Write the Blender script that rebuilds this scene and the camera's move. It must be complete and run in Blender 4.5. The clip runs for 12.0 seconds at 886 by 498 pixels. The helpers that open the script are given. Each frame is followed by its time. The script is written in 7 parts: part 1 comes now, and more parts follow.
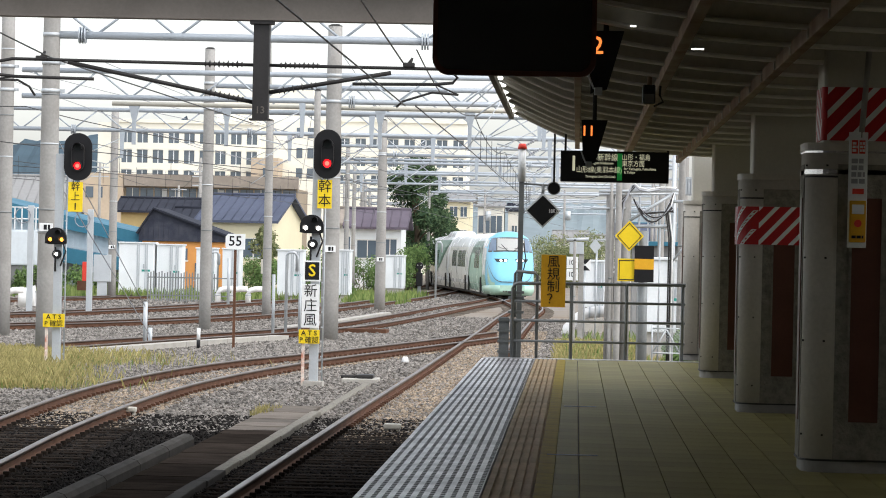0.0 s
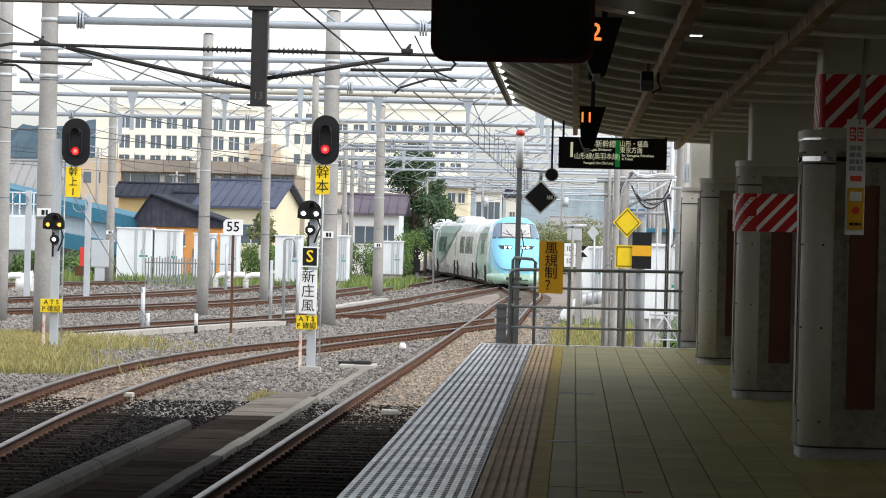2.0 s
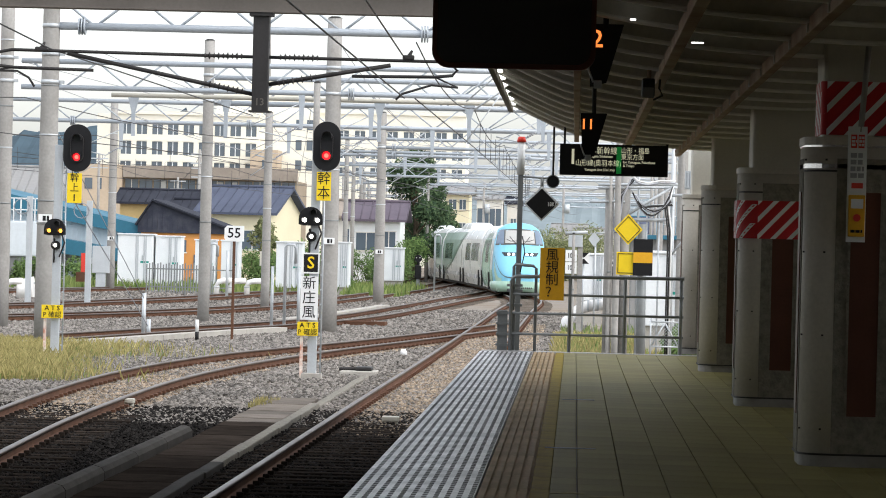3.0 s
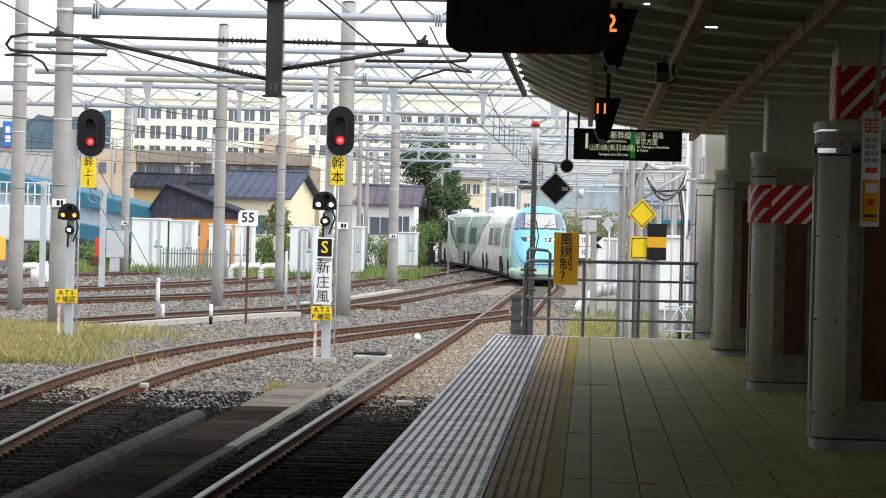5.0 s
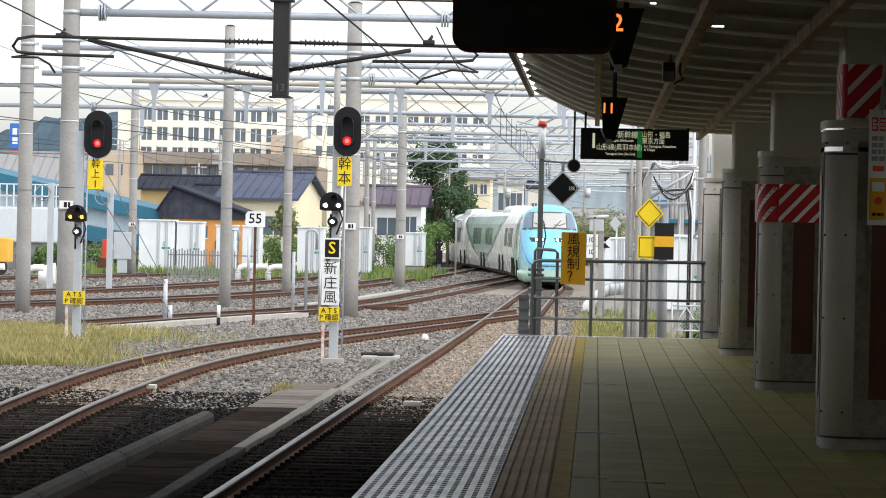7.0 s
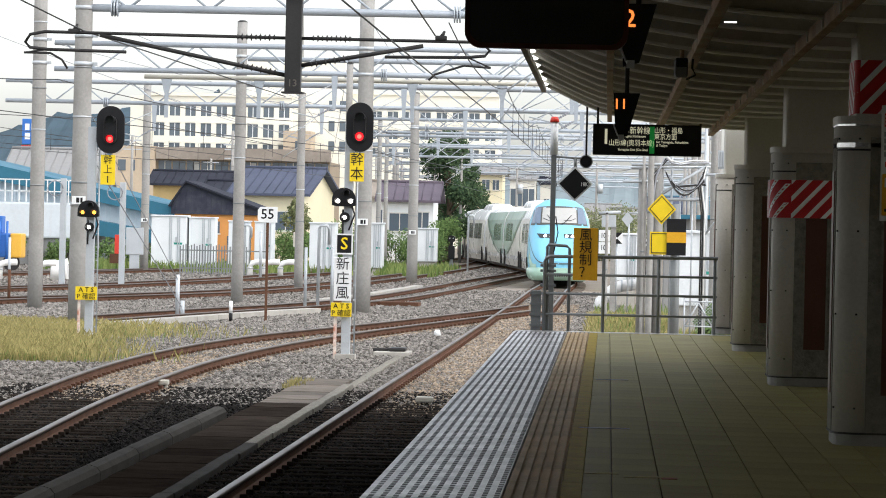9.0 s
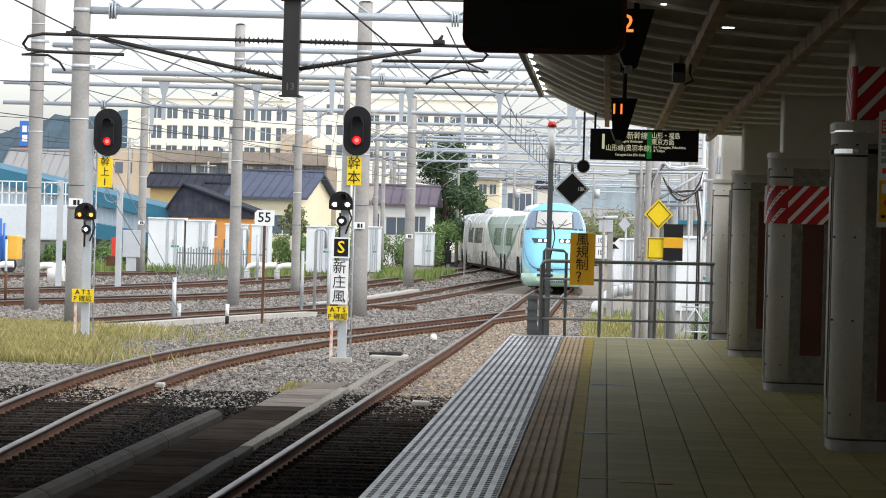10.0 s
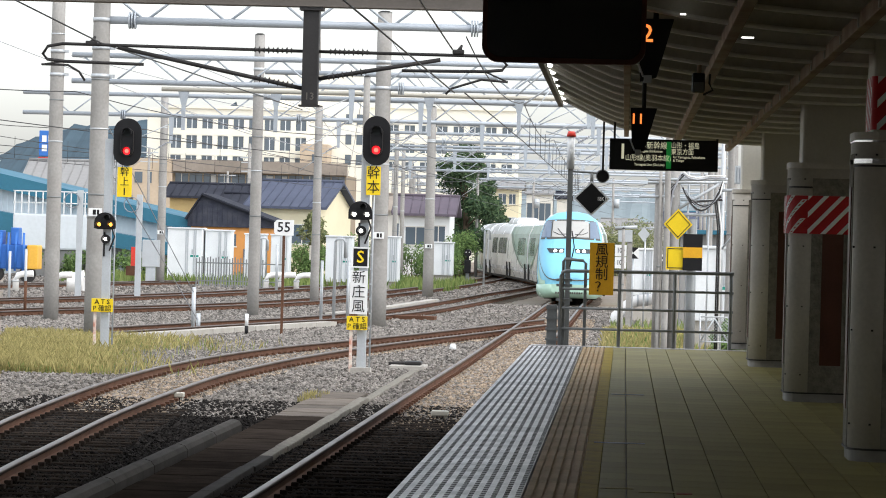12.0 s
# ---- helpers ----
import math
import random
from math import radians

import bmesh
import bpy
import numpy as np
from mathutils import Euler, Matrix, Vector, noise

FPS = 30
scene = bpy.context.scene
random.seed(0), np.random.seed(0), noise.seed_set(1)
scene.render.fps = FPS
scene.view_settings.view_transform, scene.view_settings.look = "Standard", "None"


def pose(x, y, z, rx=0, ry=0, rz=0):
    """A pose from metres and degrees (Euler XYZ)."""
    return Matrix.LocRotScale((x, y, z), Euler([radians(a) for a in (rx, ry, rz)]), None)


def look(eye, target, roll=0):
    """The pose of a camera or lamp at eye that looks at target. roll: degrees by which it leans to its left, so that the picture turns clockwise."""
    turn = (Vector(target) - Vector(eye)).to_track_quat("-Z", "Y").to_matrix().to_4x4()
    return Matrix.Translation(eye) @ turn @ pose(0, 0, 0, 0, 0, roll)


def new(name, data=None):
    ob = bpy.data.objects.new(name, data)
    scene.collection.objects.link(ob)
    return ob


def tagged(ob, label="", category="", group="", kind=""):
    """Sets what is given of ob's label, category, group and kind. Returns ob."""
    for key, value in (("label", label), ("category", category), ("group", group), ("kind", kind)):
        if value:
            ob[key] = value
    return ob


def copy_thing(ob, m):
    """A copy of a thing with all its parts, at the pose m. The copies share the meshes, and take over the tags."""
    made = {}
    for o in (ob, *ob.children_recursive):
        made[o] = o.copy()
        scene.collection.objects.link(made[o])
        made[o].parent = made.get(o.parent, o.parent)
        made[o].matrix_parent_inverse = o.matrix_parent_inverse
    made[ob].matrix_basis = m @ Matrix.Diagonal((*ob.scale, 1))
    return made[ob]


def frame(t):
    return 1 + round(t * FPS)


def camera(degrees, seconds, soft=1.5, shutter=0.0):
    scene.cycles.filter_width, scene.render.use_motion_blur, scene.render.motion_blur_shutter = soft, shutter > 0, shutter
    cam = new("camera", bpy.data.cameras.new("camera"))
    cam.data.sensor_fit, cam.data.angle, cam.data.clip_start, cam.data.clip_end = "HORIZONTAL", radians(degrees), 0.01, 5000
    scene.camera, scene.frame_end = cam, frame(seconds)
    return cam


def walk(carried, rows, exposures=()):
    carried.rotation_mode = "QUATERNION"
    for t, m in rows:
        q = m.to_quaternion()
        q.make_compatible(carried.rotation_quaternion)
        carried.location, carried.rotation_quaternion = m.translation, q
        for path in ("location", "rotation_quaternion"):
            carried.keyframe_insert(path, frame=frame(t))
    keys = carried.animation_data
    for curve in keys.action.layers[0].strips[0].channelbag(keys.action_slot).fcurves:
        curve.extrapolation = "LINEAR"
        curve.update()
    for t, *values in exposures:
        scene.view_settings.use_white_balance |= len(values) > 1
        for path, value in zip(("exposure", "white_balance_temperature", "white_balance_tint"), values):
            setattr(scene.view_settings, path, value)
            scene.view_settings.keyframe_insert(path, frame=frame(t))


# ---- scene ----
cam = camera(14.42, 12.0, soft=1.0)
EYE = (0.0, 0.0, 1.58)
WALK = [(0, 90.057, -1.213, 2.182), (0.5, 89.929, -1.336, 2.169), (1, 89.809, -1.236, 2.318), (1.5, 89.773, -1.135, 2.239),
        (2, 89.831, -1.350, 2.145), (2.5, 89.921, -1.409, 2.164), (3, 89.938, -1.446, 2.163), (5, 89.680, -1.440, 2.389),
        (5.5, 89.761, -1.273, 2.282), (6, 89.702, -1.036, 2.438), (6.5, 89.649, -0.971, 2.380), (7, 89.681, -1.213, 2.508),
        (9, 89.606, -1.248, 2.708), (9.5, 89.660, -1.392, 2.699), (10, 89.675, -1.531, 2.657), (10.5, 89.486, -1.525, 2.780),
        (11, 89.519, -1.549, 2.878), (11.5, 89.795, -1.531, 3.031), (12, 89.827, -1.550, 2.974)]
walk(cam, [(t, pose(*EYE, a, b, c)) for t, a, b, c in WALK], exposures=[(0, 0.42), (12, 0.45)])

# ---- light: thin bright overcast ----
world = bpy.data.worlds.new("overcast_sky")
scene.world = world
world.use_nodes = True
wn, wl = world.node_tree.nodes, world.node_tree.links
sky = wn.new("ShaderNodeTexSky")
sky.sky_type, sky.sun_disc = "NISHITA", False
sky.sun_elevation, sky.sun_rotation = radians(50), radians(120)
sky.dust_density, sky.air_density = 2.5, 1.0
grey = wn.new("ShaderNodeHueSaturation")
grey.inputs["Saturation"].default_value, grey.inputs["Value"].default_value = 0.34, 1.88
wl.new(sky.outputs[0], grey.inputs["Color"])
wl.new(grey.outputs[0], wn["Background"].inputs[0])
wn["Background"].inputs[1].default_value = 0.15
sun = new("sun", bpy.data.lights.new("sun", "SUN"))
sun.data.energy, sun.data.angle, sun.data.color = 0.7, radians(16), (1.0, 0.96, 0.9)
sun.matrix_basis = look((-5.6, -3.2, 7.7), (0, 0, 0))


# ---- materials ----
def mat(name, color, rough=0.6, metal=0.0, var=0.15, scale=6.0, fine=60.0, bump=0.15, tint=None, spread=0.0, emit=0.0, spec=0.3):
    """Two scales of noise over a base colour, with fine relief; tint: the colour of stains; spread: by piece."""
    m = bpy.data.materials.new(name)
    m.use_nodes = True
    n, l = m.node_tree.nodes, m.node_tree.links
    b = n["Principled BSDF"]
    co = n.new("ShaderNodeTexCoord")
    big, small = n.new("ShaderNodeTexNoise"), n.new("ShaderNodeTexNoise")
    big.inputs["Scale"].default_value, small.inputs["Scale"].default_value = scale, fine
    big.inputs["Detail"].default_value, small.inputs["Detail"].default_value = 5, 3
    for k in (big, small):
        l.new(co.outputs["Object"], k.inputs["Vector"])
    c = (*color, 1)
    dark = (*(tint or tuple(v * 0.6 for v in color)), 1)
    ramp = n.new("ShaderNodeMapRange")
    ramp.inputs[1].default_value, ramp.inputs[2].default_value = 0.42, 0.75
    ramp.inputs[3].default_value, ramp.inputs[4].default_value = 0.0, min(1.0, var * 3)
    l.new(big.outputs[0], ramp.inputs[0])
    mix = n.new("ShaderNodeMix")
    mix.data_type = "RGBA"
    mix.inputs[6].default_value, mix.inputs[7].default_value = c, dark
    l.new(ramp.outputs[0], mix.inputs[0])
    hsv = n.new("ShaderNodeHueSaturation")
    val = n.new("ShaderNodeMapRange")
    val.inputs[3].default_value, val.inputs[4].default_value = 1 - var, 1 + var
    l.new(small.outputs[0], val.inputs[0])
    l.new(mix.outputs[2], hsv.inputs["Color"])
    if spread:
        info = n.new("ShaderNodeObjectInfo")
        sp = n.new("ShaderNodeMapRange")
        sp.inputs[3].default_value, sp.inputs[4].default_value = 1 - spread, 1 + spread
        l.new(info.outputs["Random"], sp.inputs[0])
        mul = n.new("ShaderNodeMath")
        mul.operation = "MULTIPLY"
        l.new(val.outputs[0], mul.inputs[0])
        l.new(sp.outputs[0], mul.inputs[1])
        l.new(mul.outputs[0], hsv.inputs["Value"])
    else:
        l.new(val.outputs[0], hsv.inputs["Value"])
    l.new(hsv.outputs[0], b.inputs["Base Color"])
    rr = n.new("ShaderNodeMapRange")
    rr.inputs[3].default_value, rr.inputs[4].default_value = max(0.03, rough - 0.12), min(1.0, rough + 0.12)
    l.new(big.outputs[0], rr.inputs[0])
    l.new(rr.outputs[0], b.inputs["Roughness"])
    b.inputs["Metallic"].default_value = metal
    b.inputs["Specular IOR Level"].default_value = spec
    if bump:
        bp = n.new("ShaderNodeBump")
        bp.inputs["Strength"].default_value, bp.inputs["Distance"].default_value = bump, 0.01
        l.new(small.outputs[0], bp.inputs["Height"])
        l.new(bp.outputs[0], b.inputs["Normal"])
    if emit:
        b.inputs["Emission Color"].default_value = c
        b.inputs["Emission Strength"].default_value = emit
    return m


def island_mat(name, a, b_, rough=0.9, spec=0.15):
    """Stones, blades and leaves: each island its own shade between two colours."""
    m = bpy.data.materials.new(name)
    m.use_nodes = True
    n, l = m.node_tree.nodes, m.node_tree.links
    g = n.new("ShaderNodeNewGeometry")
    mix = n.new("ShaderNodeMix")
    mix.data_type = "RGBA"
    mix.inputs[6].default_value, mix.inputs[7].default_value = (*a, 1), (*b_, 1)
    l.new(g.outputs["Random Per Island"], mix.inputs[0])
    nz = n.new("ShaderNodeTexNoise")
    nz.inputs["Scale"].default_value = 0.7
    co = n.new("ShaderNodeTexCoord")
    l.new(co.outputs["Object"], nz.inputs["Vector"])
    v = n.new("ShaderNodeMapRange")
    v.inputs[3].default_value, v.inputs[4].default_value = 0.7, 1.3
    l.new(nz.outputs[0], v.inputs[0])
    h = n.new("ShaderNodeHueSaturation")
    l.new(mix.outputs[2], h.inputs["Color"])
    l.new(v.outputs[0], h.inputs["Value"])
    l.new(h.outputs[0], n["Principled BSDF"].inputs["Base Color"])
    n["Principled BSDF"].inputs["Roughness"].default_value = rough
    n["Principled BSDF"].inputs["Specular IOR Level"].default_value = spec
    return m


def glow(name, color, strength):
    m = bpy.data.materials.new(name)
    m.use_nodes = True
    b = m.node_tree.nodes["Principled BSDF"]
    b.inputs["Base Color"].default_value = (*color, 1)
    b.inputs["Emission Color"].default_value = (*color, 1)
    b.inputs["Emission Strength"].default_value = strength
    return m


def glass(name, color, rough=0.05):
    m = bpy.data.materials.new(name)
    m.use_nodes = True
    b = m.node_tree.nodes["Principled BSDF"]
    b.inputs["Base Color"].default_value = (*color, 1)
    b.inputs["Roughness"].default_value = rough
    b.inputs["Specular IOR Level"].default_value = 0.8
    return m


M = {
    "earth": mat("gravel_earth", (0.24, 0.215, 0.185), 0.95, var=0.28, scale=0.35, fine=14, bump=1.0, tint=(0.2, 0.15, 0.1), spec=0.1),
    "stone": island_mat("ballast_stone", (0.075, 0.069, 0.062), (0.29, 0.268, 0.242)),
    # near stones: the shade over the tracks is put into their black
    "stone_dark": island_mat("oily_ballast_stone", (0.008, 0.0075, 0.007), (0.035, 0.032, 0.03), 0.9, 0.03),
    "stone_rust": island_mat("rusty_ballast_stone", (0.13, 0.095, 0.066), (0.4, 0.325, 0.24)),
    # bed under them, blackened for the same shade
    "oily_bed": mat("oily_track_bed", (0.014, 0.013, 0.012), 0.85, var=0.3, scale=1.5, fine=16, bump=0.8, spec=0.03),
    "rust": mat("rusty_rail_steel", (0.14, 0.072, 0.045), 0.8, 0.3, var=0.25, scale=2, fine=40, bump=0.2, spec=0.15),
    "railhead": mat("worn_rail_head", (0.15, 0.12, 0.1), 0.42, 0.6, var=0.1, scale=1, fine=30, bump=0.02),
    "sleeper": mat("old_sleeper", (0.17, 0.145, 0.12), 0.85, var=0.3, scale=3, fine=30, bump=0.4, spread=0.25, spec=0.1),
    "concrete": mat("weathered_concrete", (0.42, 0.4, 0.36), 0.85, var=0.2, scale=1.5, fine=40, bump=0.25, spec=0.15),
    "pole": mat("spun_concrete_pole", (0.33, 0.322, 0.305), 0.85, var=0.2, scale=1.4, fine=14, bump=0.25, tint=(0.21, 0.2, 0.18), spec=0.12),
    "smooth_concrete": mat("smooth_column_concrete", (0.52, 0.49, 0.43), 0.6, var=0.14, scale=1.6, fine=30, bump=0.08, spec=0.2),
    "rough_concrete": mat("hammered_concrete", (0.24, 0.225, 0.19), 0.9, var=0.3, scale=14, fine=45, bump=1.0, spec=0.1),
    "cream": mat("cream_column_paint", (0.52, 0.5, 0.43), 0.6, var=0.1, scale=1.2, fine=30, bump=0.05),
    "panel": mat("brown_column_panel", (0.1, 0.036, 0.022), 0.5, var=0.15, scale=3, fine=50, bump=0.05),
    "tile": mat("olive_platform_tile", (0.31, 0.275, 0.1), 0.55, var=0.2, scale=1.2, fine=25, bump=0.06, spread=0.1, spec=0.1),
    # tone spread from slab to slab also carries wet reflections across the edge
    "edge": mat("pale_edge_slab", (0.5, 0.49, 0.49), 0.33, var=0.5, scale=2.4, fine=30, bump=0.1, spread=0.36, spec=0.4),
    "pad": mat("dark_grip_pad", (0.17, 0.166, 0.16), 0.6, var=0.2, scale=3, fine=40, bump=0.2),
    "brown_tile": mat("brown_ribbed_tile", (0.6, 0.44, 0.25), 0.65, var=0.2, scale=2, fine=30, bump=0.15, spread=0.12, spec=0.1),
    "yellow_tile": mat("worn_yellow_line", (0.42, 0.31, 0.035), 0.65, var=0.3, scale=3, fine=20, bump=0.1, tint=(0.26, 0.2, 0.06), spec=0.08),
    "galv": mat("galvanised_steel", (0.5, 0.53, 0.55), 0.5, 0.35, var=0.12, scale=1.5, fine=30, bump=0.03),
    "truss": mat("galvanised_truss_pipe", (0.4, 0.44, 0.48), 0.5, 0.2, var=0.1, scale=1, fine=20, bump=0.02),
    "dark_steel": mat("dark_painted_steel", (0.035, 0.033, 0.032), 0.6, 0.2, var=0.25, scale=2, fine=30, bump=0.05),
    "rail_grey": mat("grey_railing_paint", (0.22, 0.235, 0.235), 0.5, 0.3, var=0.15, scale=3, fine=40, bump=0.05),
    # paler than the boards: light caught by the flange edges, put into the colour
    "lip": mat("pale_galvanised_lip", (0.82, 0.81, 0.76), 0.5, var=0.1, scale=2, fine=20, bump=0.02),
    "canopy": mat("canopy_board_paint", (0.5, 0.48, 0.42), 0.7, var=0.16, scale=1.2, fine=20, bump=0.05),
    "beam": mat("canopy_beam_rust", (0.34, 0.25, 0.16), 0.7, var=0.3, scale=1.4, fine=20, bump=0.1, tint=(0.2, 0.1, 0.06)),
    "gantry_beam": mat("brown_gantry_beam", (0.13, 0.115, 0.1), 0.7, 0.1, var=0.15, scale=1, fine=20, bump=0.05),
    "black": mat("matt_black", (0.007, 0.007, 0.008), 0.6, var=0.2, scale=5, fine=40, bump=0.03),
    "screen": glass("dark_mirror_face", (0.012, 0.012, 0.012), 0.12),
    "yellow": mat("yellow_sign_enamel", (0.83, 0.6, 0.02), 0.45, var=0.08, scale=5, fine=40, bump=0.02),
    "amber": mat("amber_sign_enamel", (0.72, 0.38, 0.02), 0.5, var=0.1, scale=4, fine=40, bump=0.02),
    "white": mat("white_enamel", (0.8, 0.81, 0.8), 0.45, var=0.06, scale=1.5, fine=20, bump=0.02),
    "cabinet": mat("white_cabinet_paint", (0.74, 0.77, 0.78), 0.5, var=0.08, scale=0.9, fine=15, bump=0.02),
    "red": mat("red_banner", (0.5, 0.02, 0.025), 0.6, var=0.1, scale=3, fine=30, bump=0.05),
    "red_cap": mat("red_lamp_cap", (0.7, 0.06, 0.04), 0.3, var=0.05, bump=0.0),
    "green": mat("green_sign_bar", (0.02, 0.4, 0.08), 0.5, var=0.05, bump=0.0, emit=0.12),
    "teal": mat("teal_stripe", (0.03, 0.3, 0.24), 0.5, var=0.08, bump=0.0),
    "sign_text": glow("sign_lettering", (0.85, 0.83, 0.6), 0.35),
    "orange_led": glow("orange_numeral", (1.0, 0.25, 0.05), 1.0),
    "red_lamp": glow("red_signal_lamp", (1.0, 0.012, 0.02), 1.3),
    "hot_red": glow("red_signal_lamp_centre", (1.0, 0.1, 0.07), 2.6),
    "amber_lamp": glow("amber_signal_lamp", (1.0, 0.42, 0.06), 2.5),
    "white_lamp": glow("white_lamp", (1.0, 0.97, 0.9), 5.0),
    # glows in place of sky showing through openings in the roof
    "gap_light": glow("roof_gap_daylight", (1.0, 0.98, 0.92), 3.0),
    "train_white": mat("train_white_paint", (0.82, 0.84, 0.84), 0.25, var=0.04, scale=0.5, fine=6, bump=0.0, spec=0.5),
    "train_silver": mat("train_silver_paint", (0.7, 0.7, 0.66), 0.3, 0.1, var=0.05, scale=0.5, fine=6, bump=0.0, spec=0.5),
    "train_blue": mat("train_sky_blue_paint", (0.21, 0.54, 0.72), 0.42, var=0.04, scale=0.6, fine=6, bump=0.0, spec=0.4),
    "train_green": mat("train_pale_green_paint", (0.4, 0.6, 0.48), 0.25, var=0.06, scale=0.6, fine=6, bump=0.0),
    "leaf_glass": mat("train_leaf_green_film", (0.4, 0.54, 0.47), 0.2, var=0.1, scale=0.4, fine=5, bump=0.0, spec=0.25),
    # near concrete and sleepers: darkened copies, shade put into the colour
    "darkened": mat("stained_concrete", (0.06, 0.056, 0.05), 1.0, var=0.25, scale=2, fine=30, bump=0.3, spread=0.15, spec=0.1),
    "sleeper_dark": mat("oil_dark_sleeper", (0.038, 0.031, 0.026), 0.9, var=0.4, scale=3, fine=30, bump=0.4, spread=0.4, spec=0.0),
    "scrub": island_mat("scrub_leaf", (0.09, 0.115, 0.05), (0.22, 0.23, 0.11)),
    "train_deep": mat("train_deep_green_paint", (0.075, 0.15, 0.11), 0.3, var=0.08, scale=0.6, fine=6, bump=0.0),
    "glass_dark": glass("tinted_glass", (0.03, 0.035, 0.035)),
    "glass_grey": glass("side_window_glass", (0.12, 0.13, 0.13)),
    "shade": mat("pale_window_blind", (0.43, 0.43, 0.41), 0.12, var=0.05, bump=0.0),
    "seam": mat("seam_line", (0.1, 0.1, 0.09), 0.6, var=0.1, bump=0.0),
    "hospital": mat("cream_rendered_wall", (0.82, 0.79, 0.68), 0.85, var=0.05, scale=0.1, fine=2, bump=0.02),
    "window": glass("building_window_glass", (0.1, 0.13, 0.16), 0.08),
    "tan_wall": mat("tan_wall", (0.31, 0.25, 0.18), 0.85, var=0.1, scale=0.2, fine=3, bump=0.02),
    "grey_wall": mat("grey_wall", (0.26, 0.26, 0.255), 0.85, var=0.12, scale=0.2, fine=3, bump=0.02),
    "slate": mat("dark_slate_roof", (0.035, 0.038, 0.05), 0.85, var=0.2, scale=0.6, fine=8, bump=0.1, spec=0.1),
    "blue_roof": mat("blue_tile_roof", (0.085, 0.098, 0.14), 0.8, var=0.15, scale=0.5, fine=8, bump=0.1, spec=0.15),
    "teal_roof": mat("teal_metal_roof", (0.035, 0.15, 0.22), 0.6, 0.1, var=0.12, scale=0.3, fine=5, bump=0.03),
    "corrugated": mat("pale_corrugated_sheet", (0.62, 0.67, 0.7), 0.5, 0.1, var=0.1, scale=0.3, fine=5, bump=0.03),
    "ochre_wall": mat("ochre_rendered_wall", (0.5, 0.37, 0.17), 0.85, var=0.1, scale=0.4, fine=5, bump=0.02),
    "beige_wall": mat("beige_rendered_wall", (0.52, 0.42, 0.31), 0.85, var=0.1, scale=0.3, fine=4, bump=0.02),
    "straw_wall": mat("straw_rendered_wall", (0.74, 0.67, 0.47), 0.85, var=0.06, scale=0.4, fine=5, bump=0.02),
    "plum_roof": mat("plum_grey_tile_roof", (0.12, 0.1, 0.125), 0.7, var=0.15, scale=0.5, fine=8, bump=0.1, spec=0.2),
    "parapet_wall": mat("grey_brown_parapet", (0.29, 0.25, 0.21), 0.9, var=0.2, scale=0.5, fine=4, bump=0.05),
    "streaked": mat("streaked_dark_metal", (0.04, 0.044, 0.062), 0.7, var=0.2, scale=2.2, fine=12, bump=0.1, tint=(0.1, 0.1, 0.115), spec=0.15),
    "orange_wall": mat("orange_rendered_wall", (0.66, 0.3, 0.09), 0.8, var=0.08, scale=0.4, fine=5, bump=0.02),
    "pale_wall": mat("pale_house_wall", (0.68, 0.66, 0.6), 0.8, var=0.08, scale=0.4, fine=5, bump=0.02),
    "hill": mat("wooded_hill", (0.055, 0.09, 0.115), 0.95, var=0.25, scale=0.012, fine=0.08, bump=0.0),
    # distance haze is mixed into this paler hill colour
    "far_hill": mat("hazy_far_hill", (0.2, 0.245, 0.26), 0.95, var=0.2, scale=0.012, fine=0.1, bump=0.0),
    "leaf": island_mat("tree_leaf", (0.022, 0.046, 0.024), (0.078, 0.12, 0.055)),
    "bush": island_mat("bush_leaf", (0.05, 0.095, 0.03), (0.16, 0.24, 0.08)),
    "grass": island_mat("dry_grass_blade", (0.2, 0.18, 0.065), (0.45, 0.39, 0.17)),
    "weed": island_mat("green_weed_blade", (0.09, 0.15, 0.04), (0.25, 0.3, 0.1)),
    "bark": mat("bark", (0.12, 0.09, 0.06), 0.9, var=0.2, scale=3, fine=30, bump=0.4),
    "machine_blue": mat("blue_machine_paint", (0.04, 0.16, 0.5), 0.5, var=0.12, scale=1, fine=10, bump=0.02),
    "machine_yellow": mat("yellow_machine_paint", (0.75, 0.42, 0.06), 0.5, var=0.1, scale=1, fine=10, bump=0.02),
    "insul": mat("white_pipe_lagging", (0.78, 0.78, 0.76), 0.5, var=0.12, scale=2, fine=20, bump=0.1),
    "wire": mat("dark_wire", (0.05, 0.05, 0.05), 0.6, 0.3, var=0.1, bump=0.0),
    "cable": mat("grey_cable", (0.3, 0.31, 0.33), 0.6, var=0.1, bump=0.0),
    "soffit": mat("dark_overhead_deck", (0.2, 0.19, 0.17), 0.85, var=0.15, scale=0.6, fine=6, bump=0.05),
}


# ---- mesh helpers ----
def box(bm, x0, x1, y0, y1, z0, z1, bevel=0.0):
    vs = [bm.verts.new((x, y, z)) for z in (z0, z1) for x, y in ((x0, y0), (x1, y0), (x1, y1), (x0, y1))]
    fs = [bm.faces.new([vs[i] for i in q]) for q in
          ((3, 2, 1, 0), (4, 5, 6, 7), (0, 1, 5, 4), (1, 2, 6, 5), (2, 3, 7, 6), (3, 0, 4, 7))]
    if bevel:
        es = list({e for f in fs for e in f.edges})
        bmesh.ops.bevel(bm, geom=es, offset=bevel, segments=2, affect="EDGES", profile=0.6)
    return bm


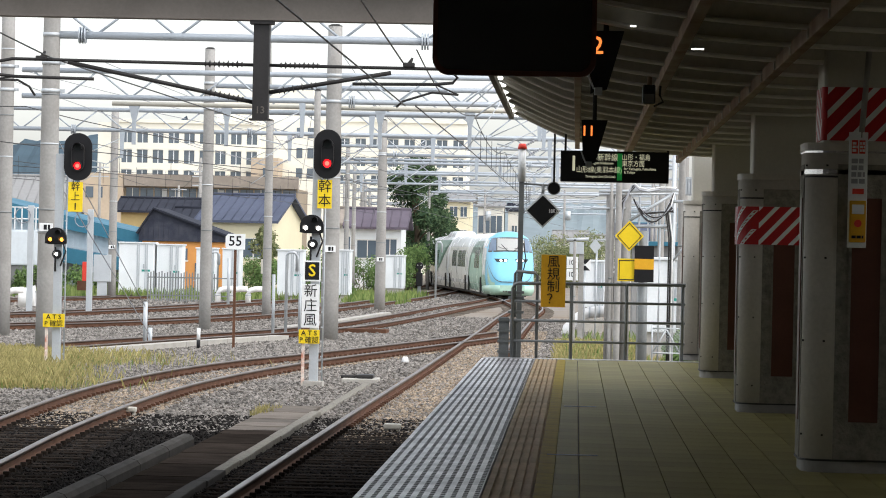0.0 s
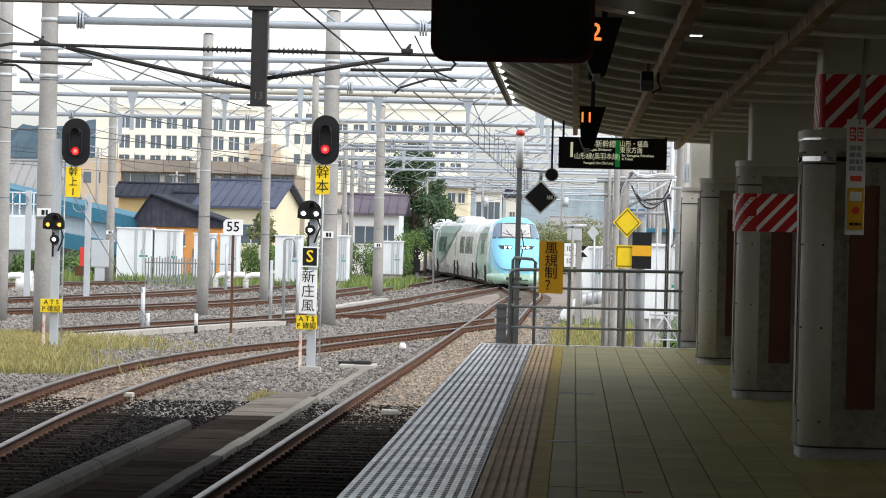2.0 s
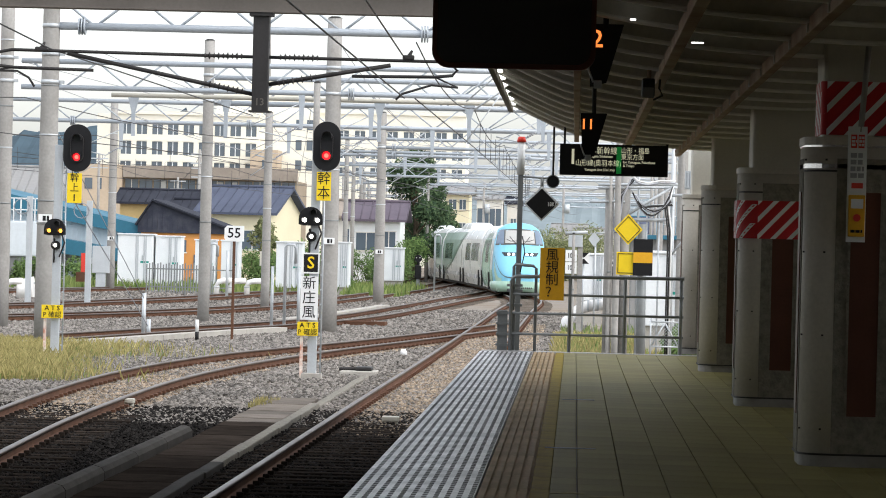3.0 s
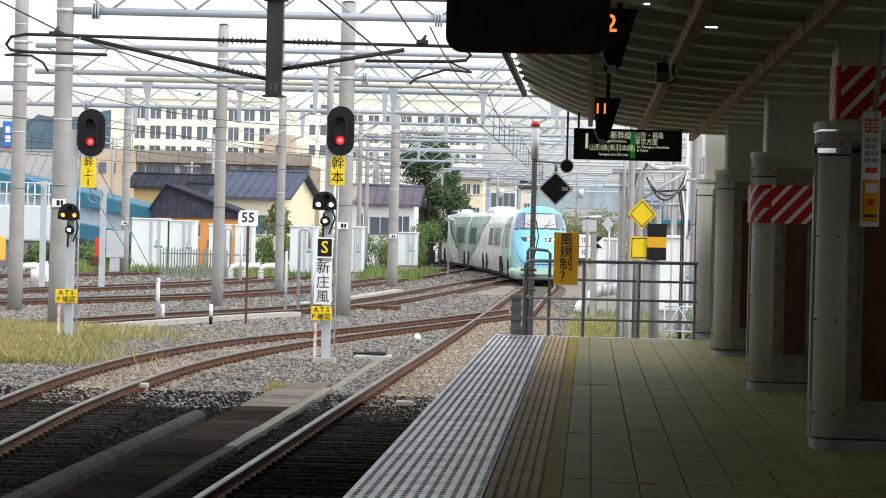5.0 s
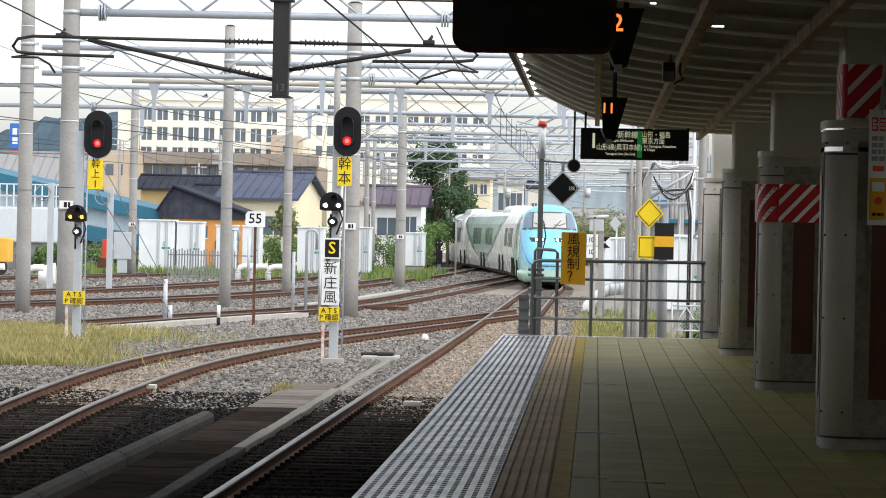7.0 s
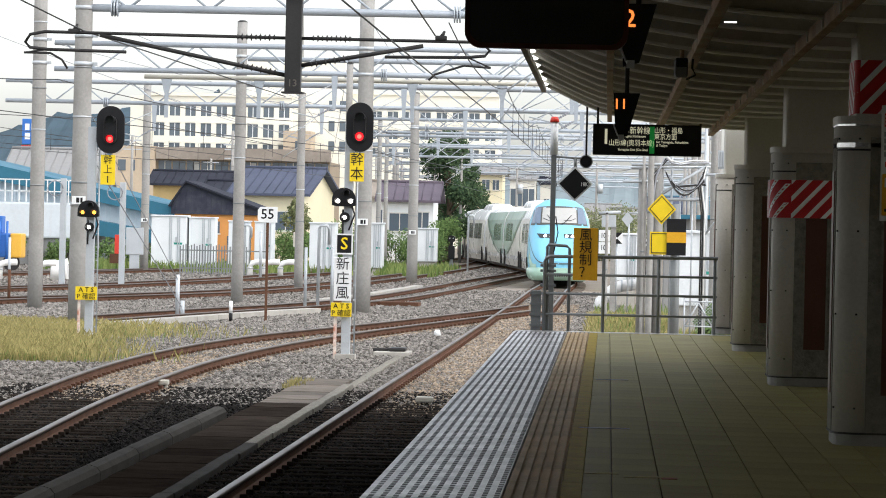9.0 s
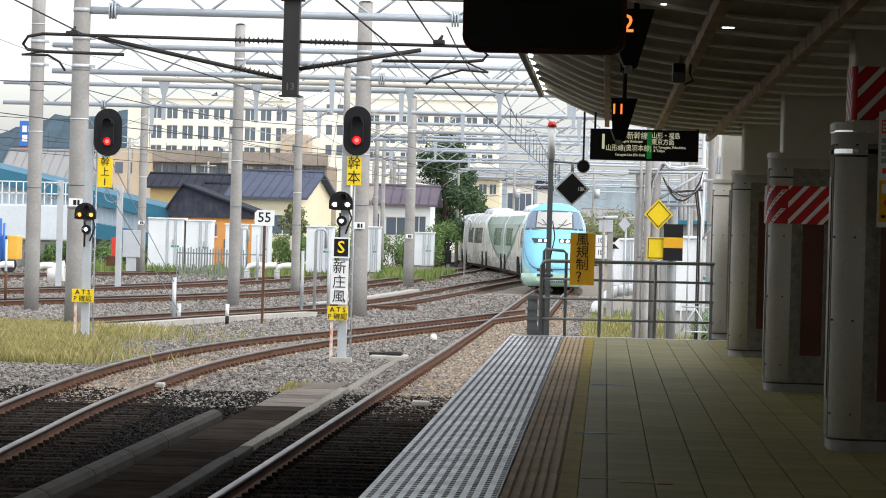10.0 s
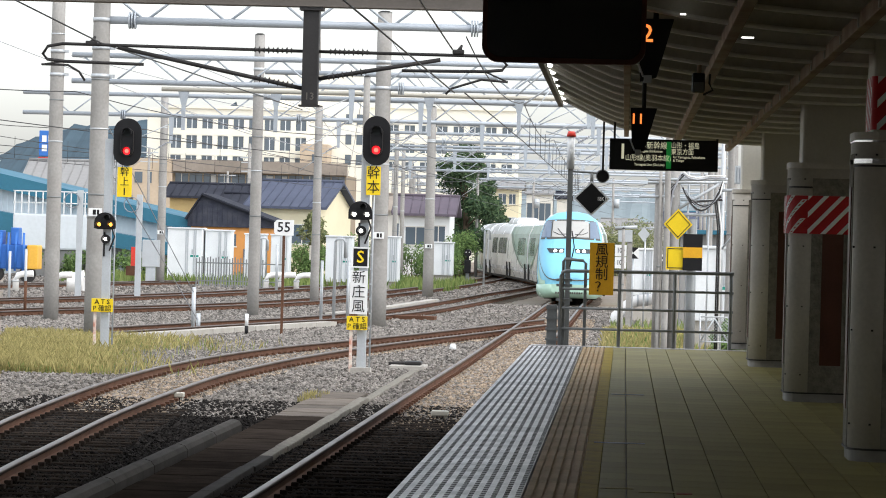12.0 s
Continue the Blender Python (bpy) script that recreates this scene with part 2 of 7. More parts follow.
def loft(bm, rings, cap=True, closed=True):
    rows = [[bm.verts.new(p) for p in r] for r in rings]
    n = len(rows[0])
    for a, b in zip(rows, rows[1:]):
        for i in range(n if closed else n - 1):
            j = (i + 1) % n
            f = bm.faces.new((a[i], a[j], b[j], b[i]))
            f.smooth = True
    if cap:
        bm.faces.new(list(reversed(rows[0])))
        bm.faces.new(rows[-1])
    return bm


def tube(bm, pts, r, seg=8, r1=None):
    """A round bar along a line of points."""
    pts = [Vector(p) for p in pts]
    rings = []
    for i, p in enumerate(pts):
        d = (pts[min(i + 1, len(pts) - 1)] - pts[max(i - 1, 0)]).normalized()
        up = Vector((0, 0, 1)) if abs(d.z) < 0.9 else Vector((0, 1, 0))
        u = d.cross(up).normalized()
        v = u.cross(d)
        rad = r if r1 is None else r + (r1 - r) * i / (len(pts) - 1)
        rings.append([p + (u * math.cos(a) + v * math.sin(a)) * rad for a in [2 * math.pi * k / seg for k in range(seg)]])
    loft(bm, rings)
    bmesh.ops.recalc_face_normals(bm, faces=bm.faces[:])
    return bm


def prism(bm, outline, a, b, axis="y"):
    """An outline pushed along an axis from a to b."""
    def at(p, d):
        return (p[0], d, p[1]) if axis == "y" else (d, p[0], p[1]) if axis == "x" else (p[0], p[1], d)
    lo, hi = [bm.verts.new(at(p, a)) for p in outline], [bm.verts.new(at(p, b)) for p in outline]
    n = len(outline)
    for i in range(n):
        bm.faces.new((lo[i], lo[(i + 1) % n], hi[(i + 1) % n], hi[i]))
    bm.faces.new(lo), bm.faces.new(hi)
    bmesh.ops.recalc_face_normals(bm, faces=bm.faces[:])
    return bm


def disc(bm, x, y0, y1, z, r, seg=20):
    return prism(bm, [(x + r * math.cos(2 * math.pi * k / seg), z + r * math.sin(2 * math.pi * k / seg)) for k in range(seg)], y0, y1)


def rounded(w, h, r, seg=5, cx=0, cz=0):
    """The outline of a rectangle with round corners."""
    out = []
    for sx, sz, a0 in ((1, 1, 0), (-1, 1, 90), (-1, -1, 180), (1, -1, 270)):
        for k in range(seg + 1):
            a = radians(a0 + 90 * k / seg)
            out.append((cx + sx * (w / 2 - r) + r * math.cos(a), cz + sz * (h / 2 - r) + r * math.sin(a)))
    return out


def mesh(name, bm, material):
    me = bpy.data.meshes.new(name)
    bm.to_mesh(me)
    bm.free()
    me.materials.append(M[material] if isinstance(material, str) else material)
    return me


def part(name, bm, material, parent, label="", kind=""):
    ob = new(name, mesh(name, bm, material))
    ob.parent = parent
    return tagged(ob, label, kind=kind)


def thing(name, label, category, at=(0, 0, 0), group="", kind="", rz=0):
    ob = new(name)
    ob.matrix_basis = pose(*at, 0, 0, rz)
    return tagged(ob, label, category, group, kind)


def solid(name, bm, material, label, category, at=(0, 0, 0), group="", kind=""):
    ob = new(name, mesh(name, bm, material))
    ob.location = at
    return tagged(ob, label, category, group, kind)


def B():
    return bmesh.new()


def wording(name, text, size, x, y, z, material, parent, wide=1.0, align="CENTER", line=1.0):
    """Raised lettering that faces -y, centred on (x, z)."""
    cu = bpy.data.curves.new(name, "FONT")
    cu.body, cu.size, cu.align_x, cu.align_y, cu.extrude, cu.space_line = text, size, align, "CENTER", 0.002, line
    cu.resolution_u = 2
    if text.isascii():
        cu.offset = size * 0.012
    ob = bpy.data.objects.new(name, cu)
    scene.collection.objects.link(ob)
    dg = bpy.context.evaluated_depsgraph_get()
    dg.update()
    me = bpy.data.meshes.new_from_object(ob.evaluated_get(dg))
    bpy.data.objects.remove(ob)
    me.materials.clear()
    me.materials.append(M[material])
    me.transform(Matrix.Translation((x, y, z)) @ Matrix.Rotation(radians(90), 4, "X") @ Matrix.Diagonal((wide, 1, 1, 1)))
    t = new(name, me)
    t.parent = parent
    return t


def bars(bm, x0, x1, z0, z1, y, rows, fill=0.5, seed=1, gap=0.3):
    """Unreadable writing: rows of short bars."""
    rnd = random.Random(seed)
    h = (z1 - z0) / rows
    for i in range(rows):
        x = x0
        while x < x1 - 0.3 * h:
            w = min(h * rnd.uniform(0.4, 1.1), x1 - x)
            box(bm, x, x + w, y - 0.003, y, z0 + i * h + h * gap / 2, z0 + (i + 1) * h - h * gap / 2)
            x += w + h * 0.18
    return bm


def curve_at(pts, y):
    """x on a smooth line through (y, x) points."""
    if y <= pts[0][0]:
        (a, b), (c, d) = pts[0], pts[1]
        return b + (d - b) * (y - a) / (c - a)
    for k in range(len(pts) - 1):
        if y <= pts[k + 1][0] or k == len(pts) - 2:
            p0, p1, p2, p3 = (pts[max(k + j, 0) if k + j < len(pts) else -1] for j in (-1, 0, 1, 2))
            h = p2[0] - p1[0]
            m1 = (p2[1] - p0[1]) / max(p2[0] - p0[0], 1e-6)
            m2 = (p3[1] - p1[1]) / max(p3[0] - p1[0], 1e-6)
            u = (y - p1[0]) / h
            if u > 1:
                return p2[1] + m2 * (y - p2[0])
            return ((2 * u**3 - 3 * u**2 + 1) * p1[1] + (u**3 - 2 * u**2 + u) * h * m1
                    + (-2 * u**3 + 3 * u**2) * p2[1] + (u**3 - u**2) * h * m2)


RAIL = -1.0
BED = -1.17


# ---- ground, tracks ----
def build_ground():
    bm = B()
    xs = [-2600, -600, -200, -80, -50, -30, -20, -10, 0, 10, 30, 80, 300, 2600]
    ys = [-200, -20, 0, 20, 40, 60, 80, 100, 130, 160, 200, 260, 340, 500, 900, 2600]
    grid = [[bm.verts.new((x, y, -1.22)) for x in xs] for y in ys]
    for j in range(len(ys) - 1):
        for i in range(len(xs) - 1):
            bm.faces.new((grid[j][i], grid[j][i + 1], grid[j + 1][i + 1], grid[j + 1][i]))
    solid("ground", bm, "earth", "grey-brown gravel and earth between the tracks", "ground", kind="structure")


TRACK_1 = [(0, -3.1), (34, -2.9), (55, -2.8), (77, -2.65), (110, -2.5), (144, -2.42), (152, -2.36), (160, -2.28), (169, -2.29), (178, -2.48), (189, -3.0),
           (200, -3.55), (211, -4.3), (231, -6.05), (238, -6.7), (252, -8.2), (265, -9.5), (275, -10.2), (290, -10.9), (320, -11.6), (420, -12.1)]
RAIL_2A = [(26, -6.6), (45, -8.1), (52.5, -8.5), (60, -8.75), (67, -8.75), (74, -8.4), (80, -7.8), (85, -7.0), (91, -6.0), (99, -4.85), (108, -3.65), (116, -2.6)]
RAIL_2B = [(22, -5.7), (36.8, -6.55), (42, -6.79), (48.7, -7.08), (56, -7.23), (64, -7.24), (71.4, -6.92), (78.3, -6.34), (85.4, -5.53), (92.8, -4.51), (101.5, -3.3), (108, -2.4)]
TRACK_3 = [(70, -15.9), (82, -14.6), (90, -13.2), (101, -11.2), (109, -9.55), (121, -8.0), (140, -6.95), (172, -5.75), (190, -4.9), (205, -4.4)]
TRACK_4 = [(98, -21), (109, -19), (116.5, -16.7), (127, -14.2), (143, -12.2), (158, -11.2), (176, -10.4), (205, -9.4), (240, -8.9), (300, -9.5)]
TRACK_5 = [(112, -25), (125, -22), (136.5, -19.6), (154.5, -17.2), (171, -15.9), (200, -14.2), (240, -13), (300, -12.6)]
TRACK_6 = [(140, -32), (165, -26), (190, -22), (230, -18.5), (300, -16.5)]


def rail_profile():
    return [(-0.065, -0.15), (0.065, -0.15), (0.065, -0.135), (0.012, -0.12), (0.012, -0.045), (0.034, -0.035), (0.034, 0.0), (-0.034, 0.0),
            (-0.034, -0.035), (-0.012, -0.045), (-0.012, -0.12), (-0.065, -0.135)]


def build_rail(parent, line, y0, y1, off=0.0, z=RAIL, step=2.0):
    n = max(2, int((y1 - y0) / step))
    ys = [y0 + (y1 - y0) * i / n for i in range(n + 1)]
    prof, top = [], []
    for y in ys:
        x = curve_at(line, y)
        dx = curve_at(line, y + 0.5) - curve_at(line, y - 0.5)
        u = Vector((1, -dx, 0)).normalized()
        c = Vector((x, y, z)) + u * off
        prof.append([c + u * a + Vector((0, 0, b)) for a, b in rail_profile()])
        top.append([c + u * a + Vector((0, 0, b)) for a, b in ((-0.037, -0.037), (0.037, -0.037), (0.037, 0.0), (0.028, 0.005), (-0.028, 0.005), (-0.037, 0.0))])
    bm = B()
    loft(bm, prof)
    for f in bm.faces:
        f.smooth = False
    bmesh.ops.recalc_face_normals(bm, faces=bm.faces[:])
    r = part("rail", bm, "rust", parent)
    bm = B()
    loft(bm, top)
    bmesh.ops.recalc_face_normals(bm, faces=bm.faces[:])
    part("running_surface", bm, "railhead", r, "worn bright rail head")


def sleeper_mesh(length, name="sleeper", material="sleeper"):
    bm = B()
    box(bm, -length / 2, length / 2, -0.11, 0.11, -0.19, -0.0, 0.015)
    return mesh(name, bm, material)


SLEEPER = sleeper_mesh(2.5)
# near copy of the sleeper, coloured for shade
DARK_SLEEPER = sleeper_mesh(2.5, "sleeper", "sleeper_dark")


def build_track(label, line, y0, y1, gauge=1.435, pieces=True, other=None, z=RAIL):
    t = thing("railway_track", label, "track", kind="structure")
    if other:
        build_rail(t, line, y0, y1, 0, z)
        build_rail(t, other, y0, y1 - 6, 0, z)
    else:
        build_rail(t, line, y0, y1, -gauge / 2, z)
        build_rail(t, line, y0, y1, gauge / 2, z)
    rnd = random.Random(len(label))
    y = y0
    clip, dark_clip = B(), B()
    while y < y1 - 4:
        a = curve_at(line, y)
        b = curve_at(other, y) if other else a
        c = (a + b) / 2
        dx = (curve_at(line, y + 0.5) - curve_at(line, y - 0.5))
        s = new("sleeper", DARK_SLEEPER if y < 54 else SLEEPER)
        s.parent = t
        s.matrix_basis = pose(c + rnd.uniform(-0.04, 0.04), y, z - (0.15 if y < 54 else 0.185) + rnd.uniform(-0.012, 0.004), 0, 0, -math.degrees(math.atan(dx)) + rnd.uniform(-1, 1))
        for rx in ((a, b) if other else (c - gauge / 2, c + gauge / 2)):
            for k in (-0.1, 0.1):
                box(dark_clip if y < 54 else clip, rx + k - 0.035, rx + k + 0.035, y - 0.06, y + 0.06, z - 0.15, z - 0.105)
        y += 0.6 if y < 150 else 1.2
    part("rail_fastenings", clip, "rust", t, "rusty rail clips", kind="stuff")
    if dark_clip.verts:
        part("rail_fastenings", dark_clip, "sleeper_dark", t, "rail clips coloured dark as shade", kind="stuff")
    return t


def build_tracks():
    build_track("rusty rails on sleepers beside the platform", TRACK_1, 6, 330)
    build_track("rusty curved rails joining the platform track", RAIL_2A, 26, 116, other=RAIL_2B)
    build_track("rusty yard rails curving through the gravel", TRACK_3, 70, 205)
    build_track("rusty yard rails behind the masts", TRACK_4, 98, 300)
    build_track("rusty far yard rails", TRACK_5, 112, 300)
    build_track("rusty farthest yard rails", TRACK_6, 140, 300)


def scatter(name, label, n, area, size, material, flat=0.7, z=BED, seed=3, category="gravel", skip=None):
    """Many small faceted stones in one mesh. area: (y0, y1, x-range function)."""
    rnd = np.random.RandomState(seed)
    y0, y1, span = area
    u = rnd.rand(n)
    ys = y0 * (y1 / y0) ** u
    lo, hi = np.array([span(y) for y in ys]).T
    xs = lo + rnd.rand(n) * (hi - lo)
    base = np.array([(1, 0, 0), (-1, 0, 0), (0, 1, 0), (0, -1, 0), (0, 0, 1), (0, 0, -1)], float)
    tri = np.array([(0, 2, 4), (2, 1, 4), (1, 3, 4), (3, 0, 4), (2, 0, 5), (1, 2, 5), (3, 1, 5), (0, 3, 5)])
    s = size * (0.5 + rnd.rand(n)) * (0.8 + ys / 120)
    v = base[None] * (0.7 + 0.6 * rnd.rand(n, 6, 1)) * s[:, None, None]
    a = rnd.rand(n) * 6.28
    ca, sa = np.cos(a)[:, None], np.sin(a)[:, None]
    px, py, pz = v[..., 0], v[..., 1], v[..., 2]
    tilt = (rnd.rand(n)[:, None] - 0.5) * 1.4
    px, pz = px * np.cos(tilt) - pz * np.sin(tilt), px * np.sin(tilt) + pz * np.cos(tilt)
    x = px * ca - py * sa + xs[:, None]
    y = px * sa + py * ca + ys[:, None]
    zz = pz * flat + z + rnd.rand(n)[:, None] * 0.03 - 0.035
    co = np.stack([x, y, zz], -1).reshape(-1, 3)
    idx = (tri[None] + 6 * np.arange(n)[:, None, None]).reshape(-1, 3)
    me = bpy.data.meshes.new(name)
    me.from_pydata(co.tolist(), [], idx.tolist())
    me.materials.append(M[material])
    return tagged(new(name, me), label, category, kind="stuff")


def build_ballast():
    scatter("ballast", "coarse grey-brown ballast stones between the rails", 95000, (52, 150, lambda y: (-0.178 * y, -1.5 if y < 56 else 0.5)), 0.028, "stone")
    scatter("oily_ballast", "ballast stones of the near tracks coloured black as shade", 70000, (24, 57, lambda y: (max(-9.6, -0.19 * y), -1.45)), 0.024, "stone_dark", seed=11, z=BED + 0.012)
    scatter("track_ballast", "rusty brown ballast stones along the platform track", 34000, (50, 125, lambda y: (curve_at(TRACK_1, y) - 1.0, curve_at(TRACK_1, y) + 1.5)), 0.026, "stone_rust", seed=5)
    scatter("curve_ballast", "rusty brown ballast stones between the curved rails", 22000, (52, 108, lambda y: (curve_at(RAIL_2A, y) - 0.3, curve_at(RAIL_2B, y) + 0.3)), 0.027, "stone_rust", seed=15)
    scatter("yard_ballast", "coarse grey ballast of the yard tracks", 40000, (70, 230, lambda y: (-0.178 * y, -6.0)), 0.036, "stone", seed=7)
    # near tracks' bed, shade put into its black colour, with a ragged far edge
    bm = B()
    rnd = random.Random(4)
    far = [(-13 + 0.25 * k, 54.5 + rnd.uniform(-2.2, 1.6) + 1.5 * math.sin(k * 0.3)) for k in range(47)]
    low = [bm.verts.new((x, 5, -1.205)) for x, y in far]
    top = [bm.verts.new((x, y, -1.205)) for x, y in far]
    for k in range(46):
        bm.faces.new((low[k], low[k + 1], top[k + 1], top[k]))
    solid("oily_bed", bm, "oily_bed", "track bed beside the platform coloured black as shade", "track bed", kind="structure")


def blades(name, label, n, area, height, material, seed=1, z=BED, width=0.012, lean=0.5, category="grass"):
    rnd = np.random.RandomState(seed)
    co, idx = [], []
    for i in range(n):
        x, y = area(rnd)
        h = height * (0.5 + rnd.rand())
        a, b = rnd.rand() * 6.28, rnd.rand() * 6.28
        w = width * (0.6 + rnd.rand())
        dx, dy = math.cos(a) * w, math.sin(a) * w
        lx, ly = math.cos(b) * h * lean * rnd.rand(), math.sin(b) * h * lean * rnd.rand()
        k = len(co)
        co += [(x - dx, y - dy, z - 0.05), (x + dx, y + dy, z - 0.05), (x + lx * 0.45 + dx * 0.7, y + ly * 0.45, z + h * 0.6), (x + lx, y + ly, z + h)]
        idx += [(k, k + 1, k + 2), (k, k + 2, k + 3)]
    me = bpy.data.meshes.new(name)
    me.from_pydata(co, [], idx)
    me.materials.append(M[material])
    return tagged(new(name, me), label, category, kind="stuff")


# ---- platform ----
PLAT_END = 53.0
EDGE_X = -1.4


def build_platform():
    p = thing("platform", "paved station platform with a pale ribbed edge and a yellow line", "platform", kind="structure")
    bm = B()
    box(bm, EDGE_X + 0.06, 5.6, -22, PLAT_END - 0.02, -1.3, -0.05)
    part("platform_body", bm, "concrete", p, "weathered concrete platform wall")
    bm = B()
    box(bm, EDGE_X + 0.02, 5.6, PLAT_END - 0.1, PLAT_END + 0.08, -0.16, 0.012, 0.01)
    part("end_coping", bm, "edge", p, "pale concrete coping at the platform end")
    slab = B()
    box(slab, EDGE_X, -0.595, 0.004, 0.721, -0.14, 0.0, 0.005)
    slab = mesh("edge_slab", slab, "edge")
    y = PLAT_END - 0.1 - 0.725
    while y > 8:
        o = new("edge_slab", slab)
        o.parent, o.location = p, (0, y, 0)
        y -= 0.725
    bm = B()
    y = 12.0
    while y < PLAT_END - 0.2:
        for k in range(11):
            x = EDGE_X + 0.04 + k * 0.0725
            box(bm, x, x + 0.031, y, y + 0.1, -0.001, 0.0022)
        y += 0.18
    part("grip_pads", bm, "pad", p, "rows of dark anti-slip pads", kind="stuff")
    rib = B()
    box(rib, -0.588, -0.257, 0.003, 1.197, -0.05, -0.012)
    for k in range(5):
        x = -0.582 + k * 0.066
        box(rib, x, x + 0.046, 0.003, 1.197, -0.014, 0.003)
    rib = mesh("ribbed_tile", rib, "brown_tile")
    yel = B()
    box(yel, -0.252, -0.13, 0.003, 1.197, -0.05, 0.002)
    yel = mesh("yellow_tile", yel, "yellow_tile")
    y = PLAT_END - 0.1 - 1.2
    while y > 10:
        for me in (rib, yel):
            o = new(me.name, me)
            o.parent, o.location = p, (0, y, 0)
        y -= 1.2
    edge_tile = B()
    box(edge_tile, -0.126, 0.048, 0.0015, 0.5985, -0.05, 0.0)
    edge_tile = mesh("edge_tile", edge_tile, "tile")
    tile = B()
    box(tile, 0.004, 0.296, 0.0015, 0.5985, -0.05, 0.0)
    tile = mesh("floor_tile", tile, "tile")
    y = PLAT_END - 0.1 - 0.6
    while y > 18:
        for k in range(6):
            o = new("floor_tile", tile)
            o.parent, o.location = p, (0.052 + 0.3 * k, y, 0)
        y -= 0.6
    bm = B()
    y = PLAT_END - 0.1 - 0.6
    while y > -21:
        for k in range(0 if y <= 18 else 6, 18):
            x = 0.052 + 0.3 * k
            box(bm, x + 0.004, x + 0.296, y + 0.0015, y + 0.5985, -0.05, 0.0)
        y -= 0.6
    y = PLAT_END - 0.1 - 0.6
    while y > 18:
        o = new("edge_tile", edge_tile)
        o.parent, o.location = p, (0, y, 0)
        y -= 0.6
    part("floor_tiles", bm, "tile", p, kind="stuff")
    bm = B()
    box(bm, -0.2, 0.2, 27.66, 27.74, -0.001, 0.0045)
    part("joint_strip", bm, "galv", p, "worn metal joint strip")
    bm = B()
    box(bm, -0.1, 0.24, 36.6, 36.66, -0.001, 0.0045)
    part("joint_strip", bm, "galv", p, "worn metal joint strip")
    M["tape"] = mat("worn_floor_tape", (0.4, 0.33, 0.1), 0.6, var=0.33, scale=18, fine=60, bump=0.1, tint=(0.2, 0.18, 0.1))
    M["red_tape"] = mat("worn_red_floor_tape", (0.4, 0.08, 0.05), 0.6, var=0.33, scale=18, fine=60, bump=0.1, tint=(0.2, 0.16, 0.09))
    for x0, x1, y0, y1, m in ((-0.12, 0.1, 22.55, 22.66, "tape"), (0.13, 0.36, 22.28, 22.42, "tape"), (0.37, 0.47, 22.2, 22.32, "red_tape")):
        bm = B()
        box(bm, x0, x1, y0, y1, -0.001, 0.0035)
        part("floor_tape", bm, m, p, "worn peeling floor tape")


# ---- columns and canopy ----
COLUMNS = [16.1, 26.2, 36.1, 46.2, 53.9]


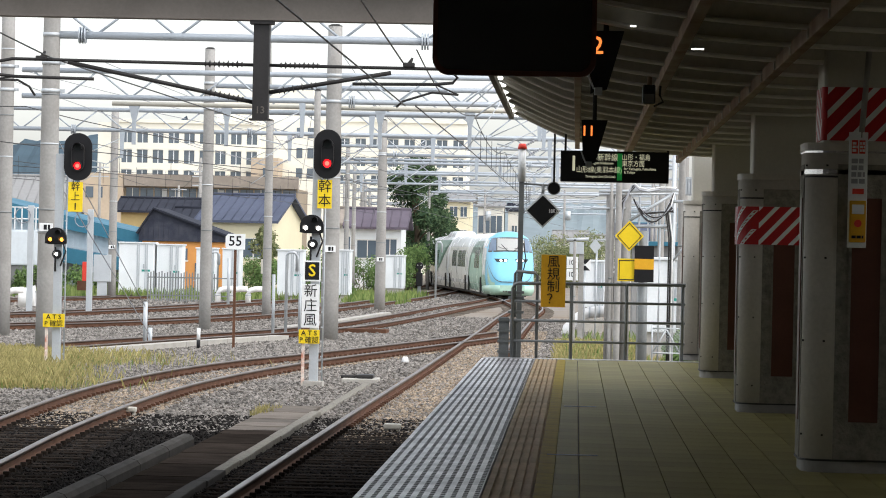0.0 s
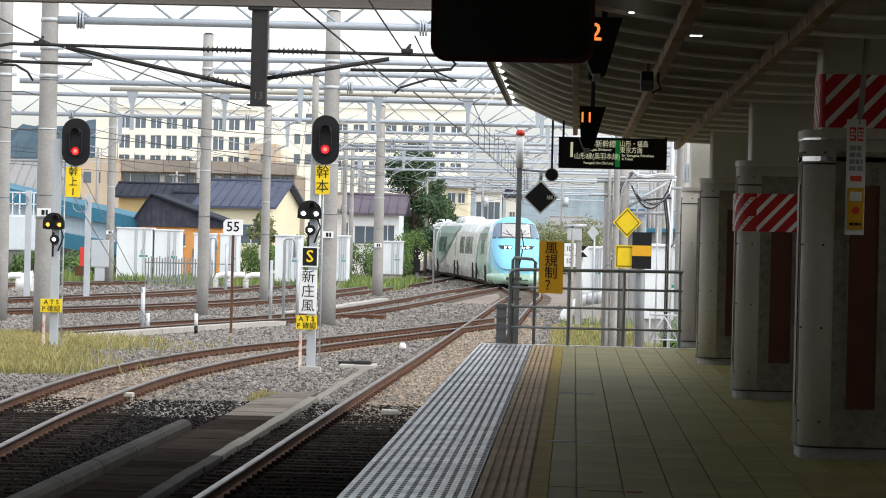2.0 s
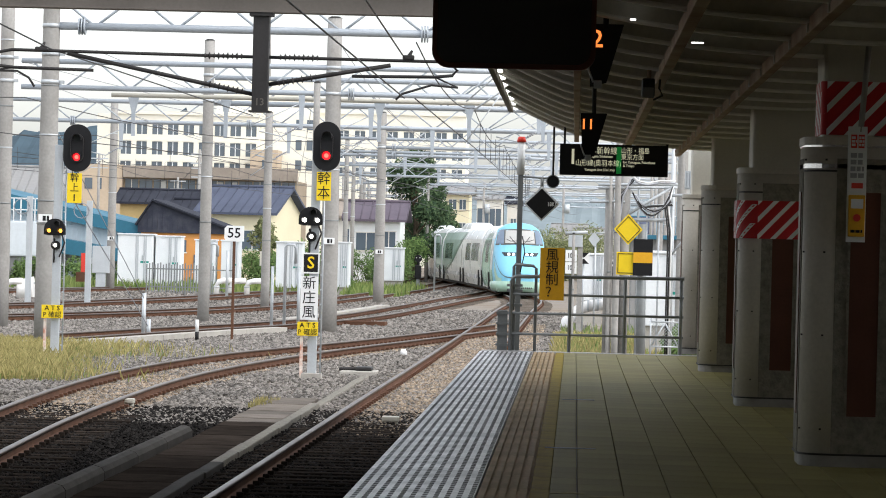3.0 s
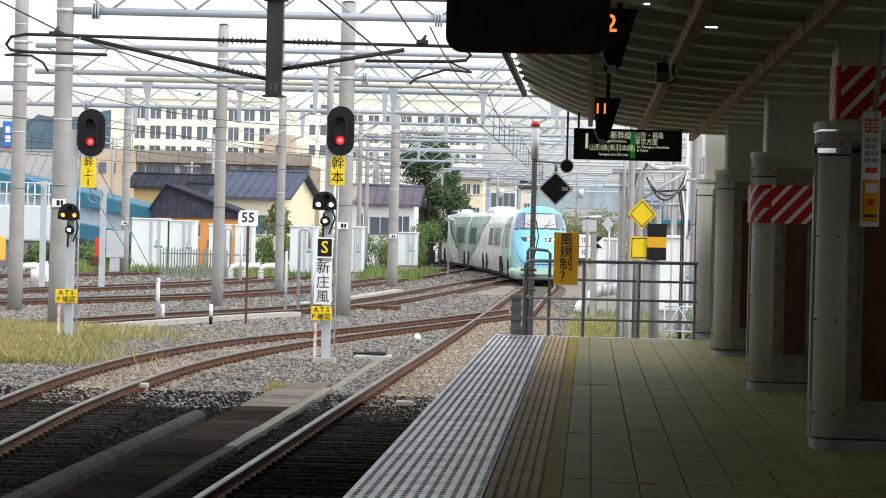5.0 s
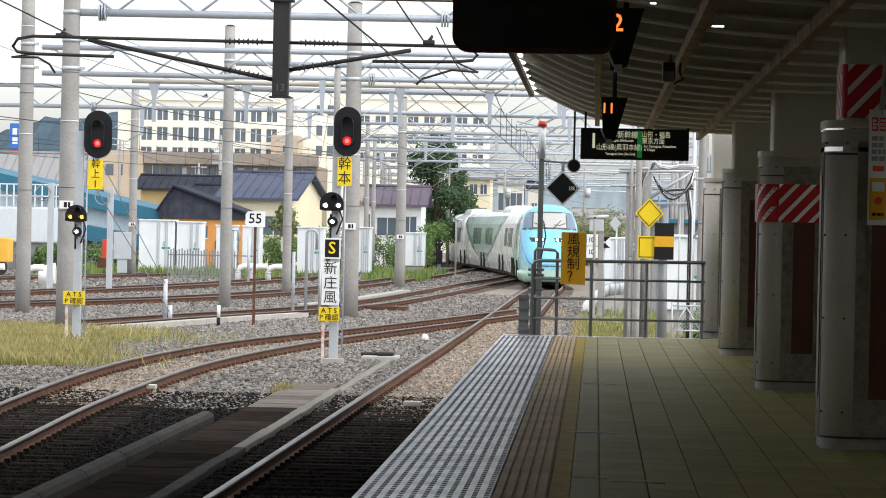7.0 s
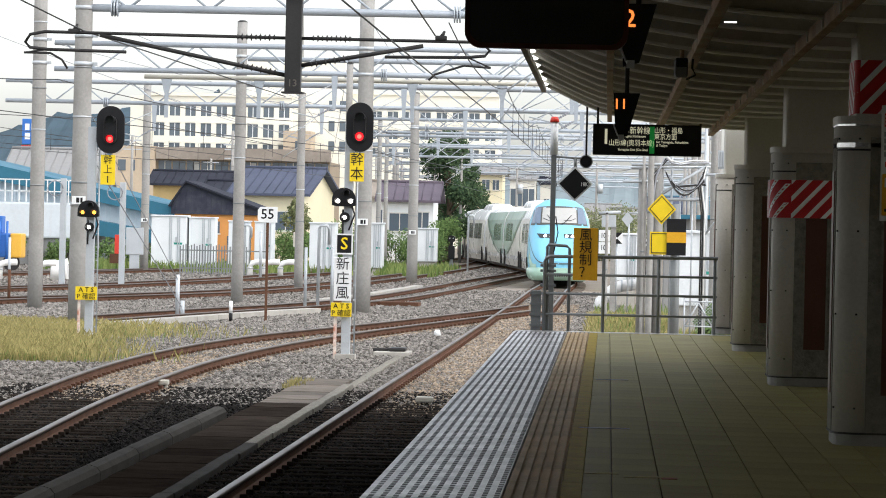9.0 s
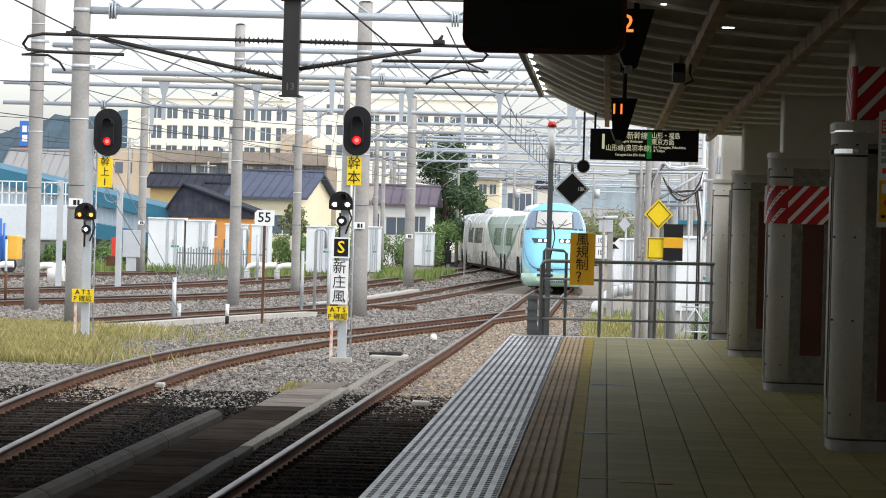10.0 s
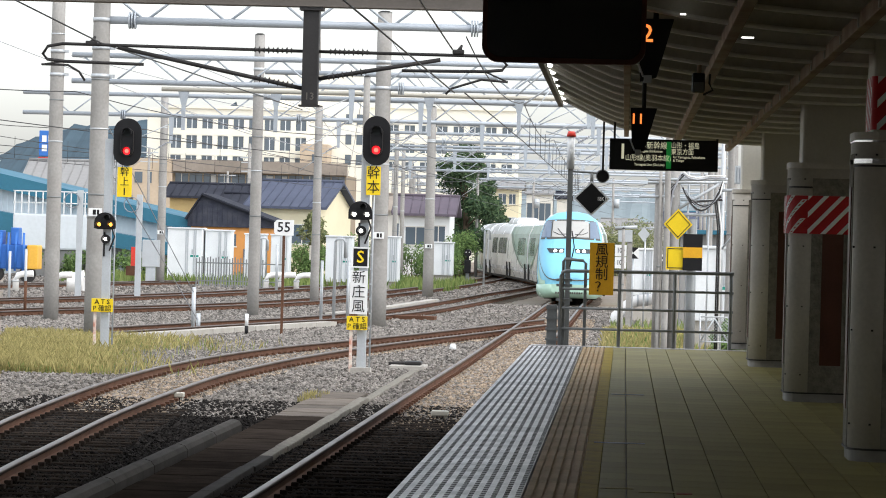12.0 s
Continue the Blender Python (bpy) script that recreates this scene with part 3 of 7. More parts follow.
def build_column(y, band=False, stripes=False, upper_stripes=False):
    c = thing("platform_column", "grey concrete platform column with rounded corners and brown panels", "column", (2.1 + {26.2: 0.055, 36.1: 0.03, 46.2: 0.015}.get(y, 0.0), y + 0.43, 0), "canopy columns", "structure")
    W, r = 0.9, 0.21
    bm = B()
    prism(bm, rounded(W, W, r, 7), 0.1, 2.4, "z")
    for f in bm.faces:
        f.smooth = abs(f.normal.z) < 0.5
    part("shaft", bm, "smooth_concrete", c)
    for sx, sy in ((0, -1), (-1, 0), (1, 0), (0, 1)):
        bm = B()
        if sx == 0:
            y0, y1 = sorted((sy * (W / 2 - 0.03), sy * (W / 2 + 0.006)))
            box(bm, -0.22, 0.22, y0, y1, 0.1, 2.3)
        else:
            x0, x1 = sorted((sx * (W / 2 - 0.03), sx * (W / 2 + 0.006)))
            box(bm, x0, x1, -0.22, 0.22, 0.1, 2.3)
        part("rough_face", bm, "rough_concrete", c, "hammered concrete face")
        bm = B()
        if sx == 0:
            y0, y1 = sorted((sy * (W / 2), sy * (W / 2 + 0.014)))
            box(bm, -0.11, 0.11, y0, y1, 0.38, 2.05, 0.004)
        else:
            x0, x1 = sorted((sx * (W / 2), sx * (W / 2 + 0.014)))
            box(bm, x0, x1, -0.11, 0.11, 0.38, 2.05, 0.004)
        q = part("brown_panel", bm, "panel", c, "dark brown inset panel")
        if sx == 0:
            for k in (-1, 1):
                bm = B()
                box(bm, k * 0.118 - 0.009, k * 0.118 + 0.009, y0 - 0.01 if sy < 0 else y0, y1 + (0.01 if sy > 0 else 0), 0.36, 2.07)
                part("panel_trim", bm, "rough_concrete", q)
    for z0, z1, grow in ((0.085, 0.1, 0.012), (2.2, 2.215, 0.004), (2.4, 2.46, 0.012)):
        bm = B()
        prism(bm, rounded(W + 2 * grow, W + 2 * grow, r + grow, 7), z0, z1, "z")
        part("collar" if z0 < 2.3 else "cap", bm, "dark_steel" if z0 < 2.3 else "smooth_concrete", c)
    bm = B()
    prism(bm, rounded(W - 0.02, W - 0.02, r - 0.01, 7), 0.0, 0.085, "z")
    part("base", bm, "pole", c, "pale base ring")
    bm = B()
    for z in (0.28, 0.98, 1.6, 2.29):
        for sx, sy in ((-0.3, -0.443), (-0.443, -0.3)):
            box(bm, sx - 0.008, sx + 0.008, sy - 0.007, sy + 0.007, z - 0.007, z + 0.007)
    part("form_tie_holes", bm, "dark_steel", c, "dark form tie holes", kind="stuff")
    bm = B()
    prism(bm, rounded(0.66, 0.66, 0.03, 2), 2.46, 3.35, "z")
    part("upper_shaft", bm, "cream", c, "cream painted upper shaft")
    if band:
        for z in (2.385, 2.225):
            bm = B()
            prism(bm, rounded(W + 0.012, W + 0.012, r + 0.006, 7), z, z + 0.035, "z")
            part("steel_band", bm, M["chrome"], c, "shiny stainless band")
    if stripes or upper_stripes:
        size, rr, z0, z1 = (W + 0.05, r, 1.73, 2.12) if stripes else (0.68, 0.04, 2.48, 2.88)
        bm = B()
        prism(bm, rounded(size, size, rr, 7), z0, z1, "z")
        s = part("warning_sleeve", bm, "red", c, "red and white striped warning sleeve")
        bm = B()
        h = size / 2 + 0.003
        step = 0.17
        for k in range(-3, 8):
            a = -size / 2 + k * step
            # slanted white band on the front face
            poly = [(a, z0), (a + 0.055, z0), (a + 0.055 + (z1 - z0) * 0.95, z1), (a + (z1 - z0) * 0.95, z1)]
            clip = clip_x(poly, -size / 2 + rr, size / 2 - rr)
            if len(clip) > 2:
                prism(bm, clip, -h, -h + 0.004, "y")
        # the bands run on round the left corner and the left face
        for k in range(-8, 8):
            strip_round(bm, size, rr, k * step, 0.055, z0, z1)
        part("white_stripes", bm, "white", s, "slanted white stripes")
    return c


def clip_x(poly, lo, hi):
    for lim, sign in ((lo, 1), (hi, -1)):
        out = []
        for i, p in enumerate(poly):
            q = poly[(i + 1) % len(poly)]
            a, b = sign * (p[0] - lim), sign * (q[0] - lim)
            if a >= 0:
                out.append(p)
            if a * b < 0:
                t = a / (a - b)
                out.append((p[0] + (q[0] - p[0]) * t, p[1] + (q[1] - p[1]) * t))
        poly = out
        if not poly:
            break
    return poly


def strip_round(bm, size, r, a, w, z0, z1):
    """A slanted band laid round the front left corner and the left side of a rounded square."""
    h = size / 2 + 0.003
    arc = (r + 0.003) * math.pi / 2

    def at(s, z):
        # s runs leftwards from the front face's left end
        if s < arc:
            t = s / arc * math.pi / 2
            return (-(size / 2 - r) - (r + 0.003) * math.sin(t), -(size / 2 - r) - (r + 0.003) * math.cos(t), z)
        return (-h, -(size / 2 - r) + (s - arc), z)
    n = 10
    for i in range(n):
        za, zb = z0 + (z1 - z0) * i / n, z0 + (z1 - z0) * (i + 1) / n
        sa, sb = a - (za - z0) * 0.95, a - (zb - z0) * 0.95
        if min(sa, sb) < 0 or max(sa, sb) + w > arc + size - 2 * r:
            continue
        bm.faces.new([bm.verts.new(p) for p in (at(sa + w, za), at(sa, za), at(sb, zb), at(sb + w, zb))])


def roof_z(x):
    """The canopy's underside across the platform."""
    pts = [(-1.0, 3.66), (-0.53, 3.44), (-0.1, 3.27), (0.76, 3.13), (1.7, 3.07), (2.5, 3.07), (3.6, 3.2), (5.6, 3.7)]
    return curve_at(pts, x)


def build_canopy():
    c = thing("canopy", "platform canopy of pale curved boards over brown beams", "canopy", kind="structure")
    xs = [-0.96 + 0.2 * k for k in range(33)]
    board = B()
    # one bay: a board that hangs low at its near edge and rises to the far one
    rows = []
    prof = [(0.0, 0.0), (0.14, 0.0), (0.14, 0.02), (0.03, 0.025), (0.03, 0.2), (1.87, 0.2), (1.87, 0.23), (0.0, 0.23)]
    for x in xs:
        z = roof_z(x)
        rows.append([(x, dy, z + dz) for dy, dz in prof])
    loft(board, rows)
    for f in board.faces:
        f.smooth = False
    bmesh.ops.recalc_face_normals(board, faces=board.faces[:])
    board = mesh("ceiling_board", board, "canopy")
    # pale strip painted as the lit lower edge of each board
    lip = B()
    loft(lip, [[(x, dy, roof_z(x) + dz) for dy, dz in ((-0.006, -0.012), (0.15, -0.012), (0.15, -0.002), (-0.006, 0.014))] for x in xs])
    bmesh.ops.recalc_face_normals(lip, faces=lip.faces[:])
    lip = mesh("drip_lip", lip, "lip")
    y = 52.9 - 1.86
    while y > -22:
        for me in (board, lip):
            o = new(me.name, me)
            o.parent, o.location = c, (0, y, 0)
        y -= 1.9
    bm = B()
    rows = [[(x, yy, roof_z(x) + zz) for yy, zz in ((-22, 0.24), (53.1, 0.24), (53.1, 0.34), (-22, 0.34))] for x in xs]
    loft(bm, rows)
    bmesh.ops.recalc_face_normals(bm, faces=bm.faces[:])
    part("roof_sheet", bm, "soffit", c, "dark roof sheet")
    for x, w, d in ((-0.02, 0.07, 0.07), (0.72, 0.085, 0.075), (1.5, 0.075, 0.075)):
        bm = B()
        z = roof_z(x)
        box(bm, x - w / 2, x + w / 2, -22, 52.8, z - d, z + 0.03, 0.008)
        part("roof_beam", bm, "beam", c, "rust-stained brown roof beam")
    y = 52.9 - 1.86
    while y > 18:
        bm = B()
        z = roof_z(1.5)
        box(bm, 1.452, 1.466, y + 0.02, y + 0.085, z - 0.07, z + 0.08)
        part("cleat", bm, "cream", c, "pale board cleat on the beam")
        y -= 1.9
    bm = B()
    box(bm, -1.06, -0.99, -22, 53.1, 3.62, 3.98, 0.01)
    part("fascia", bm, "soffit", c, "dark edge board")
    # no lamps or openings: glowing pieces stand in for daylight along the eave
    bm = B()
    y = 26.0
    while y < 52.8:
        disc_y = rounded(0.06, 0.05, 0.02, 3, -0.94, 3.66)
        prism(bm, disc_y, y, y + 0.12)
        y += 0.85
    part("edge_lights", bm, "gap_light", c, "row of small glowing pieces for daylight along the eave", kind="stuff")
    # two glowing slivers for slits of sky
    for x, y, w in ((0.86, 25.8, 0.09), (0.36, 24.3, 0.04)):
        bm = B()
        prism(bm, rounded(w, 0.01, 0.004, 2, x, roof_z(x) - 0.004), y, y + 0.02)
        part("roof_gap", bm, "gap_light", c, "glowing sliver for daylight through the roof")


def build_shell():
    """Unseen walls and a deck, added to close the place round and above the camera and shape its light."""
    # unseen wall added; its bays let daylight onto the floor and columns
    bm = B()
    for y0, y1, z0, z1 in ((-22, 53, -1.3, 2.1), (-22, 53, 2.62, 8), (-22, 8, 2.1, 2.62), (14, 15, 2.1, 2.62), (21, 22, 2.1, 2.62), (28, 29, 2.1, 2.62), (35, 36, 2.1, 2.62), (42, 53, 2.1, 2.62)):
        box(bm, 5.6, 5.9, y0, y1, z0, z1)
    solid("wall_east", bm, "cream", "unseen cream wall behind the columns with bays opened for light", "wall", kind="structure")
    # unseen wall added behind the camera
    bm = B()
    box(bm, -40, 5.9, -22.4, -22, -1.3, 8)
    solid("wall_south", bm, "soffit", "unseen dark wall added to close the tracks behind", "wall", kind="structure")
    # out-of-view deck added to darken the near tracks and platform
    bm = B()
    box(bm, -40, -5.5, -22, 42, 6.3, 6.8)
    box(bm, -5.5, -1.1, -22, 39.5, 6.3, 6.8)
    solid("overhead_deck", bm, "soffit", "unseen deck added to shade the near tracks", "deck", kind="structure")


# ---- lineside: masts, gantries, signals ----
def build_mast(x, y, top, r0=0.22, r1=0.17, lean=0.0, clamps=(), plate=None, label="grey spun-concrete catenary mast"):
    m = thing("catenary_mast", label, "mast", (x, y, -1.25), "catenary masts")
    bm = B()
    h = top + 1.25
    tube(bm, [(lean * k / 6, 0, h * k / 6) for k in range(7)], r0, 14, r1)
    part("shaft", bm, "pole", m)
    bm = B()
    tube(bm, [(lean, 0, h), (lean, 0, h + 0.02), (lean, 0, h + 0.05)], r1 + 0.012, 14, r1 * 0.6)
    part("cap", bm, "dark_steel", m, "dark pole cap")
    for k, u in enumerate((0.36, 0.52, 0.64, 0.83) if r0 > 0.12 else (0.5,)):
        bm = B()
        rr = r0 + (r1 - r0) * u + 0.008
        tube(bm, [(lean * u, 0, h * u - 0.02), (lean * u, 0, h * u + 0.02)], rr, 14)
        part("band", bm, "galv" if k % 2 else "rail_grey", m, "thin steel strap")
    for z in clamps:
        bm = B()
        zz = z + 1.25
        r = r0 + (r1 - r0) * zz / h + 0.015
        tube(bm, [(lean * zz / h, 0, zz - 0.05), (lean * zz / h, 0, zz + 0.05)], r, 14)
        box(bm, lean * zz / h + r, lean * zz / h + r + 0.12, -0.05, 0.05, zz - 0.04, zz + 0.04)
        part("clamp", bm, "galv", m, "galvanised pole clamp")
    if plate:
        z, text = plate
        bm = B()
        box(bm, -0.17, 0.17, -r0 - 0.03, -r0 - 0.005, z + 1.25 - 0.1, z + 1.25 + 0.1, 0.004)
        q = part("number_plate", bm, "white", m, "white plate with small dark marks")
        bm = B()
        bars(bm, -0.06, 0.1, z + 1.25 - 0.07, z + 1.25 + 0.07, -r0 - 0.032, 1, seed=4, gap=0.1)
        part("marks", bm, "black", q)
    return m


def build_gantry(y, x0, x1, z0=6.15, z1=6.95, pitch=2.05, r=0.085, phase=0.0, flanges=()):
    g = thing("catenary_gantry", "galvanised tubular truss gantry over the tracks", "gantry", (0, y, 0), "catenary gantries")
    for z in (z0, z1):
        bm = B()
        tube(bm, [(x0, 0, z), (x1, 0, z)], r, 10)
        part("chord", bm, "truss", g)
    for x in flanges:
        bm = B()
        for k in (-0.07, 0.0, 0.07):
            tube(bm, [(x + k - 0.018, 0, z0), (x + k + 0.018, 0, z0)], r + 0.11, 14)
        part("flange", bm, "truss", g, "bolted pipe flange")
    x = x0 + phase
    while x < x1 - pitch:
        for a, b in ((x, x + pitch / 2), (x + pitch, x + pitch / 2)):
            bm = B()
            tube(bm, [(a, 0, z1), (b, 0, z0)], r * 0.36, 6)
            part("brace", bm, "truss", g)
        x += pitch
    return g


def build_wire(name, label, pts, r, sag=0.0, material="wire"):
    bm = B()
    line = []
    for a, b in zip(pts, pts[1:]):
        a, b = Vector(a), Vector(b)
        for k in range(9):
            u = k / 8
            p = a.lerp(b, u)
            p.z -= sag * 4 * u * (1 - u)
            if not line or (p - line[-1]).length > 1e-4:
                line.append(p)
    tube(bm, line, r, 5)
    return solid(name, bm, material, label, "wire", group="overhead wires")


def insulator(bm, a, b, n=9, r=0.07):
    """A ribbed rod: sheds on one core, as one turned piece."""
    a, b = Vector(a), Vector(b)
    d = (b - a).normalized()
    up = Vector((0, 1, 0))
    u = d.cross(up).normalized()
    v = u.cross(d)
    rings = []
    for k in range(n):
        big = r * (1.0 if k % 2 else 0.75)
        for t, rad in ((0.2, 0.025), (0.4, big), (0.62, big * 0.5), (0.8, 0.025)):
            p = a.lerp(b, (k + t) / n)
            rings.append([p + (u * math.cos(q) + v * math.sin(q)) * rad for q in [2 * math.pi * m / 10 for m in range(10)]])
    loft(bm, rings)
    bmesh.ops.recalc_face_normals(bm, faces=bm.faces[:])
    return bm


def build_drop_post():
    """The near portal: a dark beam with a hanging post and two insulated brackets."""
    y = 59.2
    g = thing("portal_beam", "dark brown steel portal beam spanning the tracks", "beam", (0, y, 0))
    bm = B()
    prism(bm, [(-0.2, 5.44), (0.2, 5.44), (0.2, 5.48), (0.02, 5.48), (0.02, 6.0), (0.2, 6.0), (0.2, 6.04), (-0.2, 6.04), (-0.2, 6.0), (-0.02, 6.0), (-0.02, 5.48), (-0.2, 5.48)], -22, 8, "x")
    part("girder", bm, "gantry_beam", g)
    for x in (-22, 8):
        bm = B()
        box(bm, x - 0.15, x + 0.15, -0.15, 0.15, -1.25, 6.0, 0.01)
        part("leg", bm, "gantry_beam", g)
    p = thing("drop_post", "black hanging catenary post with two insulated bracket arms", "post", (-5.4, y, 0))
    bm = B()
    box(bm, -0.135, 0.135, -0.13, 0.13, 3.78, 5.44, 0.01)
    q = part("post", bm, "dark_steel", p)
    bm = B()
    box(bm, -0.18, 0.18, -0.17, 0.17, 3.75, 3.78)
    part("end_plate", bm, "dark_steel", q)
    bm = B()
    box(bm, -0.2, 0.2, -0.18, 0.18, 5.38, 5.44)
    part("end_plate", bm, "dark_steel", q)
    wording("numerals", "13", 0.17, 0, -0.134, 3.92, "gantry_beam", q)
    for s, far in ((1, 3.25), (-1, 4.5)):
        bm = B()
        tube(bm, [(s * 0.14, 0, 4.69), (s * (far - 0.25), 0, 4.68 if s > 0 else 4.72), (s * far, 0, 4.62 if s > 0 else 4.67),
                  (s * (far + 0.08), 0, 4.54), (s * far, 0, 4.45), (s * (far - 0.3), 0, 4.42), (s * 1.55 if s > 0 else s * 2.85, 0, 4.4)], 0.028, 8)
        part("top_tube", bm, "dark_steel", p)
        bm = B()
        tube(bm, [(s * 0.14, 0, 4.23 if s > 0 else 4.06), (s * 2.2 if s > 0 else s * 3.3, 0, 4.6 if s > 0 else 4.68)], 0.036, 8)
        part("strut", bm, "dark_steel", p)
        bm = B()
        insulator(bm, (s * 0.3, 0, 4.695), (s * 1.0, 0, 4.695))
        part("insulator", bm, "dark_steel", p, "dark ribbed insulator")
        bm = B()
        z = 4.25 if s > 0 else 4.1
        insulator(bm, (s * 0.28, 0, z), (s * 0.98, 0, z + 0.13))
        part("insulator", bm, "dark_steel", p, "dark ribbed insulator")
        bm = B()
        e = far - 0.85 if s > 0 else far - 0.55
        tube(bm, [(s * (far + 0.1), 0, 4.25 if s > 0 else 4.36), (s * (far - 0.35), 0, 4.28 if s > 0 else 4.36), (s * e, 0, 4.12 if s > 0 else 4.25), (s * (e - 0.1), 0, 4.02 if s > 0 else 4.1)], 0.02, 7)
        tube(bm, [(s * (far - 0.3), 0, 4.42), (s * (far + 0.1), 0, 4.25 if s > 0 else 4.36)], 0.016, 6)
        part("steady_arm", bm, "dark_steel", p)
        bm = B()
        box(bm, s * (far - 0.75) - 0.1, s * (far - 0.75) + 0.1, -0.05, 0.05, 4.7, 4.78, 0.02)
        tube(bm, [(s * (far - 0.75), 0, 4.74), (s * (far - 0.75) + 0.06, 0, 4.86)], 0.05, 6, 0.02)
        part("wire_clamp", bm, "dark_steel", p)


def lamp_lens(parent, x, y, z, r, material, hood=True):
    bm = B()
    disc(bm, x, y - 0.012, y, z, r)
    q = part("lens", bm, material, parent)
    if hood:
        bm = B()
        ring = []
        for k in range(11):
            a = radians(-20 + 220 * k / 10)
            ring.append(((x + (r + 0.025) * math.cos(a), z + (r + 0.025) * math.sin(a))))
        inner = [(x + (px - x) * 0.85, z + (pz - z) * 0.85) for px, pz in reversed(ring)]
        prism(bm, ring + inner, y - 0.16, y)
        part("hood", bm, "black", q)


def build_signal(x, y, label, head, tag, tag_text, shunt, lamp, plates):
    s = thing("railway_signal", label, "signal", (x, y, -1.2))
    g = 1.2
    hx, hz0, hz1, hw = head
    bm = B()
    box(bm, -0.09, 0.09, -0.09, 0.09, 0, hz0 + g + 0.6, 0.008)
    part("post", bm, "galv", s)
    bm = B()
    box(bm, -0.2, 0.2, -0.2, 0.2, 0, 0.12, 0.01)
    part("footing", bm, "concrete", s)
    bm = B()
    prism(bm, rounded(hw, hz1 - hz0, hw / 2 - 0.005, 10, hx, (hz0 + hz1) / 2 + g), -0.22, -0.16)
    h = part("backboard", bm, "black", s, "black oval backboard")
    bm = B()
    prism(bm, rounded(hw * 0.42, (hz1 - hz0) * 0.55, hw * 0.2, 8, hx, (hz0 + hz1) / 2 + g), -0.28, -0.21)
    part("lamp_case", bm, "black", h)
    bm = B()
    box(bm, hx - 0.1, hx + 0.1, -0.17, -0.02, hz0 + g + 0.2, hz1 + g - 0.25, 0.02)
    part("housing", bm, "black", h)
    cz = (hz0 + hz1) / 2 + g
    lamp_lens(h, hx, -0.285, cz + (hz1 - hz0) * 0.2, 0.085, "glass_dark")
    lamp_lens(h, hx, -0.285, cz - (hz1 - hz0) * 0.19, 0.085, "red_lamp")
    bm = B()
    disc(bm, hx, -0.304, -0.298, cz - (hz1 - hz0) * 0.19, 0.045)
    part("lamp_centre", bm, "hot_red", h, "glowing lamp centre")
    bm = B()
    loop = rounded(hw * 0.46, (hz1 - hz0) * 0.59, hw * 0.22, 8, hx, cz)
    edge = rounded(hw * 0.42, (hz1 - hz0) * 0.55, hw * 0.2, 8, hx, cz)
    for k in range(len(loop)):
        q = (k + 1) % len(loop)
        prism(bm, [loop[k], loop[q], edge[q], edge[k]], -0.3, -0.22)
    part("case_rim", bm, "dark_steel", h, "grey rim of the lamp case")
    tx0, tx1, tz0, tz1 = tag
    bm = B()
    box(bm, tx0, tx1, -0.19, -0.165, tz0 + g, tz1 + g, 0.004)
    q = part("name_plate", bm, "yellow", s, "yellow plate with black lettering")
    n = len(tag_text)
    for i, ch in enumerate(tag_text):
        wording("letter", ch, (tz1 - tz0) / n * 0.98, (tx0 + tx1) / 2, -0.193, tz1 + g - (tz1 - tz0) * (i + 0.5) / n, "black", q, 0.95)
    sx, sz = shunt
    bm = B()
    r = 0.24
    prism(bm, [(sx + r * math.cos(radians(a)), sz + g + r * math.sin(radians(a))) for a in range(0, 181, 15)] + [(sx - r, sz + g - 0.12), (sx - r + 0.1, sz + g - 0.14), (sx + r - 0.1, sz + g - 0.14), (sx + r, sz + g - 0.12)], -0.26, -0.12)
    q = part("shunt_head", bm, "black", s, "black shunting signal head")
    for dx, dz, m in ((-0.12, -0.03, lamp), (0.14, -0.03, lamp), (0.06, 0.13, "glass_dark")):
        lamp_lens(q, sx + dx, -0.265, sz + g + dz, 0.043, m)
    bm = B()
    tube(bm, [(sx + 0.02, -0.2, sz + g - 0.36), (sx + 0.02, -0.1, sz + g - 0.36)], 0.105, 14)
    q = part("marker_lamp", bm, "black", s, "round repeater lamp")
    lamp_lens(q, sx + 0.02, -0.205, sz + g - 0.36, 0.04, "white_lamp")
    bm = B()
    tube(bm, [(sx + 0.15, -0.15, sz + g - 0.1), (sx + 0.22, -0.16, sz + g - 0.3), (sx + 0.1, -0.12, sz + g - 0.62)], 0.018, 6)
    tube(bm, [(sx - 0.02, -0.12, sz + g - 0.2), (sx - 0.02, -0.12, sz + g - 0.75)], 0.02, 6)
    part("cable", bm, "dark_steel", s)
    for x0, x1, z0, z1, m, rows, tm in plates:
        bm = B()
        box(bm, x0, x1, -0.2, -0.175, z0 + g, z1 + g, 0.004)
        q = part("plate", bm, m, s)
        if m == "black":
            for a, b, c, d in ((x0 - 0.03, x0, z0 - 0.03, z1 + 0.03), (x1, x1 + 0.03, z0 - 0.03, z1 + 0.03), (x0, x1, z1, z1 + 0.03), (x0, x1, z0 - 0.03, z0)):
                bm = B()
                box(bm, a, b, -0.2, -0.178, c + g, d + g)
                part("plate_edge", bm, "white", q, "white plate edge")
        for i, row in enumerate(rows):
            hgt = (z1 - z0) / len(rows)
            wording("letter", row, hgt * (0.95 if len(row) == 1 else 1.0), (x0 + x1) / 2, -0.204, z1 + g - hgt * (i + 0.5), tm, q, 1.0)
    bm = B()
    box(bm, -0.24, -0.18, -0.16, -0.12, 0.0, 0.95)
    part("striped_stake", bm, M["stake"], s, "rusty red and white stake")
    bm = B()
    z = 0.3
    while z < hz0 + g:
        box(bm, 0.13, 0.17, -0.02, 0.02, z, z + 0.03)
        z += 0.3
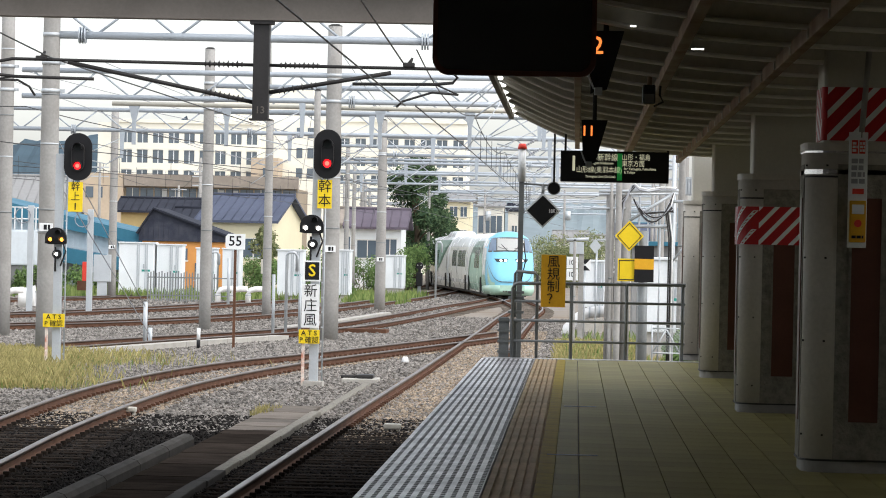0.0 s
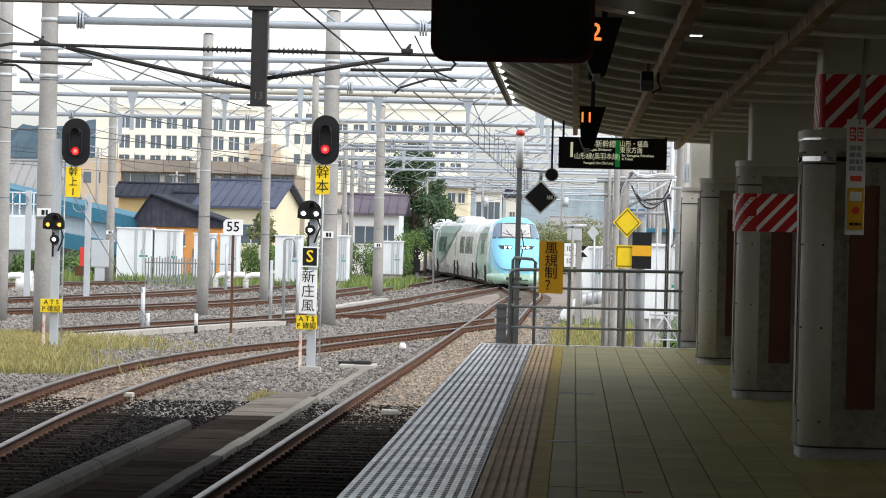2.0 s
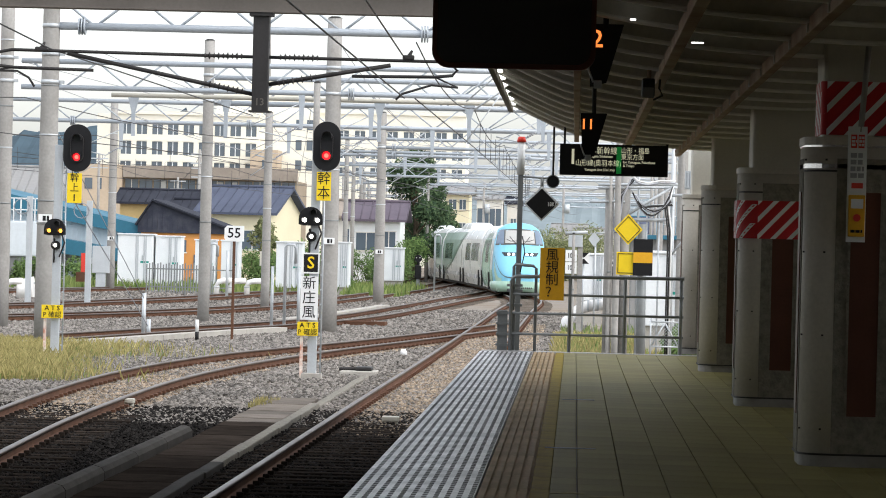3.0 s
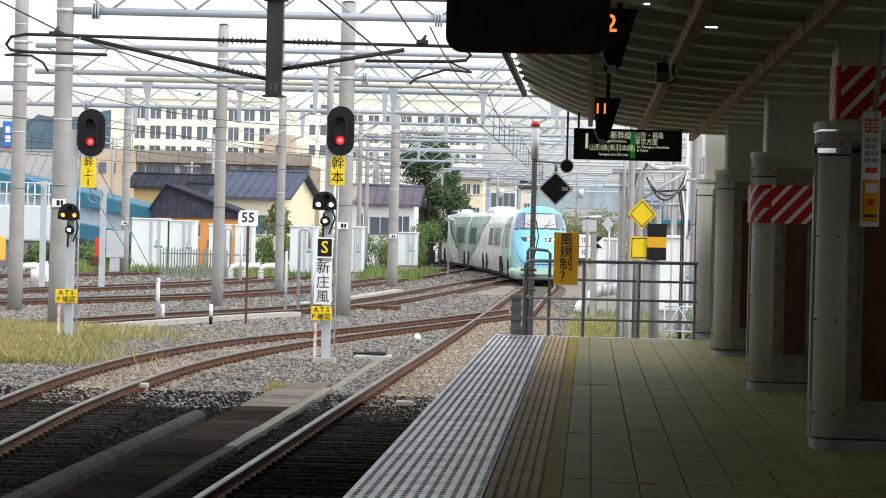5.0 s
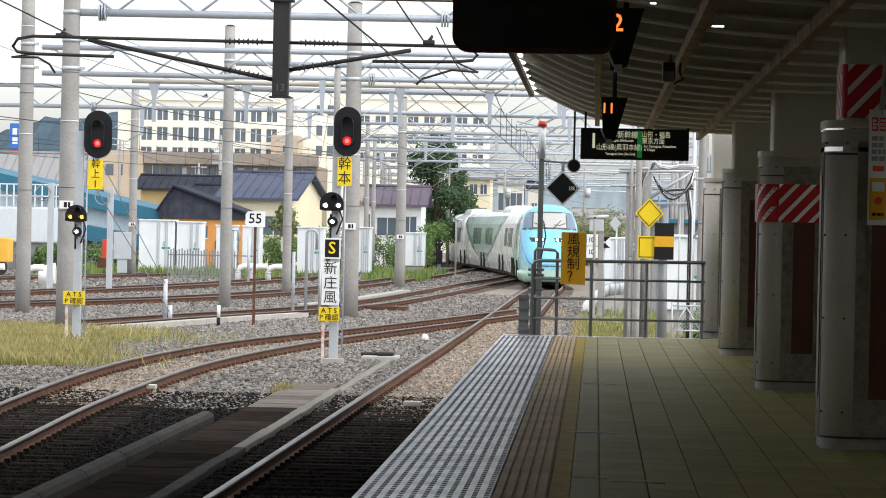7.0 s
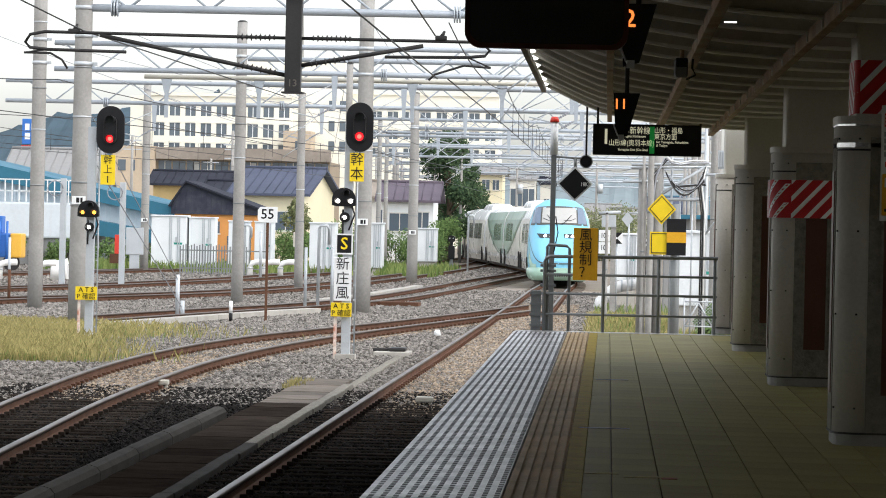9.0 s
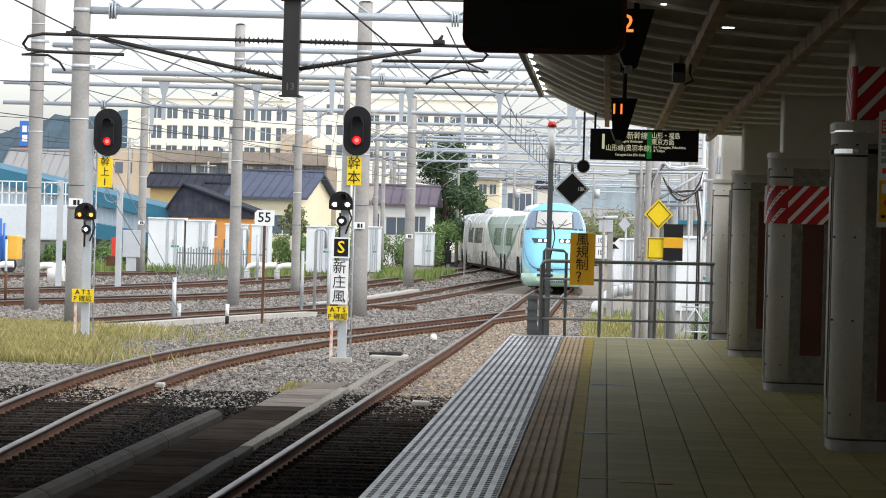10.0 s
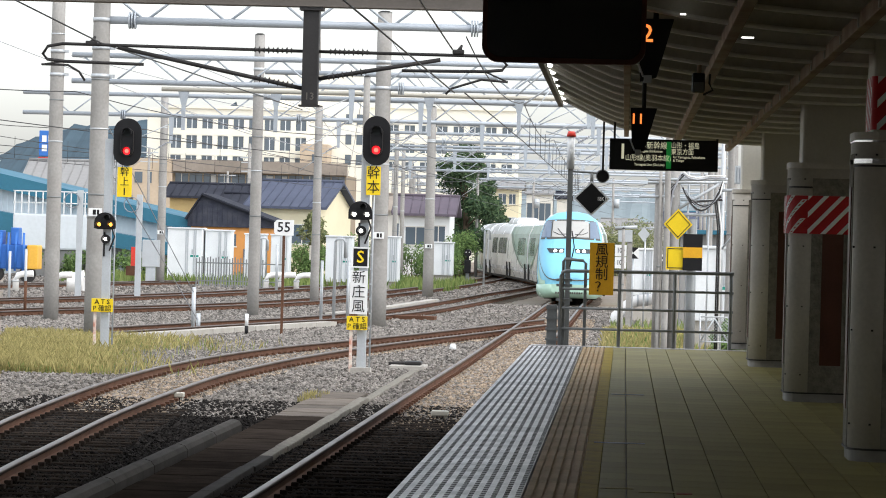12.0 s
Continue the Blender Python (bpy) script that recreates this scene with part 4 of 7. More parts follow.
    tube(bm, [(0.17, 0, 0.1), (0.17, 0, hz0 + g + 0.4)], 0.018, 6)
    part("ladder", bm, "galv", s)


def build_signals():
    M["stake"] = mat("rusty_striped_stake", (0.7, 0.62, 0.55), 0.8, var=0.33, scale=6, fine=30, bump=0.1, tint=(0.5, 0.12, 0.05))
    build_signal(-5.28, 70.9, "red two-lamp signal on a grey post with lettered plates", (0.21, 3.02, 4.02, 0.55), (0.02, 0.31, 2.42, 3.0), "幹本",
                 (-0.08, 2.05), "white_lamp", [(-0.2, 0.09, 0.97, 1.33, "black", ["S"], "yellow"), (-0.25, 0.1, 0.0, 0.88, "white", ["新", "庄", "風"], "black"),
                                                (-0.3, 0.12, -0.32, -0.04, "yellow", ["A T S", "P 確認"], "black")])
    build_signal(-11.66, 78.5, "red two-lamp signal on a grey post beside dry grass", (0.43, 3.02, 4.09, 0.63), (0.22, 0.55, 2.32, 2.99), "幹上1",
                 (-0.03, 1.72), "amber_lamp", [(-0.29, 0.2, -0.28, 0.02, "yellow", ["A T S", "P 確認"], "black")])


def build_speed_sign():
    s = thing("speed_sign", "white board with a speed figure on a rusty post", "sign", (-9.35, 95.8, -1.2))
    bm = B()
    box(bm, -0.035, 0.035, -0.035, 0.035, 0, 2.85)
    part("post", bm, "rust", s)
    bm = B()
    prism(bm, [(-0.27, 2.82), (-0.2, 2.74), (0.2, 2.74), (0.27, 2.74), (0.27, 3.17), (-0.2, 3.17), (-0.27, 3.09)], -0.07, -0.04)
    q = part("board", bm, "white", s)
    wording("figure", "55", 0.38, 0, -0.074, 2.96, "black", q)


GANTRIES = [(86.8, -13.1, 3.5, 6.8, 7.6), (107.5, -17.2, 4.0, 6.15, 6.95), (118, -12.3, 4.0, 6.2, 7.05), (138, -24, 5, 6.15, 6.95), (164, -9.3, 5, 6.1, 6.95), (181, -13.5, 5, 6.15, 7.0),
            (205, -14.5, 6, 6.15, 6.95), (235, -16, 6, 6.15, 6.95), (268, -17.5, 7, 6.2, 7.0), (305, -19.5, 8, 6.2, 7.0), (345, -21.5, 9, 6.2, 7.0), (390, -24, 10, 6.2, 7.0)]


def build_catenary():
    build_mast(-13.17, 86.8, 9.0, 0.26, 0.2, 0.0, (6.8, 6.1, 5.4, 1.9), (2.0, "12"), "thick grey concrete catenary mast with clamps")
    build_mast(-7.55, 107.5, 8.48, 0.28, 0.22, 0.0, (6.95, 6.15), (1.62, "11"))
    build_mast(-17.2, 104.7, 9.2, 0.23, 0.2, 0.0, (6.2, 6.9))
    build_mast(-12.33, 116.3, 8.2, 0.2, 0.17, 0.0, (7.05, 6.2))
    build_mast(-12.2, 138, 6.65, 0.18, 0.15)
    build_mast(-7.22, 96.4, 5.97, 0.09, 0.09, label="slim grey steel pole behind the signal")
    build_mast(-9.17, 164, 7.72, 0.26, 0.19, 0.0, (7.0, 6.1), (1.2, "9"))
    build_mast(-24.0, 180.5, 8.6, 0.22, 0.19, 0.0, (), (1.5, "4"))
    for i, (y, x0, x1, z0, z1) in enumerate(GANTRIES):
        fl = {0: (-12.4, -3.86), 1: (-7.0,), 2: (-11.9,), 4: (-8.6,)}.get(i, (x0 + 4, x0 + 11))
        build_gantry(y, x0, x1, z0, z1, 2.05 if i < 8 else 3.0, 0.1 if i == 0 else 0.085, 0.3 * i % 1.0, fl)
        if y > 170:
            for x in (x0 + 1, x1):
                build_mast(x, y, 7.6, 0.15, 0.13)
        else:
            build_mast(x1, y, 7.8, 0.2, 0.17)
    # drop arms with insulators under each gantry
    for gi, (y, x0, x1, z0, z1) in enumerate(GANTRIES[:7]):
        for line in (TRACK_1, TRACK_3, TRACK_4, TRACK_5):
            x = curve_at(line, y)
            if y < line[0][0] - 8 or not x0 < x < x1 - 1 or (line is TRACK_3 and y > 190):
                continue
            a = thing("catenary_bracket", "galvanised catenary bracket with a ribbed insulator over a track", "bracket", (x + 1.3, y, 0), "catenary brackets")
            bm = B()
            prism(bm, [(-0.1, z0), (0.1, z0), (0.05, z0 - 1.1), (-0.05, z0 - 1.1)], -0.06, 0.06)
            part("hanger_plate", bm, "truss", a)
            bm = B()
            tube(bm, [(0, 0, z0 - 1.0), (-0.6, 0, z0 - 1.35), (-1.3, 0, 4.95)], 0.025, 6)
            tube(bm, [(0, 0, z0 - 0.3), (-1.5, 0, 5.15)], 0.02, 6)
            tube(bm, [(-0.6, 0, z0 - 1.4), (-1.5, 0, 4.12)], 0.015, 6)
            part("arm", bm, "galv", a)
            bm = B()
            insulator(bm, (-0.1, 0, z0 - 1.05), (-0.5, 0, z0 - 1.28), 6, 0.06)
            part("insulator", bm, "cable", a, "grey ribbed insulator")
    b = thing("cross_beam", "pale cream cross beam with hanging bracket plates", "beam", (0, 109, 0))
    bm = B()
    tube(bm, [(-14.6, 0, 6.02), (4.0, 0, 6.02)], 0.07, 8)
    part("beam", bm, "cream", b)
    for x in (-13.9, -11.0, -6.2, -3.4):
        bm = B()
        prism(bm, [(x - 0.17, 5.95), (x + 0.17, 5.95), (x + 0.06, 5.5), (x + 0.06, 4.75), (x - 0.06, 4.75), (x - 0.06, 5.5)], -0.05, 0.05)
        part("bracket_plate", bm, "truss", b)
    # contact and messenger wires
    for line, label in ((TRACK_1, "platform track"), (TRACK_4, "yard track"), (TRACK_5, "yard track"), (TRACK_3, "yard track")):
        ys = [59.2, 86.8, 118, 164, 205, 268, 345]
        ys = [y for y in ys if y >= line[0][0] - 15]
        build_wire("contact_wire", "thin dark contact wire over the " + label, [(curve_at(line, y), y, 4.05) for y in ys], 0.012)
        build_wire("messenger_wire", "thin dark messenger wire over the " + label, [(curve_at(line, y), y, 5.0) for y in ys], 0.012, 0.35)
    rnd = random.Random(12)
    for k in range(10):
        xa, xb = rnd.uniform(-22, -6), rnd.uniform(-20, -4)
        ya, yb = rnd.choice((86.8, 107.5, 118, 138)), rnd.choice((164, 181, 205, 235))
        build_wire("feeder_wire", "thin grey feeder wire strung between gantries", [(xa, ya, rnd.uniform(5.2, 7.6)), (xb, yb, rnd.uniform(5.2, 7.6))], 0.012, 0.4, "cable")
    d = thing("wire_droppers", "thin wire droppers of the overhead line", "wire", (0, 0, 0))
    for line in (TRACK_1, TRACK_4, TRACK_5):
        y = 92.0 if line is TRACK_1 else 120.0
        while y < 200:
            x = curve_at(line, y)
            bm = B()
            tube(bm, [(x, y, 4.06), (x, y, 4.85)], 0.008, 4)
            part("dropper", bm, "wire", d)
            y += 5.0
    build_wire("contact_wire", "thin dark contact wire running towards the platform", [(-3.1, 10, 4.06), (-2.95, 59.2, 4.05)], 0.012)
    build_wire("messenger_wire", "thin dark messenger wire running towards the platform", [(-2.95, 10, 5.6), (-3.0, 59.2, 4.78)], 0.014)
    build_wire("feeder_wire", "thin dark feeder wire crossing the yard", [(-11, 30, 6.2), (-9.0, 59.2, 4.75), (-8.4, 90, 4.8)], 0.014)


# ---- platform end and hanging things ----
def build_railing():
    y = PLAT_END + 0.02
    r = thing("railing", "grey tubular railing closing the platform end", "railing", (0, y, 0))
    bm = B()
    tube(bm, [(-0.95, 0, 0.0), (-0.95, 0, 1.06), (-0.93, 0, 1.12), (-0.87, 0, 1.14), (1.66, 0, 1.16)], 0.026, 8)
    part("top_rail", bm, "rail_grey", r)
    for z in (0.87, 0.58, 0.27):
        bm = B()
        tube(bm, [(-0.95, 0, z), (1.66, 0, z)], 0.019, 8)
        part("rail", bm, "rail_grey", r)
    for x in (-0.06, 0.77, 1.62):
        bm = B()
        tube(bm, [(x, 0, 0), (x, 0, 1.15)], 0.026, 8)
        part("post", bm, "rail_grey", r)
    g = thing("gate_frame", "grey steel post with brackets at the platform end", "post", (-1.02, y + 0.1, 0))
    bm = B()
    box(bm, -0.13, 0.02, -0.06, 0.06, 0.0, 0.62, 0.008)
    for z in (0.08, 0.24, 0.4, 0.56):
        box(bm, -0.15, 0.14, -0.08, 0.08, z, z + 0.035)
    box(bm, 0.04, 0.14, -0.05, 0.05, 0, 0.6, 0.01)
    part("lower_box", bm, "rail_grey", g)
    bm = B()
    tube(bm, [(0.1, 0, 0.62), (0.1, 0, 1.28), (0.12, 0, 1.32), (0.4, 0, 1.3), (0.44, 0, 1.26), (0.44, 0, 0.0)], 0.024, 8)
    part("hoop", bm, "rail_grey", g)
    for z in (0.9, 0.98, 0.68):
        bm = B()
        box(bm, 0.0, 0.24, -0.07, 0.07, z, z + 0.04, 0.004)
        part("clamp_plate", bm, "rail_grey", g)


def build_end_signs():
    y = PLAT_END
    w = thing("warning_board", "amber board with black vertical lettering on the railing", "sign", (-0.34, y - 0.05, 0))
    bm = B()
    box(bm, -0.185, 0.185, -0.012, 0.012, 0.79, 1.58, 0.004)
    part("board", bm, "amber", w)
    bm = B()
    box(bm, -0.15, -0.12, 0.012, 0.05, 0.9, 1.2)
    box(bm, 0.12, 0.15, 0.012, 0.05, 0.9, 1.2)
    part("bracket", bm, "rail_grey", w)
    for i, ch in enumerate("風規制？"):
        wording("letter", ch, 0.2, 0, -0.016, 1.465 - 0.187 * i, "black", w)
    p = thing("departure_lamp_post", "slim grey post with a red-capped lamp and a black diamond board", "post", (-0.86, y + 0.6, 0))
    bm = B()
    box(bm, -0.04, 0.04, -0.04, 0.04, -0.4, 2.69, 0.006)
    part("post", bm, "rail_grey", p)
    bm = B()
    tube(bm, [(0, 0, 2.69), (0, 0, 3.2)], 0.058, 12)
    part("lamp_tube", bm, "cabinet", p, "pale translucent lamp tube")
    bm = B()
    tube(bm, [(0, 0, 3.19), (0, 0, 3.24), (0, 0, 3.27)], 0.075, 12, 0.05)
    part("lamp_cap", bm, "red_cap", p, "red cap")
    bm = B()
    tube(bm, [(0.02, 0, 2.66), (0.46, 0, 2.64)], 0.018, 6)
    tube(bm, [(0.33, 0, 2.64), (0.33, 0, 2.48)], 0.025, 6)
    part("arm", bm, "rail_grey", p)
    bm = B()
    prism(bm, [(0.33, 2.52), (0.605, 2.25), (0.33, 1.985), (0.055, 2.25)], -0.04, -0.02)
    q = part("diamond_board", bm, "cabinet", p, "black diamond board with a pale rim")
    bm = B()
    prism(bm, [(0.33, 2.485), (0.57, 2.25), (0.33, 2.02), (0.09, 2.25)], -0.046, -0.038)
    part("diamond_face", bm, "black", q)
    wording("lettering", "18K1", 0.085, 0.49, -0.05, 2.245, "white", q, 0.8)
    bm = B()
    tube(bm, [(0.05, -0.05, 1.75), (0.09, -0.05, 1.5), (0.03, -0.05, 1.2)], 0.009, 6)
    part("cable", bm, "dark_steel", p)
    d = thing("round_marker", "small black round marker hanging on a wire", "marker", (-0.36, y - 0.3, 0))
    bm = B()
    disc(bm, 0, -0.03, 0.0, 2.58, 0.085, 24)
    part("disc", bm, "black", d)
    bm = B()
    ring = [(0.1 * math.cos(radians(a)), 2.58 + 0.1 * math.sin(radians(a))) for a in range(0, 360, 15)]
    prism(bm, ring, -0.01, 0.012)
    part("rim", bm, "rail_grey", d)
    bm = B()
    tube(bm, [(0, 0, 2.66), (0.0, 0, 3.3), (0, 0, 3.62)], 0.016, 6)
    part("hanger", bm, "dark_steel", d)
    # beyond the platform end
    s = thing("yellow_marker_signs", "yellow diamond and square signs with a banded board on pole", "sign", (1.15, 63.4, -1.2))
    bm = B()
    tube(bm, [(0.08, 0.1, 0), (0.05, 0.1, 3.25)], 0.085, 12)
    part("pole", bm, "rail_grey", s)
    for name, pts, ins in (("diamond_sign", [(-0.2, 3.43), (0.06, 3.15), (-0.2, 2.87), (-0.46, 3.15)], 0.86), ("square_sign", [(-0.4, 2.74), (-0.02, 2.74), (-0.02, 2.33), (-0.4, 2.33)], 0.88)):
        bm = B()
        prism(bm, pts, -0.05, -0.025)
        q = part(name, bm, "yellow", s, "bright yellow sign")
        cx, cz = sum(p[0] for p in pts) / 4, sum(p[1] for p in pts) / 4
        out = [(cx + (a - cx) * ins, cz + (b - cz) * ins) for a, b in pts]
        inn = [(cx + (a - cx) * (ins - 0.07), cz + (b - cz) * (ins - 0.07)) for a, b in pts]
        bm = B()
        for i in range(4):
            prism(bm, [out[i], out[(i + 1) % 4], inn[(i + 1) % 4], inn[i]], -0.056, -0.049)
        part("border", bm, "dark_steel", q)
    bm = B()
    box(bm, -0.1, 0.25, -0.09, -0.06, 2.32, 2.98, 0.004)
    q = part("black_board", bm, "black", s, "black board with an amber band")
    bm = B()
    box(bm, -0.1, 0.25, -0.096, -0.089, 2.55, 2.74)
    part("amber_band", bm, "amber", q)


def build_platform_sign():
    y = 49.6
    s = thing("direction_sign", "black hanging platform sign with pale lettering and a green bar", "sign", (0.515, y, 0))
    bm = B()
    box(bm, -0.765, 0.765, -0.06, 0.06, 2.62, 3.06, 0.01)
    part("case", bm, "black", s)
    for x in (-0.7, 0.75):
        bm = B()
        tube(bm, [(x, 0, 3.05), (x, 0, 3.6)], 0.016, 8)
        part("hanger", bm, "dark_steel", s)
    bm = B()
    box(bm, 0.035, 0.105, -0.066, -0.059, 2.65, 3.03)
    part("green_bar", bm, "green", s, "green bar")
    wording("numeral", "1", 0.3, -0.58, -0.064, 2.87, "sign_text", s)
    for text, size, x, z in (("山形新幹線", 0.115, -0.2, 2.965), ("Yamagata Shinkansen", 0.05, -0.2, 2.89), ("山形線(奥羽本線)", 0.1, -0.22, 2.79), ("Yamagata Line (Ou Line)", 0.05, -0.2, 2.7),
                             ("山形・福島", 0.095, 0.3, 2.975), ("東京方面", 0.095, 0.26, 2.885)):
        wording("lettering", text, size, x, -0.064, z, "sign_text", s, 0.85)
    wording("lettering", "for Yamagata, Fukushima\n& Tokyo", 0.05, 0.13, -0.064, 2.79, "sign_text", s, 0.9, "LEFT")


def build_car_marker(x, y, z, scale, text, label):
    s = thing("stop_marker", label, "sign", (x, y, 0), "car stop markers")
    w, h = 0.25 * scale, 0.3 * scale
    bm = B()
    prism(bm, [(0, z), (w, z - 0.0), (w * 0.55, z - 1.35 * h), (w * 0.1, z - 1.45 * h)], -0.04, 0.04)
    c = part("case", bm, "black", s)
    wording("numeral", text, (0.135 if text == "11" else 0.17) * scale, w * (0.26 if text == "11" else 0.1), -0.045, z - 0.36 * h, "orange_led", c, 1.0)
    bm = B()
    tube(bm, [(w * 0.5, 0, z - 0.02), (w * 0.5, 0, z + 0.75)], 0.02, 8)
    part("hanger", bm, "dark_steel", s)
    bm = B()
    tube(bm, [(w * 0.02, -0.03, z - h * 1.0), (w * 0.18, -0.12, z - h * 1.35)], 0.008, 6)
    box(bm, w * 0.2, w * 0.42, -0.16, -0.1, z - h * 1.5, z - h * 1.32, 0.005)
    part("lamp", bm, "galv", s, "small spot lamp on a wire arm")


def build_hanging():
    m = thing("platform_mirror", "large dark rounded mirror hanging under the canopy", "mirror", (-0.365, 19.3, 0))
    bm = B()
    prism(bm, rounded(0.9, 0.7, 0.09, 6, 0, 2.91), -0.05, 0.03)
    part("frame", bm, M["mirror_rim"], m, "dark red-brown rim")
    bm = B()
    prism(bm, rounded(0.845, 0.645, 0.075, 6, 0, 2.91), -0.056, -0.049)
    part("face", bm, "screen", m, "dark reflecting face")
    for x in (-0.3, 0.3):
        bm = B()
        tube(bm, [(x, 0.0, 3.2), (x, 0.0, 3.6)], 0.02, 8)
        part("hanger", bm, "dark_steel", m)
    build_car_marker(0.02, 33.1, 2.86, 1.0, "11", "black hanging stop marker with the orange number 11")
    build_car_marker(0.05, 24.8, 3.17, 1.02, "12", "black hanging stop marker with the orange number 12")
    c = thing("surveillance_camera", "dark surveillance camera hanging from the canopy", "camera", (0.6, 30.3, 0))
    bm = B()
    box(bm, -0.06, 0.05, -0.16, 0.12, 2.9, 3.06, 0.015)
    part("body", bm, "black", c)
    bm = B()
    box(bm, -0.05, 0.04, -0.166, -0.158, 2.89, 2.98)
    part("front_glass", bm, "glass_grey", c)
    bm = B()
    tube(bm, [(0, 0, 3.06), (0, 0, 3.22)], 0.02, 8)
    box(bm, -0.09, 0.09, -0.08, 0.08, 3.2, 3.26, 0.01)
    part("bracket", bm, "beam", c)
    bm = B()
    tube(bm, [(0.02, 0, 3.24), (0.1, 0, 3.12), (0.09, 0, 2.98), (0.12, 0, 2.92), (0.04, 0, 2.88)], 0.01, 6)
    part("cable", bm, "dark_steel", c)
    b = thing("emergency_button", "yellow emergency stop box with a red button under a white notice", "button box", (2.08, 26.2 - 0.04, 0))
    bm = B()
    box(bm, -0.07, 0.07, -0.02, 0.02, 1.68, 2.54, 0.004)
    part("backplate", bm, "cabinet", b)
    bm = B()
    box(bm, -0.06, 0.06, -0.09, -0.02, 1.72, 2.03, 0.008)
    q = part("box", bm, "amber", b, "yellow box")
    bm = B()
    tube(bm, [(0.0, -0.1, 1.86), (0.0, -0.085, 1.86)], 0.028, 14)
    part("button", bm, "red_cap", q, "red button")
    bm = B()
    box(bm, -0.045, 0.045, -0.094, -0.089, 1.93, 2.0)
    part("notice", bm, "cabinet", q)
    bm = B()
    bars(bm, -0.045, 0.05, 1.745, 1.775, -0.09, 1, seed=2)
    part("marks", bm, "black", q)
    for k in range(2):
        bm = B()
        box(bm, -0.05 + 0.055 * k, -0.005 + 0.055 * k, -0.024, -0.019, 2.38, 2.48)
        q = part("red_notice", bm, "red_cap", b, "red printed notice")
        bm = B()
        bars(bm, -0.045 + 0.055 * k, -0.008 + 0.055 * k, 2.39, 2.47, -0.025, 3, seed=20 + k)
        part("print", bm, "cabinet", q)
    bm = B()
    box(bm, -0.04, 0.045, -0.024, -0.019, 2.08, 2.12)
    part("red_notice", bm, "red_cap", b, "red printed notice")
    bm = B()
    bars(bm, -0.05, 0.05, 2.15, 2.35, -0.021, 4, seed=6)
    part("print", bm, "cable", b)
    bm = B()
    tube(bm, [(0.02, 0.0, 2.5), (0.07, 0.0, 3.2)], 0.022, 8)
    part("conduit", bm, "pole", b, "grey conduit")


# ---- background ----
def wall_with_windows(bm, x0, x1, y, z0, z1, cols, rows, w, h, base, top, depth=12.0):
    """One connected shell whose windows are set back in real openings."""
    px, pz = (x1 - x0) / cols, (top - base) / rows
    xs, zs = [x0], [z0]
    for i in range(cols):
        c = x0 + (i + 0.5) * px
        xs += [c - w / 2, c + w / 2]
    for j in range(rows):
        c = base + (j + 0.5) * pz
        zs += [c - h / 2, c + h / 2]
    xs.append(x1), zs.append(z1)
    v = [[bm.verts.new((x, y, z)) for x in xs] for z in zs]
    for j in range(len(zs) - 1):
        for i in range(len(xs) - 1):
            ring = (v[j][i], v[j][i + 1], v[j + 1][i + 1], v[j + 1][i])
            if i % 2 and j % 2:
                back = [bm.verts.new((p.co.x, y + 0.4, p.co.z)) for p in ring]
                for k in range(4):
                    bm.faces.new((ring[k], ring[(k + 1) % 4], back[(k + 1) % 4], back[k]))
            else:
                bm.faces.new(ring)
    edge = v[0] + [q[-1] for q in v[1:]] + list(reversed(v[-1][:-1])) + [q[0] for q in reversed(v[1:-1])]
    back = [bm.verts.new((p.co.x, y + depth, p.co.z)) for p in edge]
    for k in range(len(edge)):
        bm.faces.new((edge[k], edge[(k + 1) % len(edge)], back[(k + 1) % len(edge)], back[k]))
    bm.faces.new(back)
    bmesh.ops.recalc_face_normals(bm, faces=bm.faces[:])


def window_parts(parent, x0, x1, y, z1, cols, rows, w, h, base):
    px, pz = (x1 - x0) / cols, (z1 - base) / rows
    bm = B()
    box(bm, -w / 2, w / 2, 0.2, 0.26, -h / 2, h / 2)
    pane = mesh("window", bm, "window")
    bm = B()
    box(bm, -0.05, 0.05, 0.14, 0.2, -h / 2, h / 2)
    box(bm, -w / 2, w / 2, 0.14, 0.2, h / 2 - 0.08, h / 2)
    bar = mesh("frame", bm, "cabinet")
    for i in range(cols):
        for j in range(rows):
            o = new("window", pane)
            o.parent, o.location = parent, (x0 + (i + 0.5) * px, y, base + (j + 0.5) * pz)
            f = new("frame", bar)
            f.parent = o


